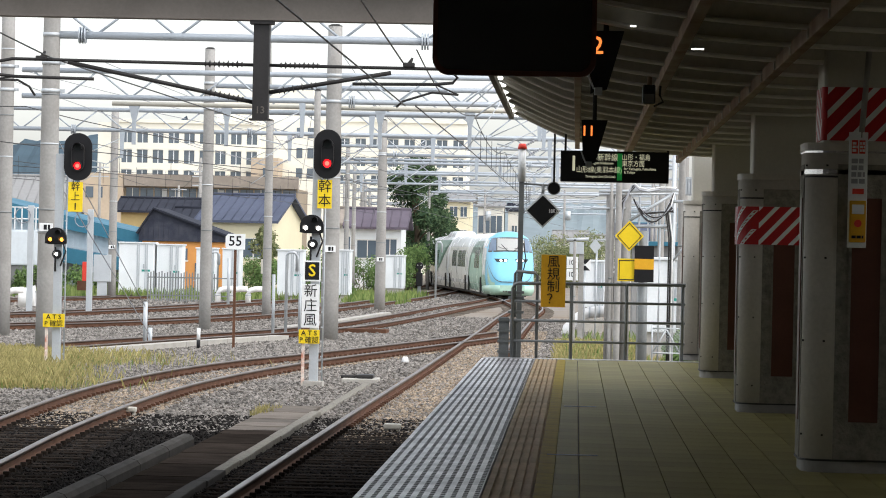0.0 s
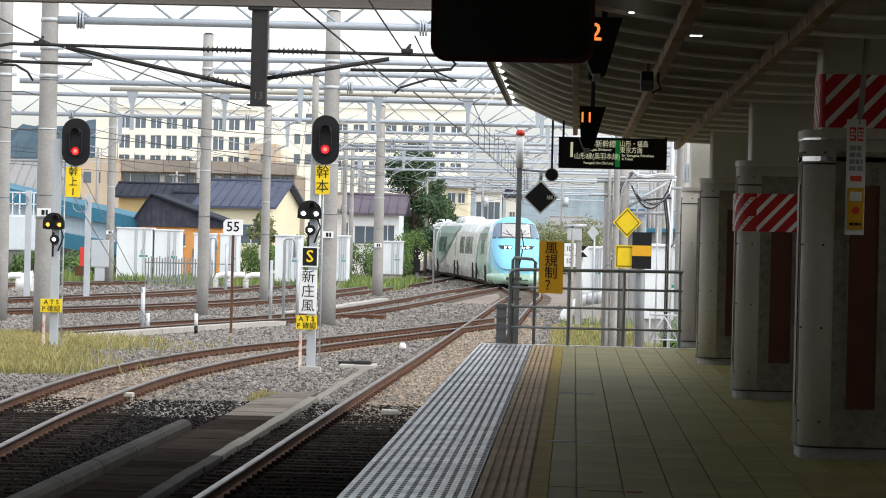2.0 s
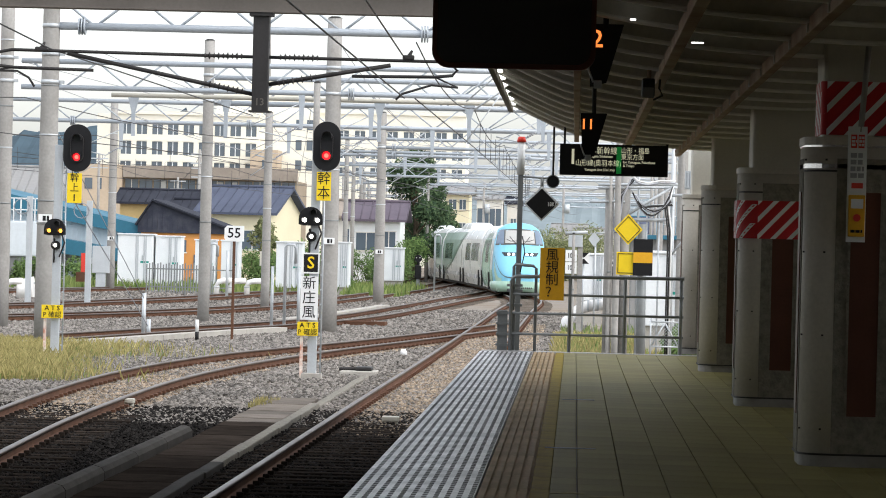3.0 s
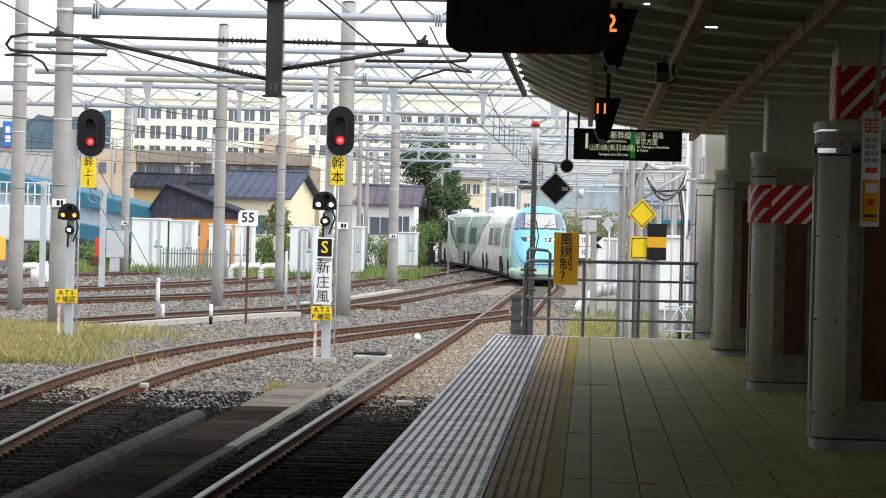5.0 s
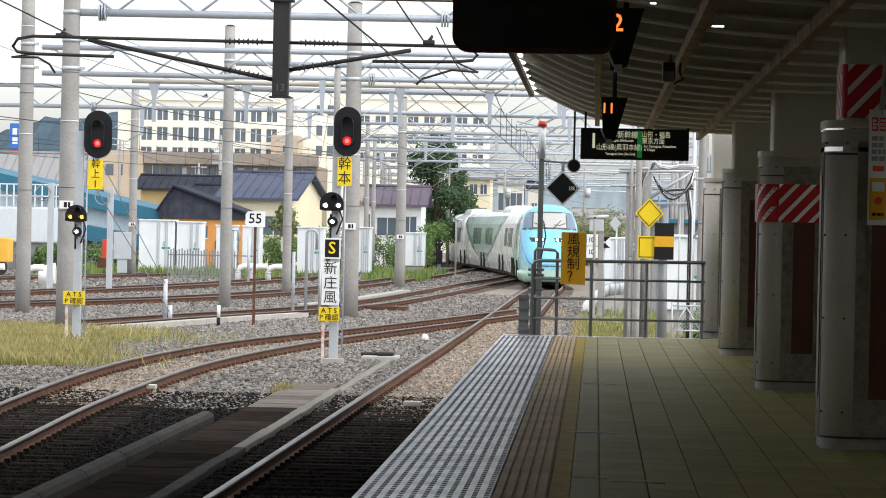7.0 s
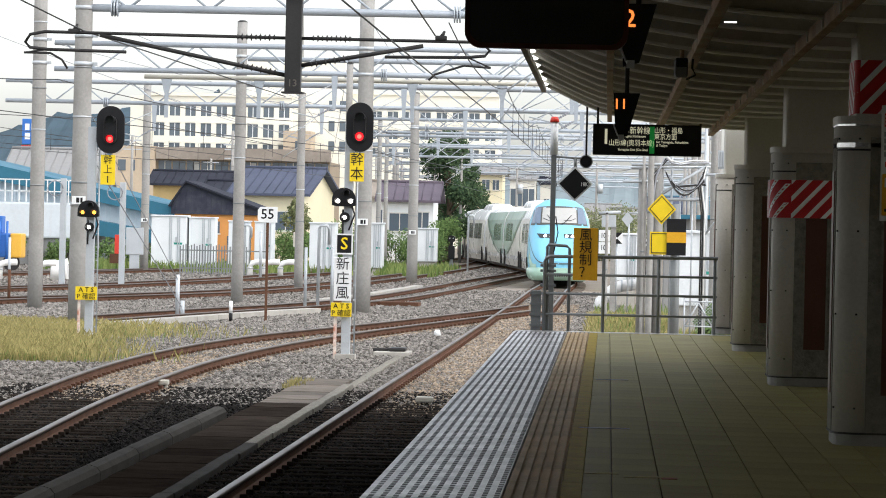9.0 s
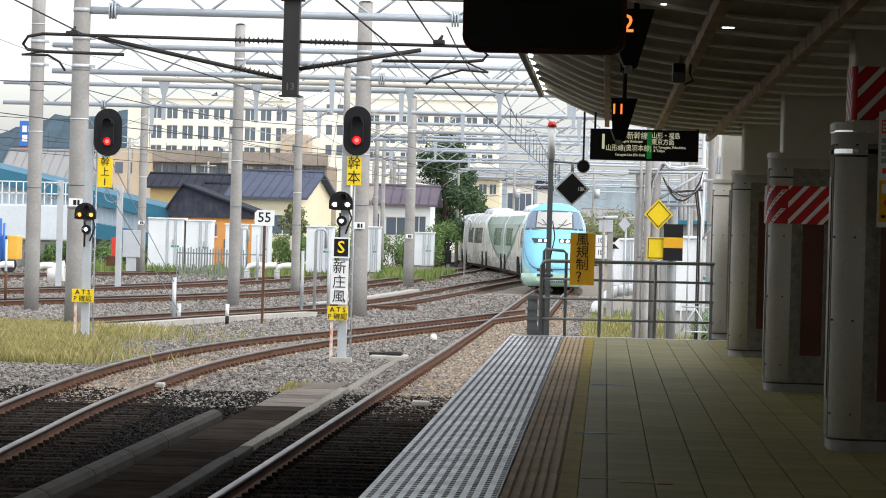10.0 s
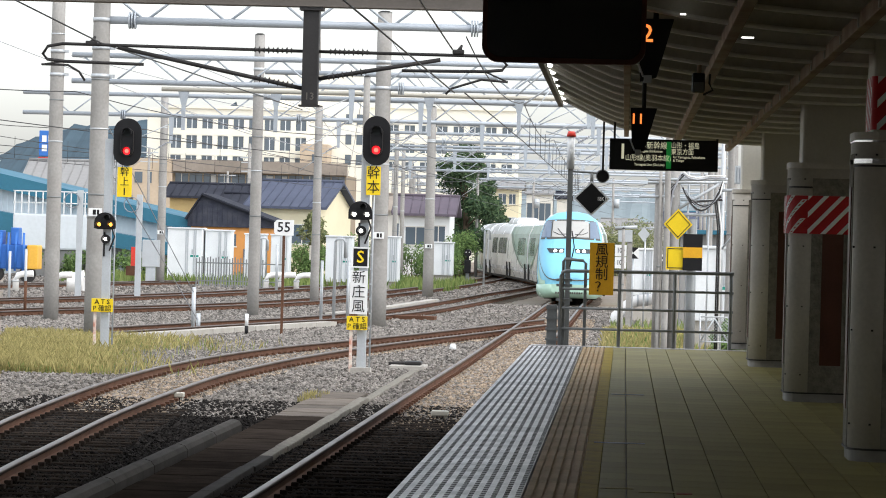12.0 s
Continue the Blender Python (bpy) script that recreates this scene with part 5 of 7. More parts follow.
def build_hospital():
    b = thing("large_building", "large cream rendered building with rows of windows", "building", (0, 413, -1.2))
    g = 1.2
    for x0, x1, z1, cols, base, top, h, y in ((-54.4, -37.7, 17.4, 9, 9.89, 17.03, 1.6, 0.0), (-31.0, -13.4, 18.2, 9, 10.2, 16.8, 1.15, 6.0)):
        bm = B()
        wall_with_windows(bm, x0, x1, y, 0, z1, cols, 3, 1.25, h, base, top, 14)
        part("wall", bm, "hospital", b)
        window_parts(b, x0, x1, y, top, cols, 3, 1.25, h, base)
        bm = B()
        box(bm, x0 - 0.1, x1 + 0.1, y - 0.2, y + 14.2, z1, z1 + 0.4)
        part("parapet", bm, "hospital", b)
    bm = B()
    box(bm, -57.0, -54.4, 0.6, 14, 0, 17.4)
    part("end_wall", bm, "hospital", b)
    bm = B()
    box(bm, -37.7, -31.0, 1.0, 14, 0, 18.0)
    part("middle_wall", bm, "hospital", b)
    for k in range(2):
        for z in (11.2, 13.6, 16.0):
            bm = B()
            box(bm, -33.4 + 1.3 * k, -32.7 + 1.3 * k, 0.95, 1.1, z, z + 1.2)
            part("narrow_window", bm, "window", b)
    bm = B()
    box(bm, -38.2, -35.0, -5, 0.9, 0, 13.4)
    part("stair_tower", bm, "beige_wall", b, "beige stair tower")
    for z in (8.6, 10.9):
        bm = B()
        box(bm, -36.8, -36.2, -5.06, -4.9, z, z + 1.3)
        part("narrow_window", bm, "window", b)
    bm = B()
    box(bm, -43.0, -31.6, 2.0, 13, 17.4, 21.9)
    part("roof_block", bm, "hospital", b)
    m = thing("lattice_mast", "tall pale lattice radio mast on the roof", "mast", (-37.5, 418, 16))
    bm = B()
    for sx, sy in ((-0.6, -0.6), (0.6, -0.6), (0.6, 0.6), (-0.6, 0.6)):
        tube(bm, [(sx, sy, 0), (sx * 0.6, sy * 0.6, 14)], 0.07, 5)
    for k in range(12):
        z = k * 1.15
        s = 0.6 * (1 - 0.4 * z / 14)
        tube(bm, [(-s, -s, z), (s, -s, z + 1.1)], 0.04, 4)
        tube(bm, [(s, -s, z), (-s, -s, z + 1.1)], 0.04, 4)
    part("lattice", bm, "pole", m)


def gable(name, label, x0, x1, y, depth, eave, ridge, wall, roof, along="x", group="houses", windows=(), over=0.5, turn=0):
    """A house: gabled roof with its ridge along x, or facing the tracks."""
    h = thing(name, label, "house", (x0, y, -1.25), group, rz=turn)
    w = x1 - x0
    e, r = eave + 1.25, ridge + 1.25
    bm = B()
    if along == "x":
        prism(bm, [(0, 0), (depth, 0), (depth, e), (depth / 2, r - 0.15), (0, e)], 0, w, "x")
    else:
        prism(bm, [(0, 0), (w, 0), (w, e), (w / 2, r - 0.15), (0, e)], 0, depth, "y")
    part("wall", bm, wall, h)
    bm = B()
    t = 0.16
    if along == "x":
        s = (r - e) / (depth / 2)
        prism(bm, [(-over, e - over * s), (depth / 2, r), (depth + over, e - over * s), (depth + over, e - over * s - t), (depth / 2, r - t), (-over, e - over * s - t)], -over, w + over, "x")
    else:
        s = (r - e) / (w / 2)
        prism(bm, [(-over, e - over * s), (w / 2, r), (w + over, e - over * s), (w + over, e - over * s - t), (w / 2, r - t), (-over, e - over * s - t)], -over, depth + over, "y")
    rf = part("roof", bm, roof, h)
    if along == "x":
        bm = B()
        n = max(4, int(w / 0.5))
        for k in range(n + 1):
            x = -over + (w + 2 * over) * k / n
            tube(bm, [(x, -over, e - over * s + 0.03), (x, depth / 2, r + 0.03)], 0.035, 4)
        tube(bm, [(-over, depth / 2, r + 0.04), (w + over, depth / 2, r + 0.04)], 0.12, 6)
        part("roof_ribs", bm, roof, rf, kind="stuff")
    for wx, wz, ww, wh in windows:
        bm = B()
        box(bm, wx, wx + ww, -0.05, 0.1, wz + 1.25, wz + 1.25 + wh)
        q = part("window", bm, "window", h)
        bm = B()
        box(bm, wx - 0.07, wx + ww + 0.07, -0.09, -0.04, wz + 1.25 - 0.09, wz + 1.25)
        box(bm, wx - 0.07, wx + ww + 0.07, -0.09, -0.04, wz + 1.25 + wh, wz + 1.25 + wh + 0.07)
        box(bm, wx + ww / 2 - 0.03, wx + ww / 2 + 0.03, -0.08, -0.04, wz + 1.25, wz + 1.25 + wh)
        part("window_frame", bm, "pale_wall", q)
    return h


def build_orange_house():
    """A low orange house under a lopsided gable of streaked dark metal."""
    h = thing("house", "orange rendered house under a lopsided streaked dark metal gable", "house", (-25.9, 206, -1.25), "houses")
    bm = B()
    box(bm, 0.25, 5.1, 0.15, 7, 0, 3.2)
    part("wall", bm, "orange_wall", h)
    bm = B()
    prism(bm, [(0.05, 3.15), (5.25, 3.15), (5.25, 3.5), (0.9, 5.0), (0.05, 3.65)], 0.0, 7.2, "y")
    g = part("gable_cladding", bm, "streaked", h, "dark streaked metal cladding")
    bm = B()
    x = 0.3
    while x < 5.2:
        top = 3.65 + (x - 0.05) * 1.59 if x < 0.9 else 5.0 - (x - 0.9) * 0.345
        box(bm, x, x + 0.025, -0.02, 0.0, 3.17, top - 0.05)
        x += 0.3
    part("seams", bm, "streaked", g, kind="stuff")
    for pts in ([(-0.12, 3.6), (0.9, 5.14), (0.9, 5.02), (-0.02, 3.55)], [(0.9, 5.14), (5.4, 3.56), (5.4, 3.44), (0.9, 5.02)]):
        bm = B()
        prism(bm, pts, -0.25, 7.4, "y")
        part("roof", bm, "slate", h, "dark sheet metal roof slope")
    for x0, x1, z0, z1 in ((2.55, 2.95, 2.05, 2.75), (1.2, 2.1, 0.9, 1.9), (3.4, 4.4, 0.9, 1.9)):
        bm = B()
        box(bm, x0, x1, 0.1, 0.3, z0, z1)
        q = part("window", bm, "window", h)
        bm = B()
        box(bm, x0 - 0.05, x1 + 0.05, 0.06, 0.14, z0 - 0.08, z0)
        part("sill", bm, "pale_wall", q)


def build_town():
    # long low tan building with a parapet
    b = thing("low_building", "long low tan building with a grey parapet and dark windows", "building", (0, 317, -1.25))
    bm = B()
    box(bm, -41.2, -25.4, 0, 12, 0, 8.3)
    part("wall", bm, "tan_wall", b)
    bm = B()
    box(bm, -45.2, -41.2, -0.8, 12, 0, 9.4)
    q = part("end_block", bm, "beige_wall", b, "beige end block")
    for x0, x1, z0, z1 in ((-44.6, -43.9, 7.15, 8.15), (-43.35, -43.05, 7.15, 8.15), (-42.4, -41.7, 7.15, 8.15)):
        bm = B()
        box(bm, x0, x1, -0.86, -0.7, z0, z1)
        part("window", bm, "window", q)
    bm = B()
    box(bm, -41.15, -25.3, -0.9, 0.0, 8.28, 9.35)
    part("parapet", bm, "parapet_wall", b, "grey-brown concrete parapet")
    for k in range(12):
        x = -41.0 + 1.3 * k
        bm = B()
        box(bm, x, x + 1.16, -0.05, 0.1, 6.9, 8.15)
        q = part("window", bm, "window", b)
        bm = B()
        box(bm, x + 0.55, x + 0.61, -0.09, -0.05, 6.9, 8.15)
        part("frame", bm, "pale_wall" if k % 3 == 0 else "dark_steel", q)
        if k in (2, 6, 7):
            bm = B()
            box(bm, x + 0.66, x + 1.1, -0.07, -0.05, 7.1, 8.05)
            part("curtain", bm, "shade", q, "pale curtain")
    # warehouse with teal roof and pale corrugated walls
    w = thing("warehouse", "pale corrugated warehouse with a teal metal roof", "warehouse", (-41, 207, -1.25))
    bm = B()
    prism(bm, [(-2, 0), (15.5, 0), (15.5, 3.35), (-2, 7.1)], 0, 14, "y")
    part("wall", bm, "corrugated", w)
    bm = B()
    for k in range(58):
        x = -1.9 + 0.3 * k
        box(bm, x, x + 0.12, -0.05, 0.0, 0, 7.1 - (x + 2) * 0.214 - 0.15)
    part("wall_ribs", bm, "corrugated", w, kind="stuff")
    bm = B()
    prism(bm, [(-2.4, 6.25), (16.0, 2.75), (16.0, 3.45), (-2.4, 7.3)], -0.8, 14.5, "y")
    part("roof", bm, "teal_roof", w, "teal metal roof edge")
    bm = B()
    prism(bm, [(3, 2.7), (15.0, 1.3), (15.0, 2.0), (3, 3.9)], -2.2, -0.05, "y")
    part("awning", bm, "teal_roof", w, "teal lean-to roof")
    s = gable("shed", "grey metal-roofed shed behind the warehouse", -39.5, -34.2, 228, 10, 4.0, 6.1, "grey_wall", "grey_wall")
    build_orange_house()
    gable("house", "ochre house with a low dark tiled roof", -34.0, -28.2, 260, 7, 4.35, 5.2, "ochre_wall", "slate", windows=((4.6, 2.6, 1.0, 0.9),))
    gable("house", "ochre house with a shallow dark roof behind the orange house", -27.5, -23.4, 240, 6, 3.6, 4.3, "ochre_wall", "slate", windows=((2.6, 2.2, 0.9, 0.9),))
    gable("house", "house with a wide blue-grey tiled roof and straw gable", -24.3, -19.7, 227, 9, 3.55, 5.1, "straw_wall", "blue_roof", windows=((0.8, 1.0, 1.2, 1.2), (2.6, 1.0, 1.6, 1.2)), turn=-8)
    gable("house", "white house with a plum-grey ribbed roof", -15.6, -12.1, 241, 7, 3.4, 4.5, "white", "plum_roof", windows=((0.5, 1.1, 1.4, 1.2), (2.3, 1.0, 0.9, 1.4)))
    gable("house", "low white house with a grey-brown roof", -18.0, -14.6, 258, 8, 3.7, 4.75, "pale_wall", "parapet_wall", windows=((1, 1.5, 1.4, 1.1),))
    gable("house", "straw yellow house behind the conifer", -12.4, -10.1, 330, 9, 6.6, 7.3, "straw_wall", "grey_wall", windows=((0.4, 5.0, 0.7, 0.9), (1.4, 5.0, 0.6, 0.9), (0.4, 2.8, 0.7, 0.9), (1.4, 2.8, 0.6, 0.9)))
    gable("house", "white house with a dark glazed lower storey", -9.8, -7.3, 345, 9, 6.3, 6.7, "pale_wall", "grey_wall", windows=((0.1, 3.6, 1.1, 1.7), (1.3, 3.6, 1.1, 1.7)), over=0.2)
    gable("house", "narrow white house beside the glazed one", -6.9, -5.6, 350, 9, 6.0, 6.6, "pale_wall", "slate", windows=((0.4, 3.6, 0.5, 0.8),), over=0.2)
    gable("house", "small grey-roofed house beside the far tracks", 0.5, 5.0, 380, 9, 2.8, 3.8, "pale_wall", "grey_wall", windows=((1, 1, 1.2, 1.2),))
    gable("house", "blue-roofed house beyond the yard", 6, 12, 360, 9, 3.6, 5.0, "grey_wall", "teal_roof", windows=((1, 1, 1.5, 1.2),))
    gable("house", "low grey house on the far side", -2.5, 1.0, 420, 9, 3.6, 4.5, "pale_wall", "grey_wall")
    gable("house", "low tan house on the far side", 2.5, 9.0, 440, 9, 3.4, 4.2, "tan_wall", "grey_wall")
    rnd = random.Random(31)
    tops = []
    for k in range(16):
        x, y = rnd.uniform(-48, 6), rnd.uniform(250, 330)
        p = thing("utility_pole", "slim grey utility pole with crossarms among the houses", "pole", (x, y, -1.25), "utility poles")
        h = rnd.uniform(8, 10)
        tops.append((x, y, h - 1.25 - 0.38))
        bm = B()
        tube(bm, [(0, 0, 0), (0, 0, h)], 0.13, 6, 0.1)
        part("shaft", bm, "pole", p)
        for q in (0.4, 1.1):
            bm = B()
            box(bm, -0.7, 0.7, -0.05, 0.05, h - q, h - q + 0.09)
            part("crossarm", bm, "galv", p)
        if k % 3 == 0:
            bm = B()
            tube(bm, [(0.3, 0, h - 2.6), (0.3, 0, h - 1.8)], 0.25, 8)
            part("transformer_can", bm, "galv", p)
    tops.sort(key=lambda q: q[0])
    for a, b in zip(tops, tops[1:]):
        build_wire("utility_wire", "thin dark utility wire between the poles", [a, b], 0.02, 0.4)
    gable("house", "pale house beyond the cabinets", 3.5, 7.0, 330, 7, 3.4, 4.6, "pale_wall", "blue_roof", windows=((0.6, 1.5, 1.1, 1.1), (2.2, 1.5, 1.1, 1.1)))
    t = thing("storage_tank", "pale grey box tank with a railed top", "tank", (-34.5, 196, -1.25))
    bm = B()
    box(bm, 0, 4.6, 0, 3, 1.6, 3.6, 0.1)
    part("tank", bm, "corrugated", t)
    bm = B()
    box(bm, 0.2, 4.4, 0.2, 2.8, 0, 1.6)
    part("stand", bm, "grey_wall", t)
    for k in range(12):
        bm = B()
        box(bm, 0.05 + 0.4 * k, 0.11 + 0.4 * k, 0, 0.06, 3.6, 4.9)
        part("rail_post", bm, "white", t)
    for z in (4.2, 4.85):
        bm = B()
        box(bm, 0, 4.6, 0, 0.06, z, z + 0.06)
        part("top_rail", bm, "white", t)
    # a bill board tower far off
    t = thing("advertising_sign", "blue and white roadside sign on a pole", "sign", (-49.9, 300, -1.25))
    bm = B()
    tube(bm, [(0, 0, 0), (0, 0, 9)], 0.25, 8)
    part("pole", bm, "pole", t)
    bm = B()
    box(bm, -0.75, 0.75, -0.3, 0.3, 9.0, 11.2, 0.05)
    part("board", bm, "machine_blue", t)
    bm = B()
    bars(bm, -0.5, 0.55, 9.3, 10.9, -0.31, 2, seed=8)
    part("marks", bm, "white", t)
    bm = B()
    box(bm, -0.8, 0.8, -0.32, 0.3, 8.3, 8.9)
    part("lower_board", bm, "red", t)


def build_cabinet(x0, x1, y, z0, z1, label, legs=True, doors=2, stripe=True):
    c = thing("equipment_cabinet", label, "cabinet", (x0, y, -1.22), "trackside cabinets")
    w, b, h = x1 - x0, z0 + 1.22, z1 + 1.22
    bm = B()
    box(bm, 0, w, 0, 1.6, b, h, 0.03)
    part("body", bm, "cabinet", c)
    bm = B()
    box(bm, -0.05, w + 0.05, -0.06, 1.66, h, h + 0.08, 0.02)
    part("lid", bm, "cabinet", c)
    bm = B()
    box(bm, 0.05, w - 0.05, 0.1, 1.5, 0, b)
    part("plinth", bm, "concrete", c)
    for k in range(doors):
        a = w * (0.52 + 0.46 * k / max(doors, 1)) if doors > 1 else w * 0.1
        bm = B()
        for q in (0, 0.1):
            box(bm, a + q, a + q + 0.05, -0.03, 0.0, b + 0.06, h - 0.05)
        part("door_channel", bm, "galv", c, "grey door channels")
    bm = B()
    box(bm, w * 0.7, w * 0.72 + 0.03, -0.05, 0.0, (b + h) / 2, (b + h) / 2 + 0.25)
    part("handle", bm, "galv", c)
    if stripe:
        bm = B()
        box(bm, w * 0.66, w * 0.9, -0.012, 0.0, b + (h - b) * 0.44, b + (h - b) * 0.48)
        part("stripe", bm, "teal", c, "thin teal stripe")
    return c


def build_yard():
    build_cabinet(-24.9, -23.0, 190, -1.0, 1.72, "large white equipment cabinet beside the tracks")
    build_cabinet(-22.9, -21.5, 190.5, -1.0, 1.65, "white equipment cabinet with a teal stripe")
    build_cabinet(-21.0, -19.9, 193, -0.9, 1.5, "white equipment cabinet behind a mast")
    build_cabinet(-19.6, -18.6, 193.5, -0.9, 1.5, "narrow white equipment cabinet")
    build_cabinet(-15.9, -14.5, 186, -0.9, 1.5, "white equipment cabinet beyond the signal")
    build_cabinet(-13.0, -12.0, 186, -0.8, 1.55, "white equipment cabinet beside the bushes")
    build_cabinet(-11.4, -10.1, 206, -0.6, 1.3, "white equipment cabinet with a pale blue stripe")
    build_cabinet(1.85, 2.95, 92, -0.4, 1.5, "white equipment cabinet with a teal stripe beyond the platform")
    build_cabinet(0.27, 1.05, 127, -0.3, 1.35, "white equipment cabinet with a teal stripe among weeds")
    g = thing("relay_box", "grey relay box on a mast", "box", (-24.4, 180.1, -1.2))
    bm = B()
    box(bm, -0.45, 0.45, -0.5, -0.25, 0.9, 2.3, 0.03)
    part("box", bm, "galv", g)
    bm = B()
    box(bm, -0.25, 0.25, -0.45, -0.3, 0, 0.9)
    part("stand", bm, "galv", g)
    m = thing("track_machine", "blue track maintenance machine with a yellow cab panel", "machine", (-31.5, 172, -1.2))
    bm = B()
    box(bm, 0, 1.9, 0, 1.6, 0.7, 1.9, 0.08)
    box(bm, 0.2, 0.7, 0.2, 1.2, 1.9, 2.6, 0.05)
    box(bm, 1.1, 1.5, 0.2, 1.2, 1.9, 2.75, 0.05)
    part("body", bm, "machine_blue", m)
    bm = B()
    box(bm, 1.95, 2.5, 0, 1.4, 0.7, 1.9, 0.06)
    part("yellow_panel", bm, "machine_yellow", m)
    bm = B()
    for k in range(5):
        tube(bm, [(0.2 + 0.4 * k, -0.1, 0.6), (0.3 + 0.38 * k, -0.1, 2.5)], 0.06, 6)
    part("hydraulics", bm, "machine_blue", m)
    bm = B()
    for x in (0.4, 2.0):
        tube(bm, [(x, 0.1, 0.45), (x, 0.3, 0.45)], 0.42, 14)
    part("wheels", bm, "dark_steel", m)
    # yard fence of thin grey bars
    f = thing("yard_fence", "grey metal picket fence before the cabinets", "fence", (-21.6, 176, -1.2))
    for k in range(26):
        bm = B()
        x = k * 0.14 + (0.9 if k > 24 else 0)
        box(bm, x, x + 0.06, 0, 0.04, 0, 1.45 + 0.05 * (k % 3))
        part("picket", bm, "rail_grey", f)
    for z in (0.3, 1.2):
        bm = B()
        box(bm, 0, 4.5, 0.04, 0.08, z, z + 0.06)
        part("rail", bm, "rail_grey", f)
    # concrete cable troughs along the yard track
    tr = thing("cable_trough", "pale concrete cable trough along the yard track", "trough", kind="structure")
    for y0, y1, off in ((82, 106, 1.05), (118, 150, -1.75)):
        y = float(y0)
        while y < y1:
            a, b = curve_at(TRACK_3, y) + off, curve_at(TRACK_3, y + 1.96) + off
            bm = B()
            prism(bm, [(a, y), (a + 0.42, y), (b + 0.42, y + 1.96), (b, y + 1.96)], -1.2, -1.03, "z")
            part("trough_lid", bm, "concrete", tr)
            y += 2.0
    k = thing("steel_plank", "rusty red-brown steel plank lying beside the trough", "plank", (-7.4, 117.2, -1.2), rz=-8)
    bm = B()
    box(bm, -1.15, 1.15, -0.25, 0.25, 0.0, 0.17, 0.015)
    part("plank", bm, "rust", k)
    k = thing("covered_frame", "low steel frame half covered by a white sheet", "frame", (-23.6, 151, -1.22))
    for x in (-0.4, 0.0, 0.4, 0.9, 1.3):
        bm = B()
        tube(bm, [(x, 0, 0), (x, 0, 0.75)], 0.035, 6)
        part("leg", bm, "galv", k)
    bm = B()
    loft(bm, [[(x, -0.35, 0.02 + 0.1 * math.sin(x * 9)), (x, -0.3, 0.75 + 0.04 * math.sin(x * 7)), (x, 0.0, 0.95 + 0.06 * math.sin(x * 5)), (x, 0.3, 0.75), (x, 0.35, 0.1)] for x in [-0.5 + 0.1 * j for j in range(8)]])
    bmesh.ops.recalc_face_normals(bm, faces=bm.faces[:])
    part("sheet", bm, "insul", k, "crumpled white sheet")
    bm = B()
    tube(bm, [(0.15, 0, 0.72), (1.35, 0, 0.72)], 0.035, 6)
    part("rail", bm, "galv", k)
    k = thing("switch_box", "small pale box on a slim stand", "box", (-16.0, 180, -1.22))
    bm = B()
    box(bm, -0.22, 0.22, -0.15, 0.15, 1.5, 2.25, 0.03)
    part("box", bm, "cream", k)
    bm = B()
    box(bm, -0.05, 0.05, -0.05, 0.05, 0, 1.5)
    part("stand", bm, "galv", k)
    p = thing("marker_post", "short white and black marker post", "post", (-10.25, 95.2, -1.2))
    bm = B()
    tube(bm, [(0, 0, 0.25), (0, 0, 0.58)], 0.05, 10)
    part("white_top", bm, "white", p)
    bm = B()
    tube(bm, [(0, 0, 0), (0, 0, 0.25)], 0.052, 10)
    part("black_base", bm, "black", p)


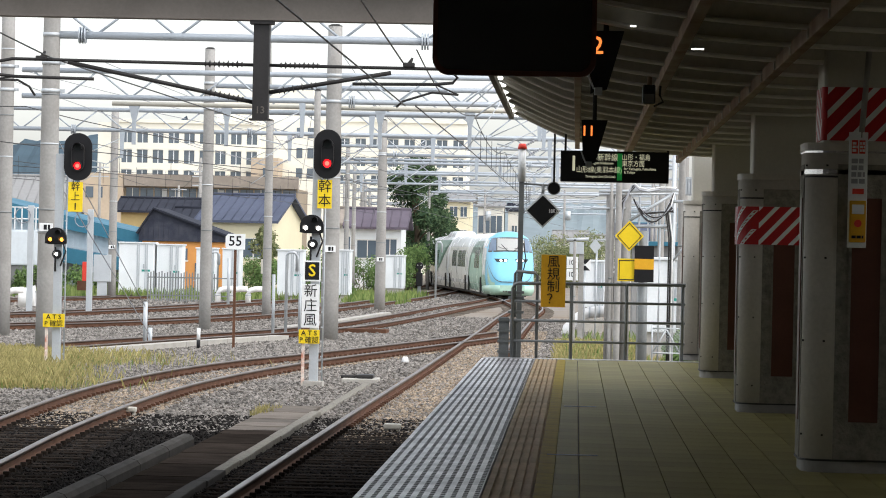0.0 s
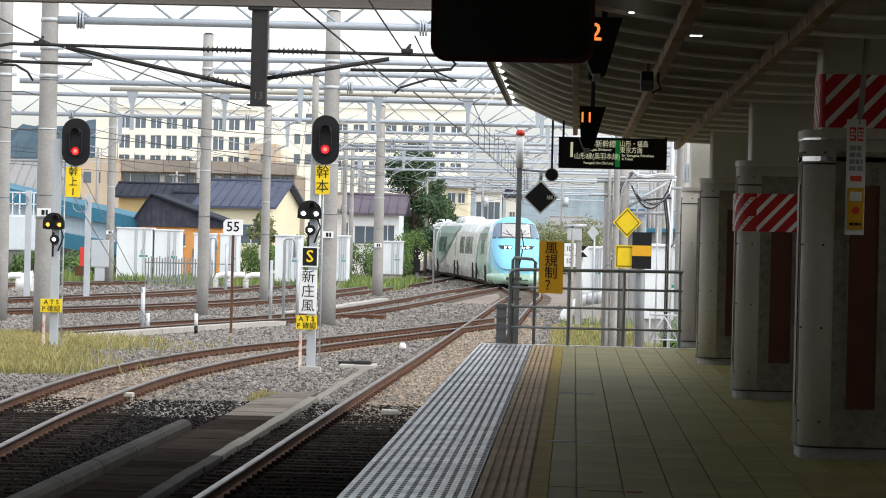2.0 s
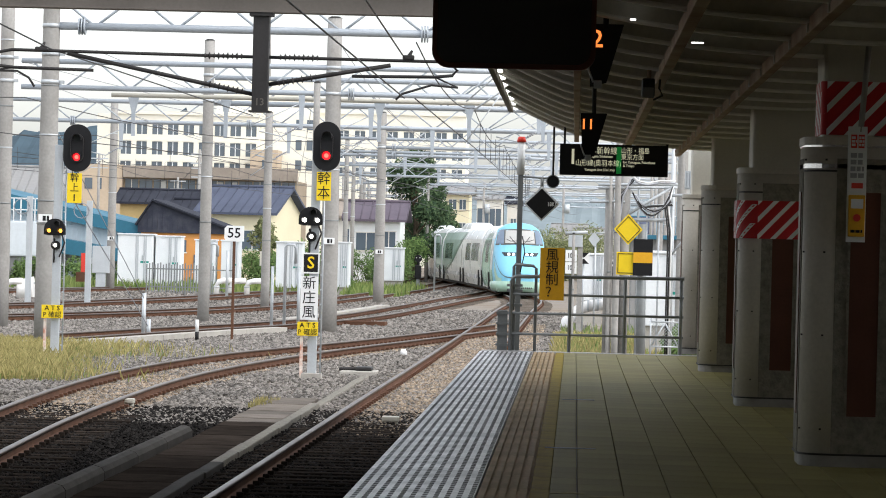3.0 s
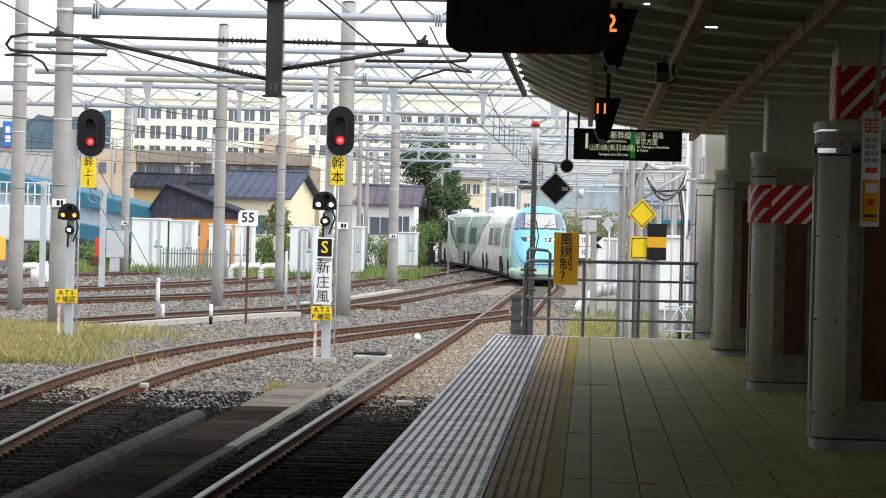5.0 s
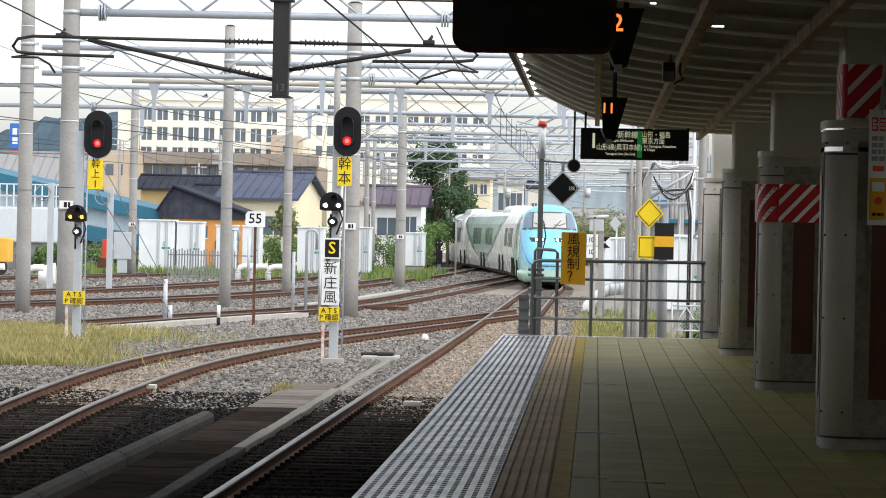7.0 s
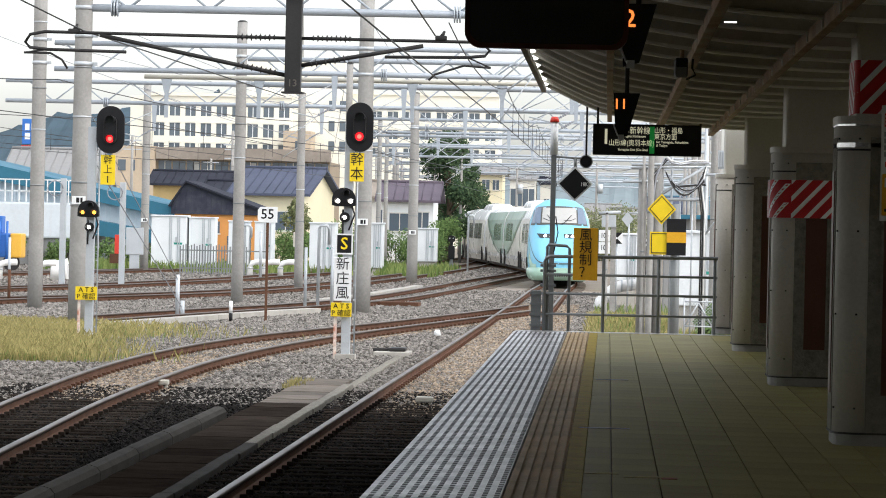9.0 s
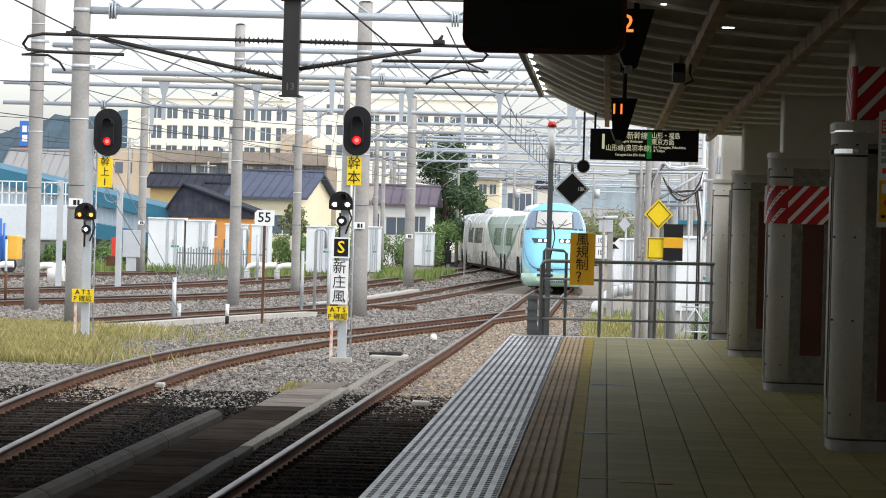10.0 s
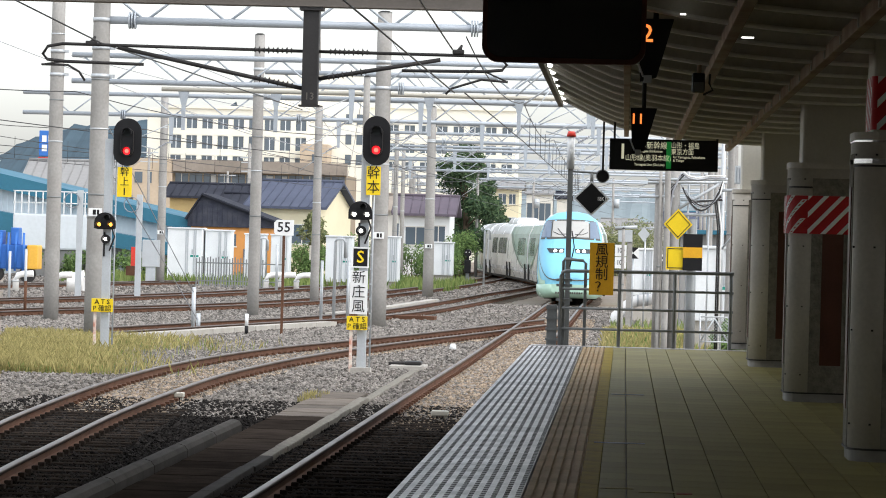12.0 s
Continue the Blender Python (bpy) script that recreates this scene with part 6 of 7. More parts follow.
def build_posts():
    """Slim posts, guy wires, duct bends and a small far signal in the yard."""
    for x, y, h, r, bent in ((-21.3, 136, 4.3, 0.11, 1), (-19.1, 137, 4.2, 0.11, 1), (-9.1, 110, 2.7, 0.05, 1), (-9.5, 110, 2.0, 0.05, 0), (-8.7, 110.5, 2.0, 0.05, 0), (-8.2, 205, 3.4, 0.06, 1),
                             (-22.6, 128, 1.9, 0.05, 0), (-23.4, 128, 2.1, 0.05, 0), (-24.0, 128, 1.9, 0.05, 0), (-22.0, 128, 2.0, 0.05, 0), (-17.2, 165, 2.6, 0.07, 1), (-16.4, 165, 2.3, 0.07, 0)):
        p = thing("cable_post", "slim galvanised cable post in the yard", "post", (x, y, -1.22), "cable posts")
        bm = B()
        if r > 0.1:
            box(bm, -r, r, -r, r, 0, h, 0.01)
        else:
            tube(bm, [(0, 0, 0), (0, 0, h - 0.1), (0.06, 0, h), (0.25, 0, h), (0.32, 0, h - 0.12), (0.32, 0, h - 0.6)] if bent else [(0, 0, 0), (0, 0, h)], r, 8)
        part("post", bm, "galv", p)
        bm = B()
        box(bm, -0.25, 0.25, -0.2, 0.2, 0, 0.08, 0.01)
        part("foot", bm, "concrete", p)
        if r > 0.1:
            bm = B()
            ring = [(0.3 * math.cos(radians(a)) - 0.3, -0.15, h - 0.4 + 0.3 * math.sin(radians(a))) for a in range(0, 361, 30)]
            tube(bm, ring, 0.022, 6)
            part("cable_loop", bm, "cable", p, "loop of grey cable")
    for x in (-12.0, -11.72):
        p = thing("guy_post", "short grey anchor post", "post", (x, 97.5 - (x + 12) * 4, -1.22), "anchor posts")
        bm = B()
        tube(bm, [(0, 0, 0), (0, 0, 1.25 if x < -11.9 else 0.55)], 0.06, 8)
        part("post", bm, "galv", p)
    build_wire("guy_wire", "dark guy wire from the mast to its anchor", [(-13.0, 87, 3.2), (-12.2, 95, 0.2), (-11.72, 96.4, -0.9)], 0.014, 0.0, "cable")
    build_wire("guy_wire", "thin guy wire from the mast to its anchor", [(-13.0, 87, 4.2), (-12.0, 97.4, -0.1)], 0.012, 0.0, "cable")
    p = thing("short_stake", "short rusty brown stake", "post", (-18.9, 110, -1.22))
    bm = B()
    tube(bm, [(0, 0, 0), (0, 0, 1.1)], 0.05, 8)
    part("stake", bm, "rust", p)
    for x, y in ((-17.6, 172), (-16.9, 172), (-16.2, 173), (-24.5, 150), (-26.2, 150)):
        p = thing("duct_bend", "white lagged duct bending into the ground", "pipe", (x, y, -1.22), "duct bends")
        bm = B()
        tube(bm, [(0, 0, 0), (0, 0, 0.5), (0.1, 0, 0.72), (0.32, 0, 0.78), (0.75, 0, 0.8)], 0.14, 12)
        part("pipe", bm, "insul", p)
        bm = B()
        tube(bm, [(-0.0, 0, 0.44), (0.0, 0, 0.5)], 0.155, 12)
        part("band", bm, "galv", p)
    p = thing("extinguisher_box", "small red box on a rusty stand", "box", (-25.6, 182, -1.2))
    bm = B()
    box(bm, -0.15, 0.15, -0.1, 0.1, 0.9, 1.9, 0.02)
    part("box", bm, "red_cap", p)
    bm = B()
    box(bm, -0.4, 0.3, -0.1, 0.1, 0.4, 0.9)
    part("stand", bm, "rust", p)
    d = thing("dwarf_signal", "small black signal with two dim lamps by the far track", "signal", (-9.3, 208, -1.2))
    bm = B()
    box(bm, -0.19, 0.19, -0.2, 0.2, 0.75, 1.55, 0.05)
    disc(bm, 0, -0.2, 0.2, 1.95, 0.22, 16)
    box(bm, -0.08, 0.08, -0.1, 0.1, 1.5, 1.8)
    part("head", bm, "black", d)
    bm = B()
    box(bm, -0.1, 0.1, -0.1, 0.1, 0, 0.8)
    part("post", bm, "rail_grey", d)
    for x in (-0.1, 0.1):
        lamp_lens(d, x, -0.205, 2.0, 0.035, "shade", False)


def build_near_track():
    """Kerbs, boards and small fittings between the near tracks."""
    k = thing("cable_duct", "rounded grey concrete cable duct beside the rails", "duct", (0, 0, 0))
    y = 24.0
    while y < 48:
        bm = B()
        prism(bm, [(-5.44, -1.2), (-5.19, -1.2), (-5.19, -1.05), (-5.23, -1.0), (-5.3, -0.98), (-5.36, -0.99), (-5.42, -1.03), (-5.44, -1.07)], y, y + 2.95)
        part("duct_cover", bm, "darkened", k)
        y += 3.0
    w = thing("walkway", "dark wooden boards laid between the tracks", "walkway", (0, 0, 0))
    y, i = 24.0, 0
    while y < 60:
        bm = B()
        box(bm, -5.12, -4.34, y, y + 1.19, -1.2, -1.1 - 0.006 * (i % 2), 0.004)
        # boards nearer than 51 m take the colour darkened as shade
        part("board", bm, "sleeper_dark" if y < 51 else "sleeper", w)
        y += 1.2
        i += 1
    kb = thing("concrete_kerb", "narrow pale concrete kerb beside the walkway", "kerb", (0, 0, 0))
    y = 24.0
    while y < 72:
        bm = B()
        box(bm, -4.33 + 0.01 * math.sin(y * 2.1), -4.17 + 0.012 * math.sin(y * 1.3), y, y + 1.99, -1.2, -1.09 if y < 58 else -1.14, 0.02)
        # near kerb stones likewise painted dark for shade
        part("kerb_stone", bm, "darkened" if y < 42 else "rough_concrete", kb)
        y += 2.0
    b = thing("track_box", "small pale plastic box between the rails", "box", (-2.75, 53.4, -1.17))
    bm = B()
    box(bm, -0.13, 0.13, -0.12, 0.12, 0.04, 0.12, 0.02)
    for x in (-0.1, 0.08):
        box(bm, x, x + 0.03, -0.1, 0.1, 0.0, 0.05)
    part("body", bm, "cream", b)
    copy_thing(b, pose(-7.2, 56.5, -1.15))
    
    s = thing("point_machine", "dark ground device on a pale concrete base", "machine", (-4.5, 73.6, -1.2))
    bm = B()
    box(bm, -0.35, 0.4, -0.6, 0.6, 0.0, 0.1, 0.02)
    part("base", bm, "concrete", s)
    bm = B()
    box(bm, -0.05, 0.3, -0.3, 0.3, 0.1, 0.18, 0.03)
    tube(bm, [(-0.4, 0, 0.12), (-0.05, 0, 0.14)], 0.04, 6)
    part("casing", bm, "dark_steel", s)
    lamp = thing("ground_lamp", "small white round lamp in the gravel", "lamp", (-4.2, 87, -1.2))
    bm = B()
    tube(bm, [(0, 0, 0.0), (0, 0, 0.12), (0, 0, 0.17)], 0.1, 12, 0.05)
    part("dome", bm, "white", lamp)


def build_tree(x, y, height, width, label, seed, n=5000, leaf=0.28, material="leaf"):
    rnd = random.Random(seed)
    t = thing("tree", label, "tree", (x, y, -1.25), "trees")
    bm = B()
    tube(bm, [(0, 0, 0), (0.05, 0, height * 0.4), (-0.05, 0.1, height * 0.8)], width * 0.05, 8, width * 0.015)
    tr = part("trunk", bm, "bark", t)
    clumps = []
    for k in range(14):
        a, u = rnd.uniform(0, 6.28), rnd.random()
        z = height * (0.22 + 0.66 * u)
        r = width * 0.5 * (1 - 0.65 * u) * rnd.uniform(0.5, 1)
        p = (r * math.cos(a), r * math.sin(a), z)
        bm = B()
        tube(bm, [(0, 0, z * 0.7), (p[0] * 0.6, p[1] * 0.6, z * 0.92), p], width * 0.015, 5, width * 0.004)
        part("limb", bm, "bark", tr)
        clumps.append((p, width * rnd.uniform(0.13, 0.24)))
    clumps.append(((0, 0, height * 0.93), width * 0.14))
    co, idx = [], []
    for i in range(n):
        c, r = clumps[rnd.randrange(len(clumps))]
        d = Vector((rnd.gauss(0, 1), rnd.gauss(0, 1), rnd.gauss(0, 0.8))).normalized() * r * rnd.uniform(0.5, 1.15)
        p = Vector(c) + d
        u = Vector((rnd.gauss(0, 1), rnd.gauss(0, 1), rnd.gauss(0, 1))).normalized()
        v = u.orthogonal().normalized()
        s = leaf * rnd.uniform(0.5, 1)
        k = len(co)
        co += [p - u * s, p + v * s * 0.5, p + u * s, p - v * s * 0.5]
        idx.append((k, k + 1, k + 2, k + 3))
    me = bpy.data.meshes.new("crown")
    me.from_pydata([tuple(c) for c in co], [], idx)
    me.materials.append(M[material])
    cr = new("crown", me)
    cr.parent = t
    return t


def build_bush(x, y, w, h, label, seed, n=1500, leaf=0.12, material="bush", depth=1.5):
    rnd = random.Random(seed)
    t = thing("bush", label, "bush", (x, y, -1.22), "bushes")
    for k in range(6):
        bm = B()
        a = rnd.uniform(-w / 2, w / 2) * 0.7
        tube(bm, [(a * 0.3, 0, 0), (a, rnd.uniform(-0.3, 0.3), h * 0.6)], 0.03, 5, 0.01)
        part("stem", bm, "bark", t)
    blobs = [(rnd.uniform(-w / 2, w / 2) * 0.85, rnd.uniform(-depth / 2, depth / 2), rnd.uniform(0.15, 0.8) * h, rnd.uniform(0.18, 0.34) * h) for _ in range(max(5, int(w * 3)))]
    co, idx = [], []
    for i in range(n):
        bx, by, bz, r = blobs[rnd.randrange(len(blobs))]
        d = Vector((rnd.gauss(0, 1), rnd.gauss(0, 1), rnd.gauss(0, 1))).normalized() * r * rnd.uniform(0.5, 1.2)
        p = Vector((bx, by, max(bz, r * 0.6))) + d
        u = Vector((rnd.gauss(0, 1), rnd.gauss(0, 1), rnd.gauss(0, 1))).normalized()
        v = u.orthogonal().normalized()
        s = leaf * rnd.uniform(0.5, 1)
        k = len(co)
        co += [p - u * s, p + v * s * 0.5, p + u * s, p - v * s * 0.5]
        idx.append((k, k + 1, k + 2, k + 3))
    me = bpy.data.meshes.new("leaves")
    me.from_pydata([tuple(c) for c in co], [], idx)
    me.materials.append(M[material])
    o = new("leaves", me)
    o.parent = t
    return t


def build_green():
    build_tree(-12.0, 262, 9.9, 5.8, "dark green conifer-like tree behind the white house", 3, 11000, 0.2)
    build_tree(-12.0, 285, 9.0, 4.6, "dark green tree beside the house", 4, 7000, 0.2)
    build_tree(-18.9, 212, 4.2, 2.4, "small yellow-green tree beside the cabinets", 5, 4500, 0.13, "scrub")
    build_bush(-11.9, 246, 1.9, 3.3, "leafy green bush beside the end of the train", 26, 2600)
    build_bush(-11.5, 228, 1.5, 2.3, "bright green bush beside the far tracks", 6, 2500)
    build_bush(-12.4, 234, 2.4, 3.2, "bright green bush behind the far signal", 7, 2500)
    build_bush(-13.6, 196, 2.2, 2.4, "green bush between the cabinets", 8, 2000)
    build_bush(-17.8, 200, 2.2, 2.6, "green bush behind the cabinets", 9, 2000)
    build_bush(-30.5, 196, 6.0, 1.7, "low green bushes before the warehouse", 10, 3500)
    build_bush(-25.8, 198, 4.0, 1.5, "low green bushes beside the cabinet", 11, 2500)
    build_bush(-37, 200, 6.0, 1.6, "low green bushes beside the machine", 12, 3000)
    build_bush(-0.4, 300, 5.6, 4.6, "dense green-brown embankment scrub beside the far tracks", 13, 12000, 0.13, "scrub", depth=6)
    build_bush(-1.6, 320, 4.6, 4.4, "dense green scrub behind the train", 14, 9000, 0.13, "scrub", depth=6)
    build_bush(5.0, 290, 6.0, 4.0, "dense green bushes beyond the cabinets", 15, 9000, 0.14, "scrub", depth=6)
    build_bush(2.75, 86, 0.9, 1.0, "green weeds before the cabinet", 16, 1500, 0.08)
    build_bush(3.15, 90, 1.0, 1.2, "green climbing weeds behind the fence", 17, 1500, 0.08)
    build_bush(-14.3, 236, 4.5, 2.4, "green bushes before the white house", 18, 3000)
    build_bush(-17.0, 222, 3.5, 2.8, "green garden bushes between the houses", 19, 3000)

    def left(r):
        y = 66 + 22 * r.rand()
        x = -0.158 * y - 1.6 + 3.4 * abs(r.randn()) * (0.55 if y > 80 else 0.35)
        return x, y
    blades("dry_grass", "tall dry yellow-green grass round the signal post", 26000, left, 0.19, "grass", 2, width=0.006, lean=0.8)
    blades("green_grass", "short green grass among the dry grass", 9000, left, 0.14, "weed", 3, width=0.01)
    blades("dry_grass", "dry yellow grass beyond the platform end", 16000, lambda r: (-0.55 + 3.6 * r.rand(), 60 + 50 * r.rand()), 0.16, "grass", 4, width=0.01, lean=0.9)
    blades("green_grass", "green weeds beyond the platform end", 3000, lambda r: (-0.4 + 4 * r.rand(), 60 + 60 * r.rand()), 0.22, "weed", 5)
    blades("green_grass", "green verge along the far tracks", 9000, lambda r: (-30 + 21 * r.rand(), 182 + 34 * r.rand()), 0.4, "weed", 6, width=0.05)
    blades("weeds", "small tuft of green weeds in the gravel", 260, lambda r: (-5.3 + 0.35 * r.rand(), 57 + 2.5 * r.rand()), 0.11, "grass", 7, width=0.007)


def build_hills():
    for name, x0, x1, y, top, seed, label in (("hill", -900, -236, 2100, 78, 1, "blue-green wooded hill far behind the town"), ("hill", -230, 700, 2400, 62, 2, "low wooded hills far off with haze in their colour")):
        bm = B()
        n = 170
        rnd = random.Random(seed)
        low, high, back = [], [], []
        for k in range(n + 1):
            u = k / n
            x = x0 + (x1 - x0) * u
            if seed == 1:
                h = 0.97 * top * (0.24 + 0.76 * min(1, max(0, (x + 470) / 190))) + 5 * math.sin(x * 0.05) + rnd.uniform(-1.6, 1.6)
            else:
                h = top * (0.45 + 0.35 * math.sin(u * 5 + 1) * math.sin(u * 2.2)) + rnd.uniform(-1.5, 1.5)
            low.append(bm.verts.new((x, y - 200, -3)))
            high.append(bm.verts.new((x, y, h)))
            back.append(bm.verts.new((x, y + 300, -3)))
        for k in range(n):
            bm.faces.new((low[k], low[k + 1], high[k + 1], high[k]))
            bm.faces.new((high[k], high[k + 1], back[k + 1], back[k]))
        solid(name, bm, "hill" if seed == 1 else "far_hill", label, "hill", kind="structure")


def build_beyond():
    """Right of the tracks, past the platform end."""
    p = thing("lagged_pipe", "white lagged pipe bending down into the grass", "pipe", (0, 0, 0))
    bm = B()
    tube(bm, [(-0.3, 121.5, -1.25), (-0.24, 121.7, -0.98), (0.1, 122, -0.62), (0.26, 122, -0.5), (0.45, 122, -0.42), (1.2, 122.2, -0.32)], 0.2, 14)
    part("pipe", bm, "insul", p)
    for k, (x, z) in enumerate(((0.5, -0.4), (0.85, -0.36))):
        bm = B()
        tube(bm, [(x - 0.03, 122, z), (x + 0.03, 122, z)], 0.215, 14)
        part("pipe_band", bm, "galv", p)
    f = thing("wire_gate", "small grey steel gate with mesh and cross braces", "gate", (1.5, 68, -0.32))
    w, h = 0.55, 0.6
    for a, b in (((0, 0, -0.25), (0, 0, h)), ((w, 0, -0.25), (w, 0, h)), ((0, 0, h), (w, 0, h)), ((0, 0, h - 0.08), (w, 0, h - 0.08)), ((0, 0, 0.04), (w, 0, 0.04)),
                 ((0.02, 0, 0.06), (w / 2, 0, h - 0.1)), ((w - 0.02, 0, 0.06), (w / 2, 0, h - 0.1))):
        bm = B()
        tube(bm, [a, b], 0.016, 6)
        part("bar", bm, "galv", f)
    bm = B()
    n = 9
    for k in range(-n, n):
        for s in (1, -1):
            pts = clip_x([(w * k / n, 0.05), (w * k / n + 0.008, 0.05), (w * k / n + 0.008 + (h - 0.15), h - 0.1), (w * k / n + (h - 0.15), h - 0.1)], 0.01, w - 0.01)
            if len(pts) > 2:
                prism(bm, pts if s > 0 else [(w - x, z) for x, z in pts], 0.004 * s, 0.004 * s + 0.004)
    part("wire_mesh", bm, "galv", f, "diagonal wire mesh", kind="stuff")
    # steel lattice structure with cables beyond the platform
    for x, y, top, r, lab in ((0.92, 78, 5.2, 0.075, "grey concrete pole with cables"), (1.05, 84, 5.5, 0.075, "grey concrete pole carrying crossarms"), (2.3, 96, 6.0, 0.09, "grey concrete pole beyond the platform"),
                              (0.78, 80, 3.4, 0.045, "slim grey steel pole"), (2.62, 88, 5.0, 0.09, "slim grey steel pole with cables"), (-0.05, 103, 2.0, 0.05, "short dark post beside the track")):
        build_mast(x, y, top, r, r * 0.85, label=lab)
    s = thing("cable_gantry", "galvanised steel gantry with crossarms and loose cables", "gantry", (0, 80, 0))
    for p, q, r in (((0.49, 0, 3.05), (2.3, 0, 3.1), 0.034), ((0.49, 0.12, 2.98), (2.3, 0.12, 3.03), 0.03), ((2.2, 0, 3.05), (1.2, 0, 2.4), 0.035), ((1.3, 0.05, 2.27), (2.12, 0.05, 2.29), 0.04),
                    ((2.1, 0, 2.85), (3.2, 0, 2.87), 0.035), ((0.3, 0.1, 2.66), (1.1, 0.1, 2.68), 0.025), ((2.2, 0.05, 1.5), (2.75, 0.05, 2.2), 0.025), ((1.25, 0.1, 2.6), (2.15, 0.1, 2.62), 0.02)):
        bm = B()
        tube(bm, [p, q], r, 8)
        part("crossarm", bm, "galv", s)
    for x, r, top, m in ((1.12, 0.115, 3.9, "pole"), (0.76, 0.1, 3.02, "pole"), (2.2, 0.05, 4.2, "galv"), (1.42, 0.025, 3.7, "galv"), (1.62, 0.02, 2.6, "galv"), (1.9, 0.02, 2.6, "galv")):
        bm = B()
        tube(bm, [(x, 0.2, -1.25), (x, 0.2, top)], r, 12)
        part("upright", bm, m, s)
    # cable bunches that sag between the uprights and run down the poles
    rnd = random.Random(9)
    for k in range(9):
        x0, x1 = 1.25 + 0.03 * k, 2.1 + 0.012 * k
        z0, z1, low = 2.95 - 0.05 * k + rnd.uniform(-0.05, 0.05), 2.85 - 0.03 * k, 2.3 + 0.035 * k
        bm = B()
        tube(bm, [(x0 + (x1 - x0) * u, -0.08, z0 + (z1 - z0) * u - (min(z0, z1) - low) * 4 * u * (1 - u)) for u in [j / 8 for j in range(9)]], 0.014 + 0.006 * (k % 2), 6)
        part("cable", bm, "dark_steel" if k % 3 else "cable", s)
    for dz, m in ((0.0, "insul"), (-0.05, "cable")):
        bm = B()
        tube(bm, [(1.28, -0.1, 3.26 + dz), (1.4, -0.1, 3.15 + dz), (1.62, -0.1, 3.11 + dz), (1.9, -0.1, 3.17 + dz), (2.25, -0.1, 3.17 + dz)], 0.02, 6)
        part("cable_loop", bm, m, s, "pale cable loop")
    for k in range(4):
        bm = B()
        x = 1.0 - 0.035 * k
        tube(bm, [(1.24 + 0.03 * k, -0.05, 3.2), (x + 0.06, -0.06, 2.8), (x, -0.06, 2.3), (x, -0.05, -1.2)], 0.022, 6)
        part("down_cable", bm, "dark_steel" if k % 2 else "cable", s)
    for k in range(3):
        bm = B()
        x = 2.1 + 0.04 * k
        tube(bm, [(2.2, -0.05, 3.05), (x - 0.08, -0.06, 2.6), (x, -0.06, 2.0), (x, -0.05, -1.2)], 0.018, 6)
        part("down_cable", bm, "dark_steel" if k < 2 else "insul", s)
    w = thing("lineside_shed", "low pale shed with a teal roof edge beyond the cables", "shed", (1.9, 118, -1.2))
    bm = B()
    box(bm, 0, 4.0, 0, 3, 0, 3.15)
    part("wall", bm, "grey_wall", w)
    bm = B()
    box(bm, -0.2, 4.2, -0.3, 3.3, 3.15, 3.3, 0.02)
    part("roof", bm, "teal_roof", w, "teal roof edge")
    bm = B()
    box(bm, 0.6, 1.5, -0.05, 0.05, 1.9, 2.8)
    part("window", bm, "window", w)
    t = thing("transformer", "grey finned transformer on a pole", "transformer", (2.62, 88, 0.42))
    for k in range(6):
        bm = B()
        box(bm, 0.07 * k, 0.07 * k + 0.045, 0, 0.4, 2.75, 3.15, 0.008)
        part("fin", bm, "galv", t)
    bm = B()
    box(bm, 0.02, 0.4, 0.05, 0.35, 2.72, 3.18)
    part("tank", bm, "galv", t)
    d = thing("distance_board", "two white boards with a speed figure on a slim post", "sign", (-0.12, 110, -1.2))
    for z in (2.55, 2.17):
        bm = B()
        box(bm, -0.18, 0.18, -0.02, 0.02, z - 0.18, z + 0.18, 0.004)
        q = part("board", bm, "white", d)
        wording("figure", "100", 0.22, 0, -0.024, z, "black", q, 0.75)
    bm = B()
    box(bm, 0.2, 0.36, 0.03, 0.12, 0, 2.9)
    part("post", bm, "pole", d)
    bm = B()
    box(bm, -0.1, 0.35, -0.02, 0.03, 2.82, 3.2, 0.02)
    tube(bm, [(-0.2, 0, 3.25), (0.5, 0, 3.3)], 0.06, 6)
    part("bracket_box", bm, "galv", d)
    h = thing("hourglass_marker", "white square board with two black triangles", "sign", (0.28, 112, -1.2))
    bm = B()
    box(bm, -0.18, 0.18, -0.02, 0.02, 2.3, 2.66, 0.004)
    q = part("board", bm, "white", h)
    for z0, z1 in ((2.3, 2.47), (2.66, 2.49)):
        bm = B()
        prism(bm, [(-0.17, z0), (0.17, z0), (0, z1)], -0.027, -0.019)
        part("triangle", bm, "black", q)
    bm = B()
    tube(bm, [(0, 0.05, 0), (0, 0.05, 2.6)], 0.03, 6)
    part("post", bm, "galv", h)
    h = thing("tilted_marker", "small pale diamond marker on an arm", "sign", (0.62, 116, -1.2))
    bm = B()
    prism(bm, [(0, 3.35), (0.2, 3.1), (0, 2.85), (-0.2, 3.1)], -0.02, 0.02)
    part("board", bm, "galv", h)
    bm = B()
    tube(bm, [(0.05, 0.05, 0), (0.05, 0.05, 3.1)], 0.03, 6)
    tube(bm, [(0.05, 0.05, 3.3), (0.9, 0.05, 3.35)], 0.03, 6)
    part("post", bm, "galv", h)
    h = thing("small_plate", "small white plate with dark figures on a pole", "sign", (1.02, 100, -1.2))
    bm = B()
    box(bm, -0.14, 0.14, -0.02, 0.02, 2.3, 2.48, 0.004)
    q = part("plate", bm, "white", h)
    wording("figure", "10", 0.15, 0, -0.024, 2.39, "black", q)
    bm = B()
    box(bm, -0.12, 0.12, 0.0, 0.1, 1.4, 2.3, 0.01)
    part("box", bm, "dark_steel", h)
    bm = B()
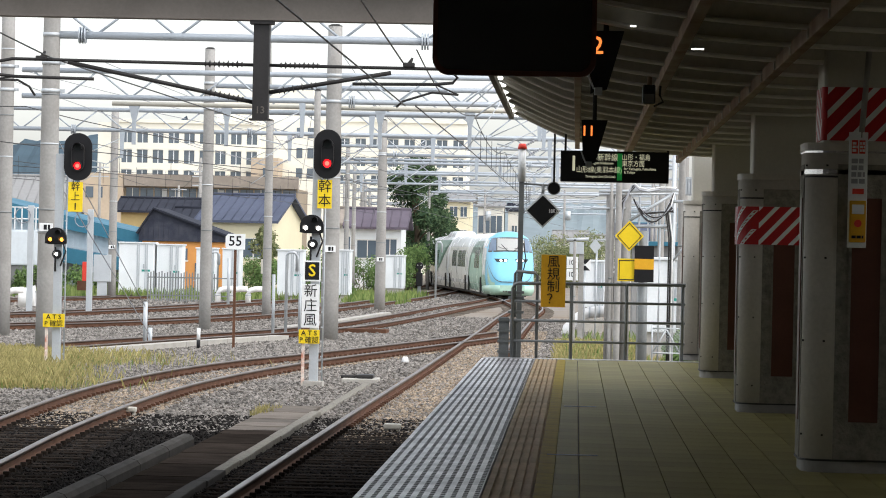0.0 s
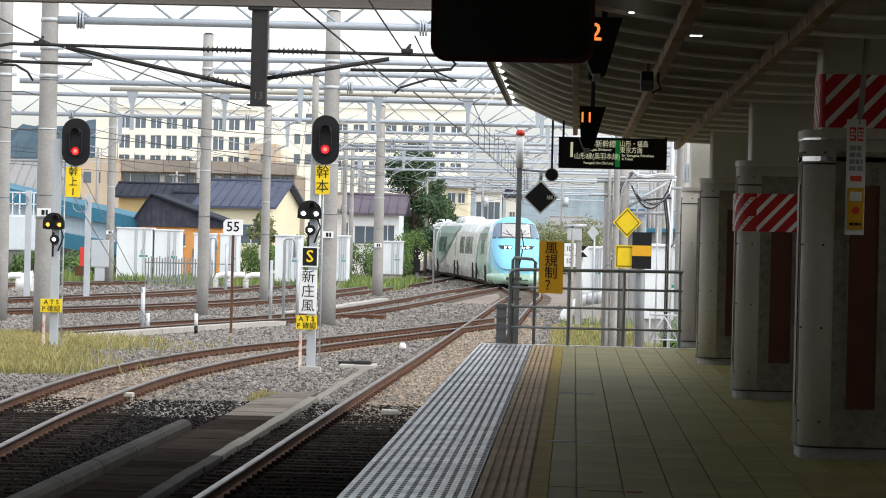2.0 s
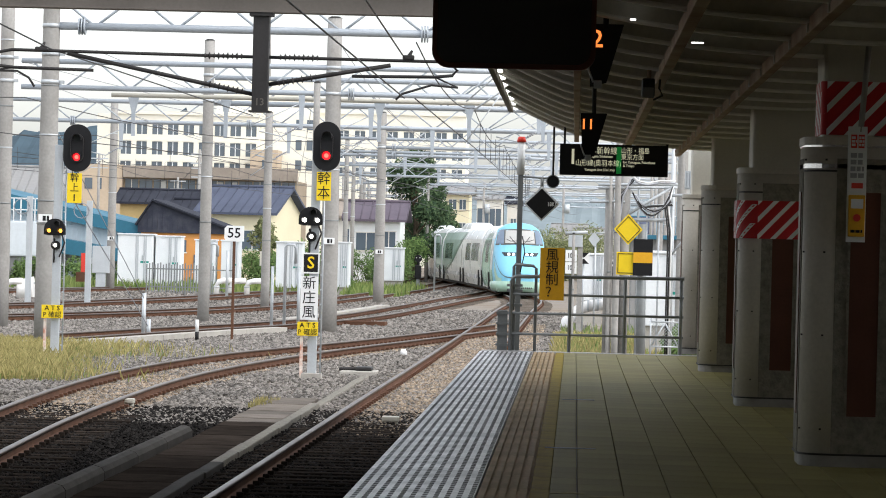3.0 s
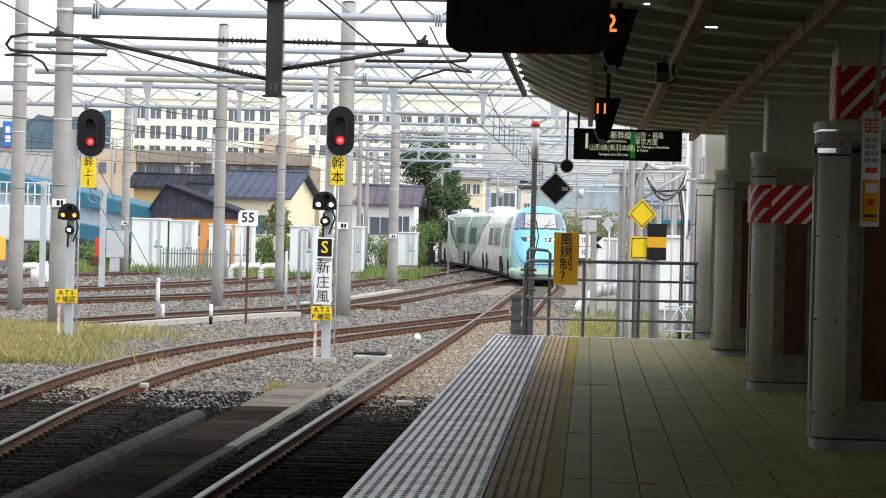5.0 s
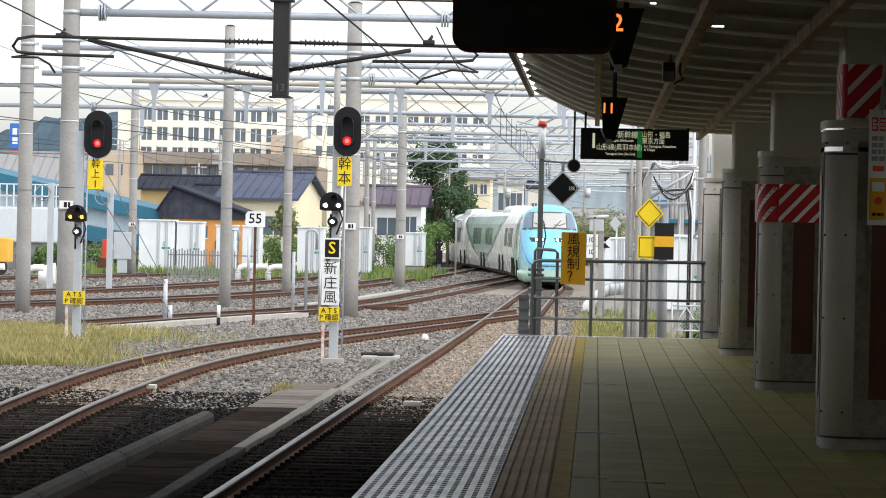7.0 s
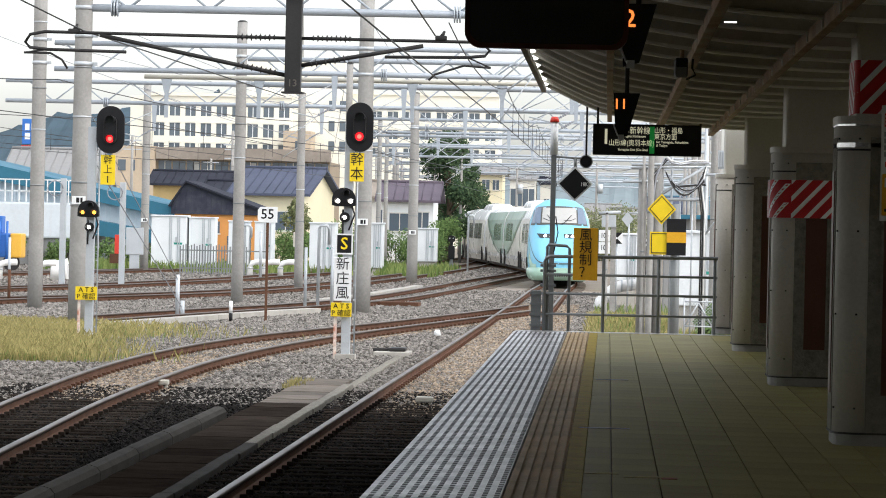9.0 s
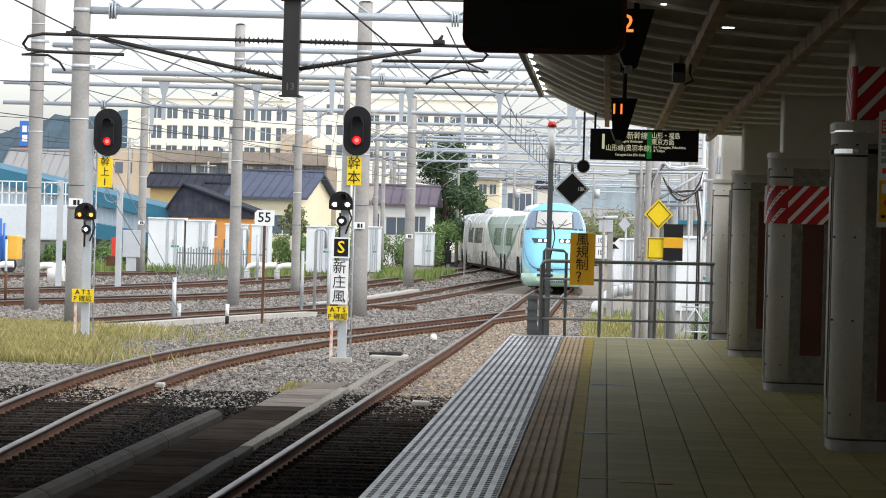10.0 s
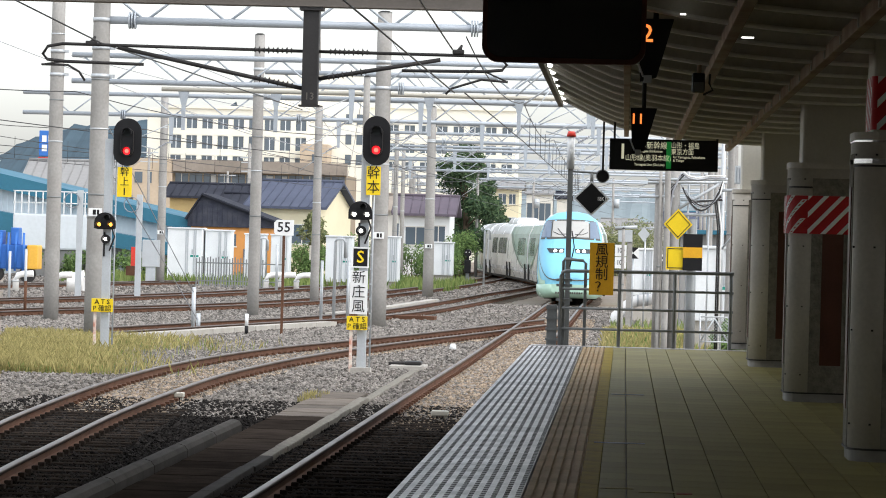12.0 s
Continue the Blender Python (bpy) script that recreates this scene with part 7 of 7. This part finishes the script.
    tube(bm, [(0.0, 0.12, 0), (0.0, 0.12, 2.6)], 0.06, 8)
    part("post", bm, "pole", h)


# ---- the train ----
LENGTHS = [22.8, 20.5, 20.5, 20.5, 20.5, 22.8]
GAP = 0.5


def section(hw, top, bottom=0.18, tuck=0.22, seg=6):
    """Half-round train section: (x, z) from the lower left round the roof to the lower right."""
    half = [(hw - tuck, bottom), (hw - 0.05, bottom + 0.5), (hw, 1.15), (hw - 0.02, top * 0.6), (hw - 0.12, top * 0.78), (hw - 0.36, top * 0.91), (hw - 0.75, top * 0.975), (hw * 0.22, top)]
    return [(-x, z) for x, z in half] + [(x, z) for x, z in reversed(half)]


def side_x(z, hw=1.47, top=3.65):
    """Half-width of the body at height z."""
    pts = [(0.18, hw - 0.22), (0.68, hw - 0.05), (1.15, hw), (top * 0.6, hw - 0.02), (top * 0.78, hw - 0.12), (top * 0.91, hw - 0.36)]
    for (a, b), (c, d) in zip(pts, pts[1:]):
        if z <= c:
            return b + (d - b) * (z - a) / (c - a)
    return pts[-1][1]


def side_sheet(bm, side, outline, off=0.008, nz=8):
    """A decal of some thickness laid on a car's side. outline: z -> (y0, y1)."""
    z0, z1, f = outline
    rows = []
    for k in range(nz + 1):
        z = z0 + (z1 - z0) * k / nz
        a, b = f(k / nz)
        x = side_x(z) + off
        rows.append(((side * x, a, z), (side * x, b, z)))
    for p, q in zip(rows, rows[1:]):
        bm.faces.new([bm.verts.new(c) for c in (p[0], p[1], q[1], q[0])])
    return bm


def build_car(i):
    L = LENGTHS[i]
    end = i in (0, 5)
    c = thing("train_car", ("leading train car with a sky-blue nose and green skirt", "white and silver train car with dark windows", "silver train car with half a green leaf panel", "silver train car with half a green leaf panel", "white and silver train car with dark windows", "last train car with a green arched panel")[i], "train", (0, 0, 0), "train cars")
    y0 = 5.2 if i == 0 else 0.0
    y1 = L - GAP
    bm = B()
    ys = [y0 + (y1 - y0) * k / 10 for k in range(11)]
    loft(bm, [[(x, y, z) for x, z in section(1.47, 3.65)] for y in ys])
    bmesh.ops.recalc_face_normals(bm, faces=bm.faces[:])
    part("body", bm, "train_white", c, "glossy white upper body")
    bm = B()
    box(bm, -1.15, 1.15, y0 - 0.3, y1, 0.05, 0.6)
    part("underframe", bm, "dark_steel", c)
    bm = B()
    loft(bm, [[(x, y, z) for x, z in section(1.15, 3.3)] for y in (y1 - 0.1, y1 + GAP + 0.1)])
    if i < 5:
        part("gangway", bm, "dark_steel", c, "dark gangway bellows")
    for side in (-1, 1):
        bm = B()
        side_sheet(bm, side, (0.2, 2.85, lambda u: (y0 + 0.02, y1 - 0.02)), 0.006)
        part("lower_band", bm, "train_silver", c, "silver-beige side")
        if i in (2, 3):
            # one great green leaf spreads over two cars and meets in a point at their gap
            w = L - 1.2
            fn = (lambda u: (0.02, 0.3 + w * u ** 0.6)) if i == 3 else (lambda u: (y1 - 0.3 - w * u ** 0.6, y1 - 0.02))
            bm = B()
            side_sheet(bm, side, (0.8, 3.32, fn), 0.01, 16)
            part("leaf_panel", bm, "leaf_glass", c, "green half of a leaf-shaped panel")
            fe = (lambda u: (0.0 + w * u ** 0.6, min(y1 - 0.05, 2.0 + w * u ** 0.6))) if i == 3 else (lambda u: (max(0.05, y1 - 2.0 - w * u ** 0.6), y1 - w * u ** 0.6))
            bm = B()
            side_sheet(bm, side, (0.72, 3.32, fe), 0.014, 16)
            part("leaf_rim", bm, "train_deep", c, "dark green rim of the leaf")
            spots = ((L * 0.12, L * 0.5),) if i == 3 else ((L * 0.48, L * 0.86),)
        elif end:
            bm = B()
            side_sheet(bm, side, (0.3, 3.1, lambda u: (5.3 + 2.2 * u ** 3, 20.8 - 4.6 * u ** 3)), 0.012, 12)
            part("arch_panel", bm, "train_green", c, "pale green arched panel")
            bm = B()
            side_sheet(bm, side, (2.45, 3.18, lambda u: (6.6 + 1.6 * u ** 2, 18.4 - 3.0 * u ** 2)), 0.016, 6)
            part("arch_crown", bm, "train_deep", c, "dark crown of the arch")
            bm = B()
            side_sheet(bm, side, (0.3, 3.0, lambda u: (20.0 - 4.6 * u ** 3, 21.3 - 4.6 * u ** 3)), 0.018, 12)
            part("arch_rim", bm, "train_deep", c, "dark green rim of the arch")
            spots = ((9.0, 14.5),)
        else:
            spots = ((L * 0.12, L * 0.5), (L * 0.56, L * 0.8))
        for a, b in spots:
            n = 2
            for k in range(n):
                bm = B()
                p, q = a + (b - a) * k / n, a + (b - a) * (k + 0.92) / n
                side_sheet(bm, side, (1.6, 2.62, lambda u: (p, q)), 0.02, 3)
                part("window", bm, "side_glass" if i not in (2, 3) else "leaf_window", c, "dark side window")
        # dark pillars at the lower ends, thin seams
        for y in (y0 + 1.3, y1 - 2.0):
            bm = B()
            box(bm, side * 1.47 - 0.06, side * 1.47 + 0.06, y, y + 0.3, 0.2, 0.7, 0.03)
            box(bm, side * 1.49 - 0.05, side * 1.49 + 0.05, y + 0.05, y + 0.28, 0.68, 1.1, 0.03)
            part("end_guard", bm, "dark_steel", c, "dark guard at the car end")
        bm = B()
        for y in (L * 0.27, L * 0.73):
            side_sheet(bm, side, (0.25, 3.2, lambda u: (y, y + 0.05)), 0.015, 8)
        part("door_seam", bm, "seam", c)
    if i in (2, 4):
        bm = B()
        a, e = L * 0.08, L * 0.55
        rings = []
        for y, k in ((a, 0.0), (a + 0.7, 0.85), (a + 1.4, 1.0), (e - 1.4, 1.0), (e - 0.7, 0.85), (e, 0.0)):
            top = 3.5 + 0.44 * k
            rings.append([(-0.8, y, 3.3), (-0.76, y, 3.3 + (top - 3.3) * 0.6), (-0.62, y, top - 0.05), (-0.4, y, top), (0.4, y, top), (0.62, y, top - 0.05), (0.76, y, 3.3 + (top - 3.3) * 0.6), (0.8, y, 3.3)])
        loft(bm, rings)
        bmesh.ops.recalc_face_normals(bm, faces=bm.faces[:])
        part("roof_unit", bm, "train_white", c, "white rounded roof equipment cover")
    for y in (4.0, L - 4.0):
        bm = B()
        for x in (-0.72, 0.72):
            for d in (-1.1, 1.1):
                tube(bm, [(x - 0.06, y + d, 0.43), (x + 0.06, y + d, 0.43)], 0.43, 16)
        box(bm, -0.9, 0.9, y - 1.6, y + 1.6, 0.3, 0.55)
        part("bogie", bm, "dark_steel", c)
    if i == 0:
        build_nose(c)
    for q in c.children:
        q.data.transform(Matrix.Diagonal((1, 1, 1.05, 1)))
    return c


def nose_sections():
    # (y, half-width, top, bottom)
    return [(5.2, 1.47, 3.65, 0.24), (4.2, 1.465, 3.72, 0.24), (3.4, 1.45, 3.68, 0.24), (2.7, 1.43, 3.4, 0.24), (2.1, 1.4, 2.9, 0.25), (1.5, 1.36, 2.38, 0.26), (0.95, 1.28, 1.95, 0.2), (0.5, 1.12, 1.62, 0.24), (0.2, 0.92, 1.3, 0.32), (0.05, 0.7, 1.0, 0.42)]


def build_nose(c):
    rings = []
    for y, hw, top, bot in nose_sections():
        rings.append([(x, y, z) for x, z in nose_ring(hw, top, bot)])
    bm = B()
    loft(bm, rings)
    bmesh.ops.recalc_face_normals(bm, faces=bm.faces[:])
    nose = part("nose", bm, "train_blue", c, "sky-blue streamlined nose")
    # behind the cab the flanks go over to white and pale green
    for s in (-1, 1):
        for name, material, z0, z1, label in (("flank", "train_white", 1.25, 3.2, "white flank behind the cab"), ("lower_flank", "train_green", 0.4, 1.25, "pale green lower flank behind the cab")):
            bm = B()
            rows = []
            for k in range(9):
                z = z0 + (z1 - z0) * k / 8
                front = 2.9 - 0.9 * max(0.0, 1.25 - z) + 0.5 * max(0.0, z - 2.3)
                row = []
                for j in range(6):
                    y = front + (5.19 - front) * j / 5
                    row.append(bm.verts.new((s * (skin_x(y, z) + 0.014), y, z)))
                rows.append(row)
            for p, q in zip(rows, rows[1:]):
                for j in range(5):
                    f = bm.faces.new((p[j], p[j + 1], q[j + 1], q[j]))
                    f.smooth = True
            part(name, bm, material, c, label)
    # pale green skirt round the lower nose
    bm = B()
    rows = []
    for y, hw, top, bot in nose_sections():
        u = 1 - min(1, y / 5.2)
        zt = 0.62 + 0.1 * u
        w = hw + 0.015
        rows.append([(-(w - 0.1), y - 0.02, bot - 0.05), (-w, y - 0.02, zt * 0.6), (-w, y - 0.02, zt), (w, y - 0.02, zt), (w, y - 0.02, zt * 0.6), (w - 0.1, y - 0.02, bot - 0.05)])
    loft(bm, rows, closed=True)
    bmesh.ops.recalc_face_normals(bm, faces=bm.faces[:])
    part("skirt", bm, "train_green", c, "pale green skirt")
    nose_details(c)
    return nose


def skin_x(y, z):
    """Half-width of the nose's skin at (y, z)."""
    secs = nose_sections()
    for a, b in zip(secs, secs[1:]):
        if b[0] <= y <= a[0]:
            u = (y - b[0]) / (a[0] - b[0])
            hw, top, bot = (b[j] + (a[j] - b[j]) * u for j in (1, 2, 3))
            pts = sorted((q[1], q[0]) for q in nose_ring(hw, top, bot)[8:])
            for (za, xa), (zb, xb) in zip(pts, pts[1:]):
                if za <= z <= zb:
                    return xa + (xb - xa) * (z - za) / max(zb - za, 1e-6)
            return pts[-1][1] if z > pts[-1][0] else pts[0][1]
    return 1.47


def nose_y(x, z):
    """How far back the nose's skin lies at (x, z)."""
    secs = nose_sections()
    last = 0.0
    for k in range(260):
        y = 5.2 * k / 260
        for a, b in zip(secs, secs[1:]):
            if b[0] <= y <= a[0]:
                u = (y - b[0]) / (a[0] - b[0])
                hw, top, bot = (b[j] + (a[j] - b[j]) * u for j in (1, 2, 3))
                ring = nose_ring(hw, top, bot)[8:]
                pts = sorted((q[1], q[0]) for q in ring)
                if z <= top and z >= bot:
                    for (za, xa), (zb, xb) in zip(pts, pts[1:]):
                        if za <= z <= zb and abs(x) <= xa + (xb - xa) * (z - za) / max(zb - za, 1e-6):
                            return y
                break
        last = y
    return last


def skin_patch(f, nu=10, nv=6, off=0.03):
    """A thin piece that follows the nose; f gives (x, z) over the unit square."""
    bm = B()
    rows = []
    for j in range(nv + 1):
        row = []
        for i in range(nu + 1):
            x, z = f(i / nu, j / nv)
            row.append(bm.verts.new((x * 1.004, nose_y(x, z) - off, z + off * 0.3)))
        rows.append(row)
    for a, b in zip(rows, rows[1:]):
        for i in range(nu):
            q = bm.faces.new((a[i], a[i + 1], b[i + 1], b[i]))
            q.smooth = True
    return bm


def quad(x0, x1, x2, x3, z0, z1, bow=0.0):
    """Bottom from x0 to x1, top from x2 to x3."""
    return lambda u, v: ((x0 + (x1 - x0) * u) * (1 - v) + (x2 + (x3 - x2) * u) * v, z0 + (z1 - z0) * v - bow * (2 * u - 1) ** 2)


def nose_details(c):
    part("window_surround", skin_patch(quad(-1.3, 1.3, -1.12, 1.12, 2.58, 3.38, 0.06), 16, 6, 0.025), "seam", c, "dark line round the windscreen")
    # the pale reflection on this glass is put into its colour
    part("windscreen", skin_patch(quad(-0.8, 0.8, -0.76, 0.76, 2.64, 3.3), 10, 6, 0.045), "shade", c, "windscreen with a pale reflection in its colour")
    for s in (-1, 1):
        part("side_screen", skin_patch(quad(s * 0.86, s * 1.27, s * 0.82, s * 1.08, 2.6, 3.3), 6, 6, 0.045), "glass_blue", c, "blue-grey side screen")
        part("lamp_recess", skin_patch(quad(s * 0.26, s * 0.86, s * 0.22, s * 1.0, 1.99, 2.17), 8, 3, 0.03), "glass_dark", c, "dark headlight recess")
        for x in (0.36, 0.62):
            bm = B()
            y = nose_y(s * x, 2.08) - 0.07
            disc(bm, s * x, y - 0.02, y, 2.08, 0.07, 16)
            part("headlight", bm, "white_lamp", c, "lit white headlight")
        bm = B()
        pts = [(s * 0.12, 2.6), (s * 0.3, 2.72), (s * 0.55, 3.0)]
        tube(bm, [(x, nose_y(x, z) - 0.1, z) for x, z in pts], 0.014, 6)
        tube(bm, [(x, nose_y(x, z) - 0.1, z) for x, z in ((s * 0.2, 2.78), (s * 0.5, 2.76), (s * 0.74, 2.86))], 0.012, 6)
        part("wiper", bm, "dark_steel", c, "black windscreen wiper")
        part("skirt_line", skin_patch(lambda u, v: (s * (0.02 + 1.36 * u), 0.86 + 0.05 * v + 1.2 * u ** 6), 16, 1, 0.045), "seam", c, "dark line between blue nose and green skirt")
        part("cheek", skin_patch(lambda u, v: (s * (1.0 + 0.36 * u), 0.3 + 0.55 * v + 0.9 * v * u ** 4), 8, 5, 0.04), "train_green", c, "pale green cheek")
    bm = B()
    for k in range(12):
        x = -0.55 + 0.1 * k
        box(bm, x, x + 0.07, nose_y(x, 0.5) - 0.08, nose_y(x, 0.5) - 0.02, 0.34, 0.42)
    part("skirt_marks", bm, "seam", c, kind="stuff")


def nose_ring(hw, top, bot):
    half = [(hw - 0.2, bot), (hw - 0.04, bot + (top - bot) * 0.15), (hw, bot + (top - bot) * 0.3), (hw - 0.03, bot + (top - bot) * 0.55), (hw * 0.93, bot + (top - bot) * 0.74), (hw * 0.76, bot + (top - bot) * 0.9), (hw * 0.48, bot + (top - bot) * 0.975), (hw * 0.16, top)]
    return [(-x, z) for x, z in half] + [(x, z) for x, z in reversed(half)]


def path_table():
    pts, s, prev = [], 0.0, None
    y = 120.0
    while y < 420:
        p = Vector((curve_at(TRACK_1, y), y, RAIL))
        if prev is not None:
            s += (p - prev).length
        pts.append((s, p))
        prev = p
        y += 0.5
    return pts


def on_path(table, s):
    k = min(max(int(s / 0.5) - 2, 0), len(table) - 2)
    while k < len(table) - 2 and table[k + 1][0] < s:
        k += 1
    (a, p), (b, q) = table[k], table[k + 1]
    return p.lerp(q, (s - a) / (b - a))


FRONT = [(0, 203.0), (1.5, 195.0), (3.0, 187.0), (6.0, 171.7), (9.0, 158.0), (10.5, 153.0), (12.0, 149.5)]
CARS = []


def motions():
    table = path_table()
    start = 0.0
    for car, length in zip(CARS, LENGTHS):
        rows = []
        for k in range(13):
            s = curve_at(FRONT, float(k)) - 120.0 + start
            a, b = on_path(table, s + 3.5), on_path(table, s + length - 3.5)
            d = (b - a).normalized()
            p = a - d * 3.5
            rows.append((float(k), pose(p.x, p.y, p.z, 0, 0, -math.degrees(math.atan2(d.x, d.y)))))
        walk(car, rows)
        start += length


# ---- build ----
M["glass_blue"] = mat("blue_grey_screen", (0.17, 0.22, 0.29), 0.15, var=0.08, scale=1, fine=5, bump=0.0)
M["mirror_rim"] = mat("red_brown_rim", (0.11, 0.035, 0.022), 0.5, var=0.15, scale=3, fine=30, bump=0.02)
M["leaf_window"] = mat("green_tinted_window", (0.17, 0.25, 0.21), 0.15, var=0.1, scale=0.5, fine=5, bump=0.0)
M["side_glass"] = mat("grey_side_window", (0.27, 0.27, 0.26), 0.15, var=0.1, scale=0.5, fine=5, bump=0.0)
M["chrome"] = mat("stainless_band", (0.7, 0.7, 0.72), 0.2, 1.0, var=0.05, scale=3, fine=20, bump=0.0)
build_ground()
build_platform()
for cy in COLUMNS:
    build_column(cy, band=cy < 30, stripes=30 < cy < 40, upper_stripes=20 < cy < 30)
build_canopy()
build_shell()
build_tracks()
build_drop_post()
build_signals()
build_speed_sign()
build_catenary()
build_railing()
build_end_signs()
build_platform_sign()
build_hanging()
build_hospital()
build_town()
build_hills()
build_yard()
build_posts()
build_near_track()
build_beyond()
build_green()
build_ballast()
for n_car in range(6):
    CARS.append(build_car(n_car))
motions()
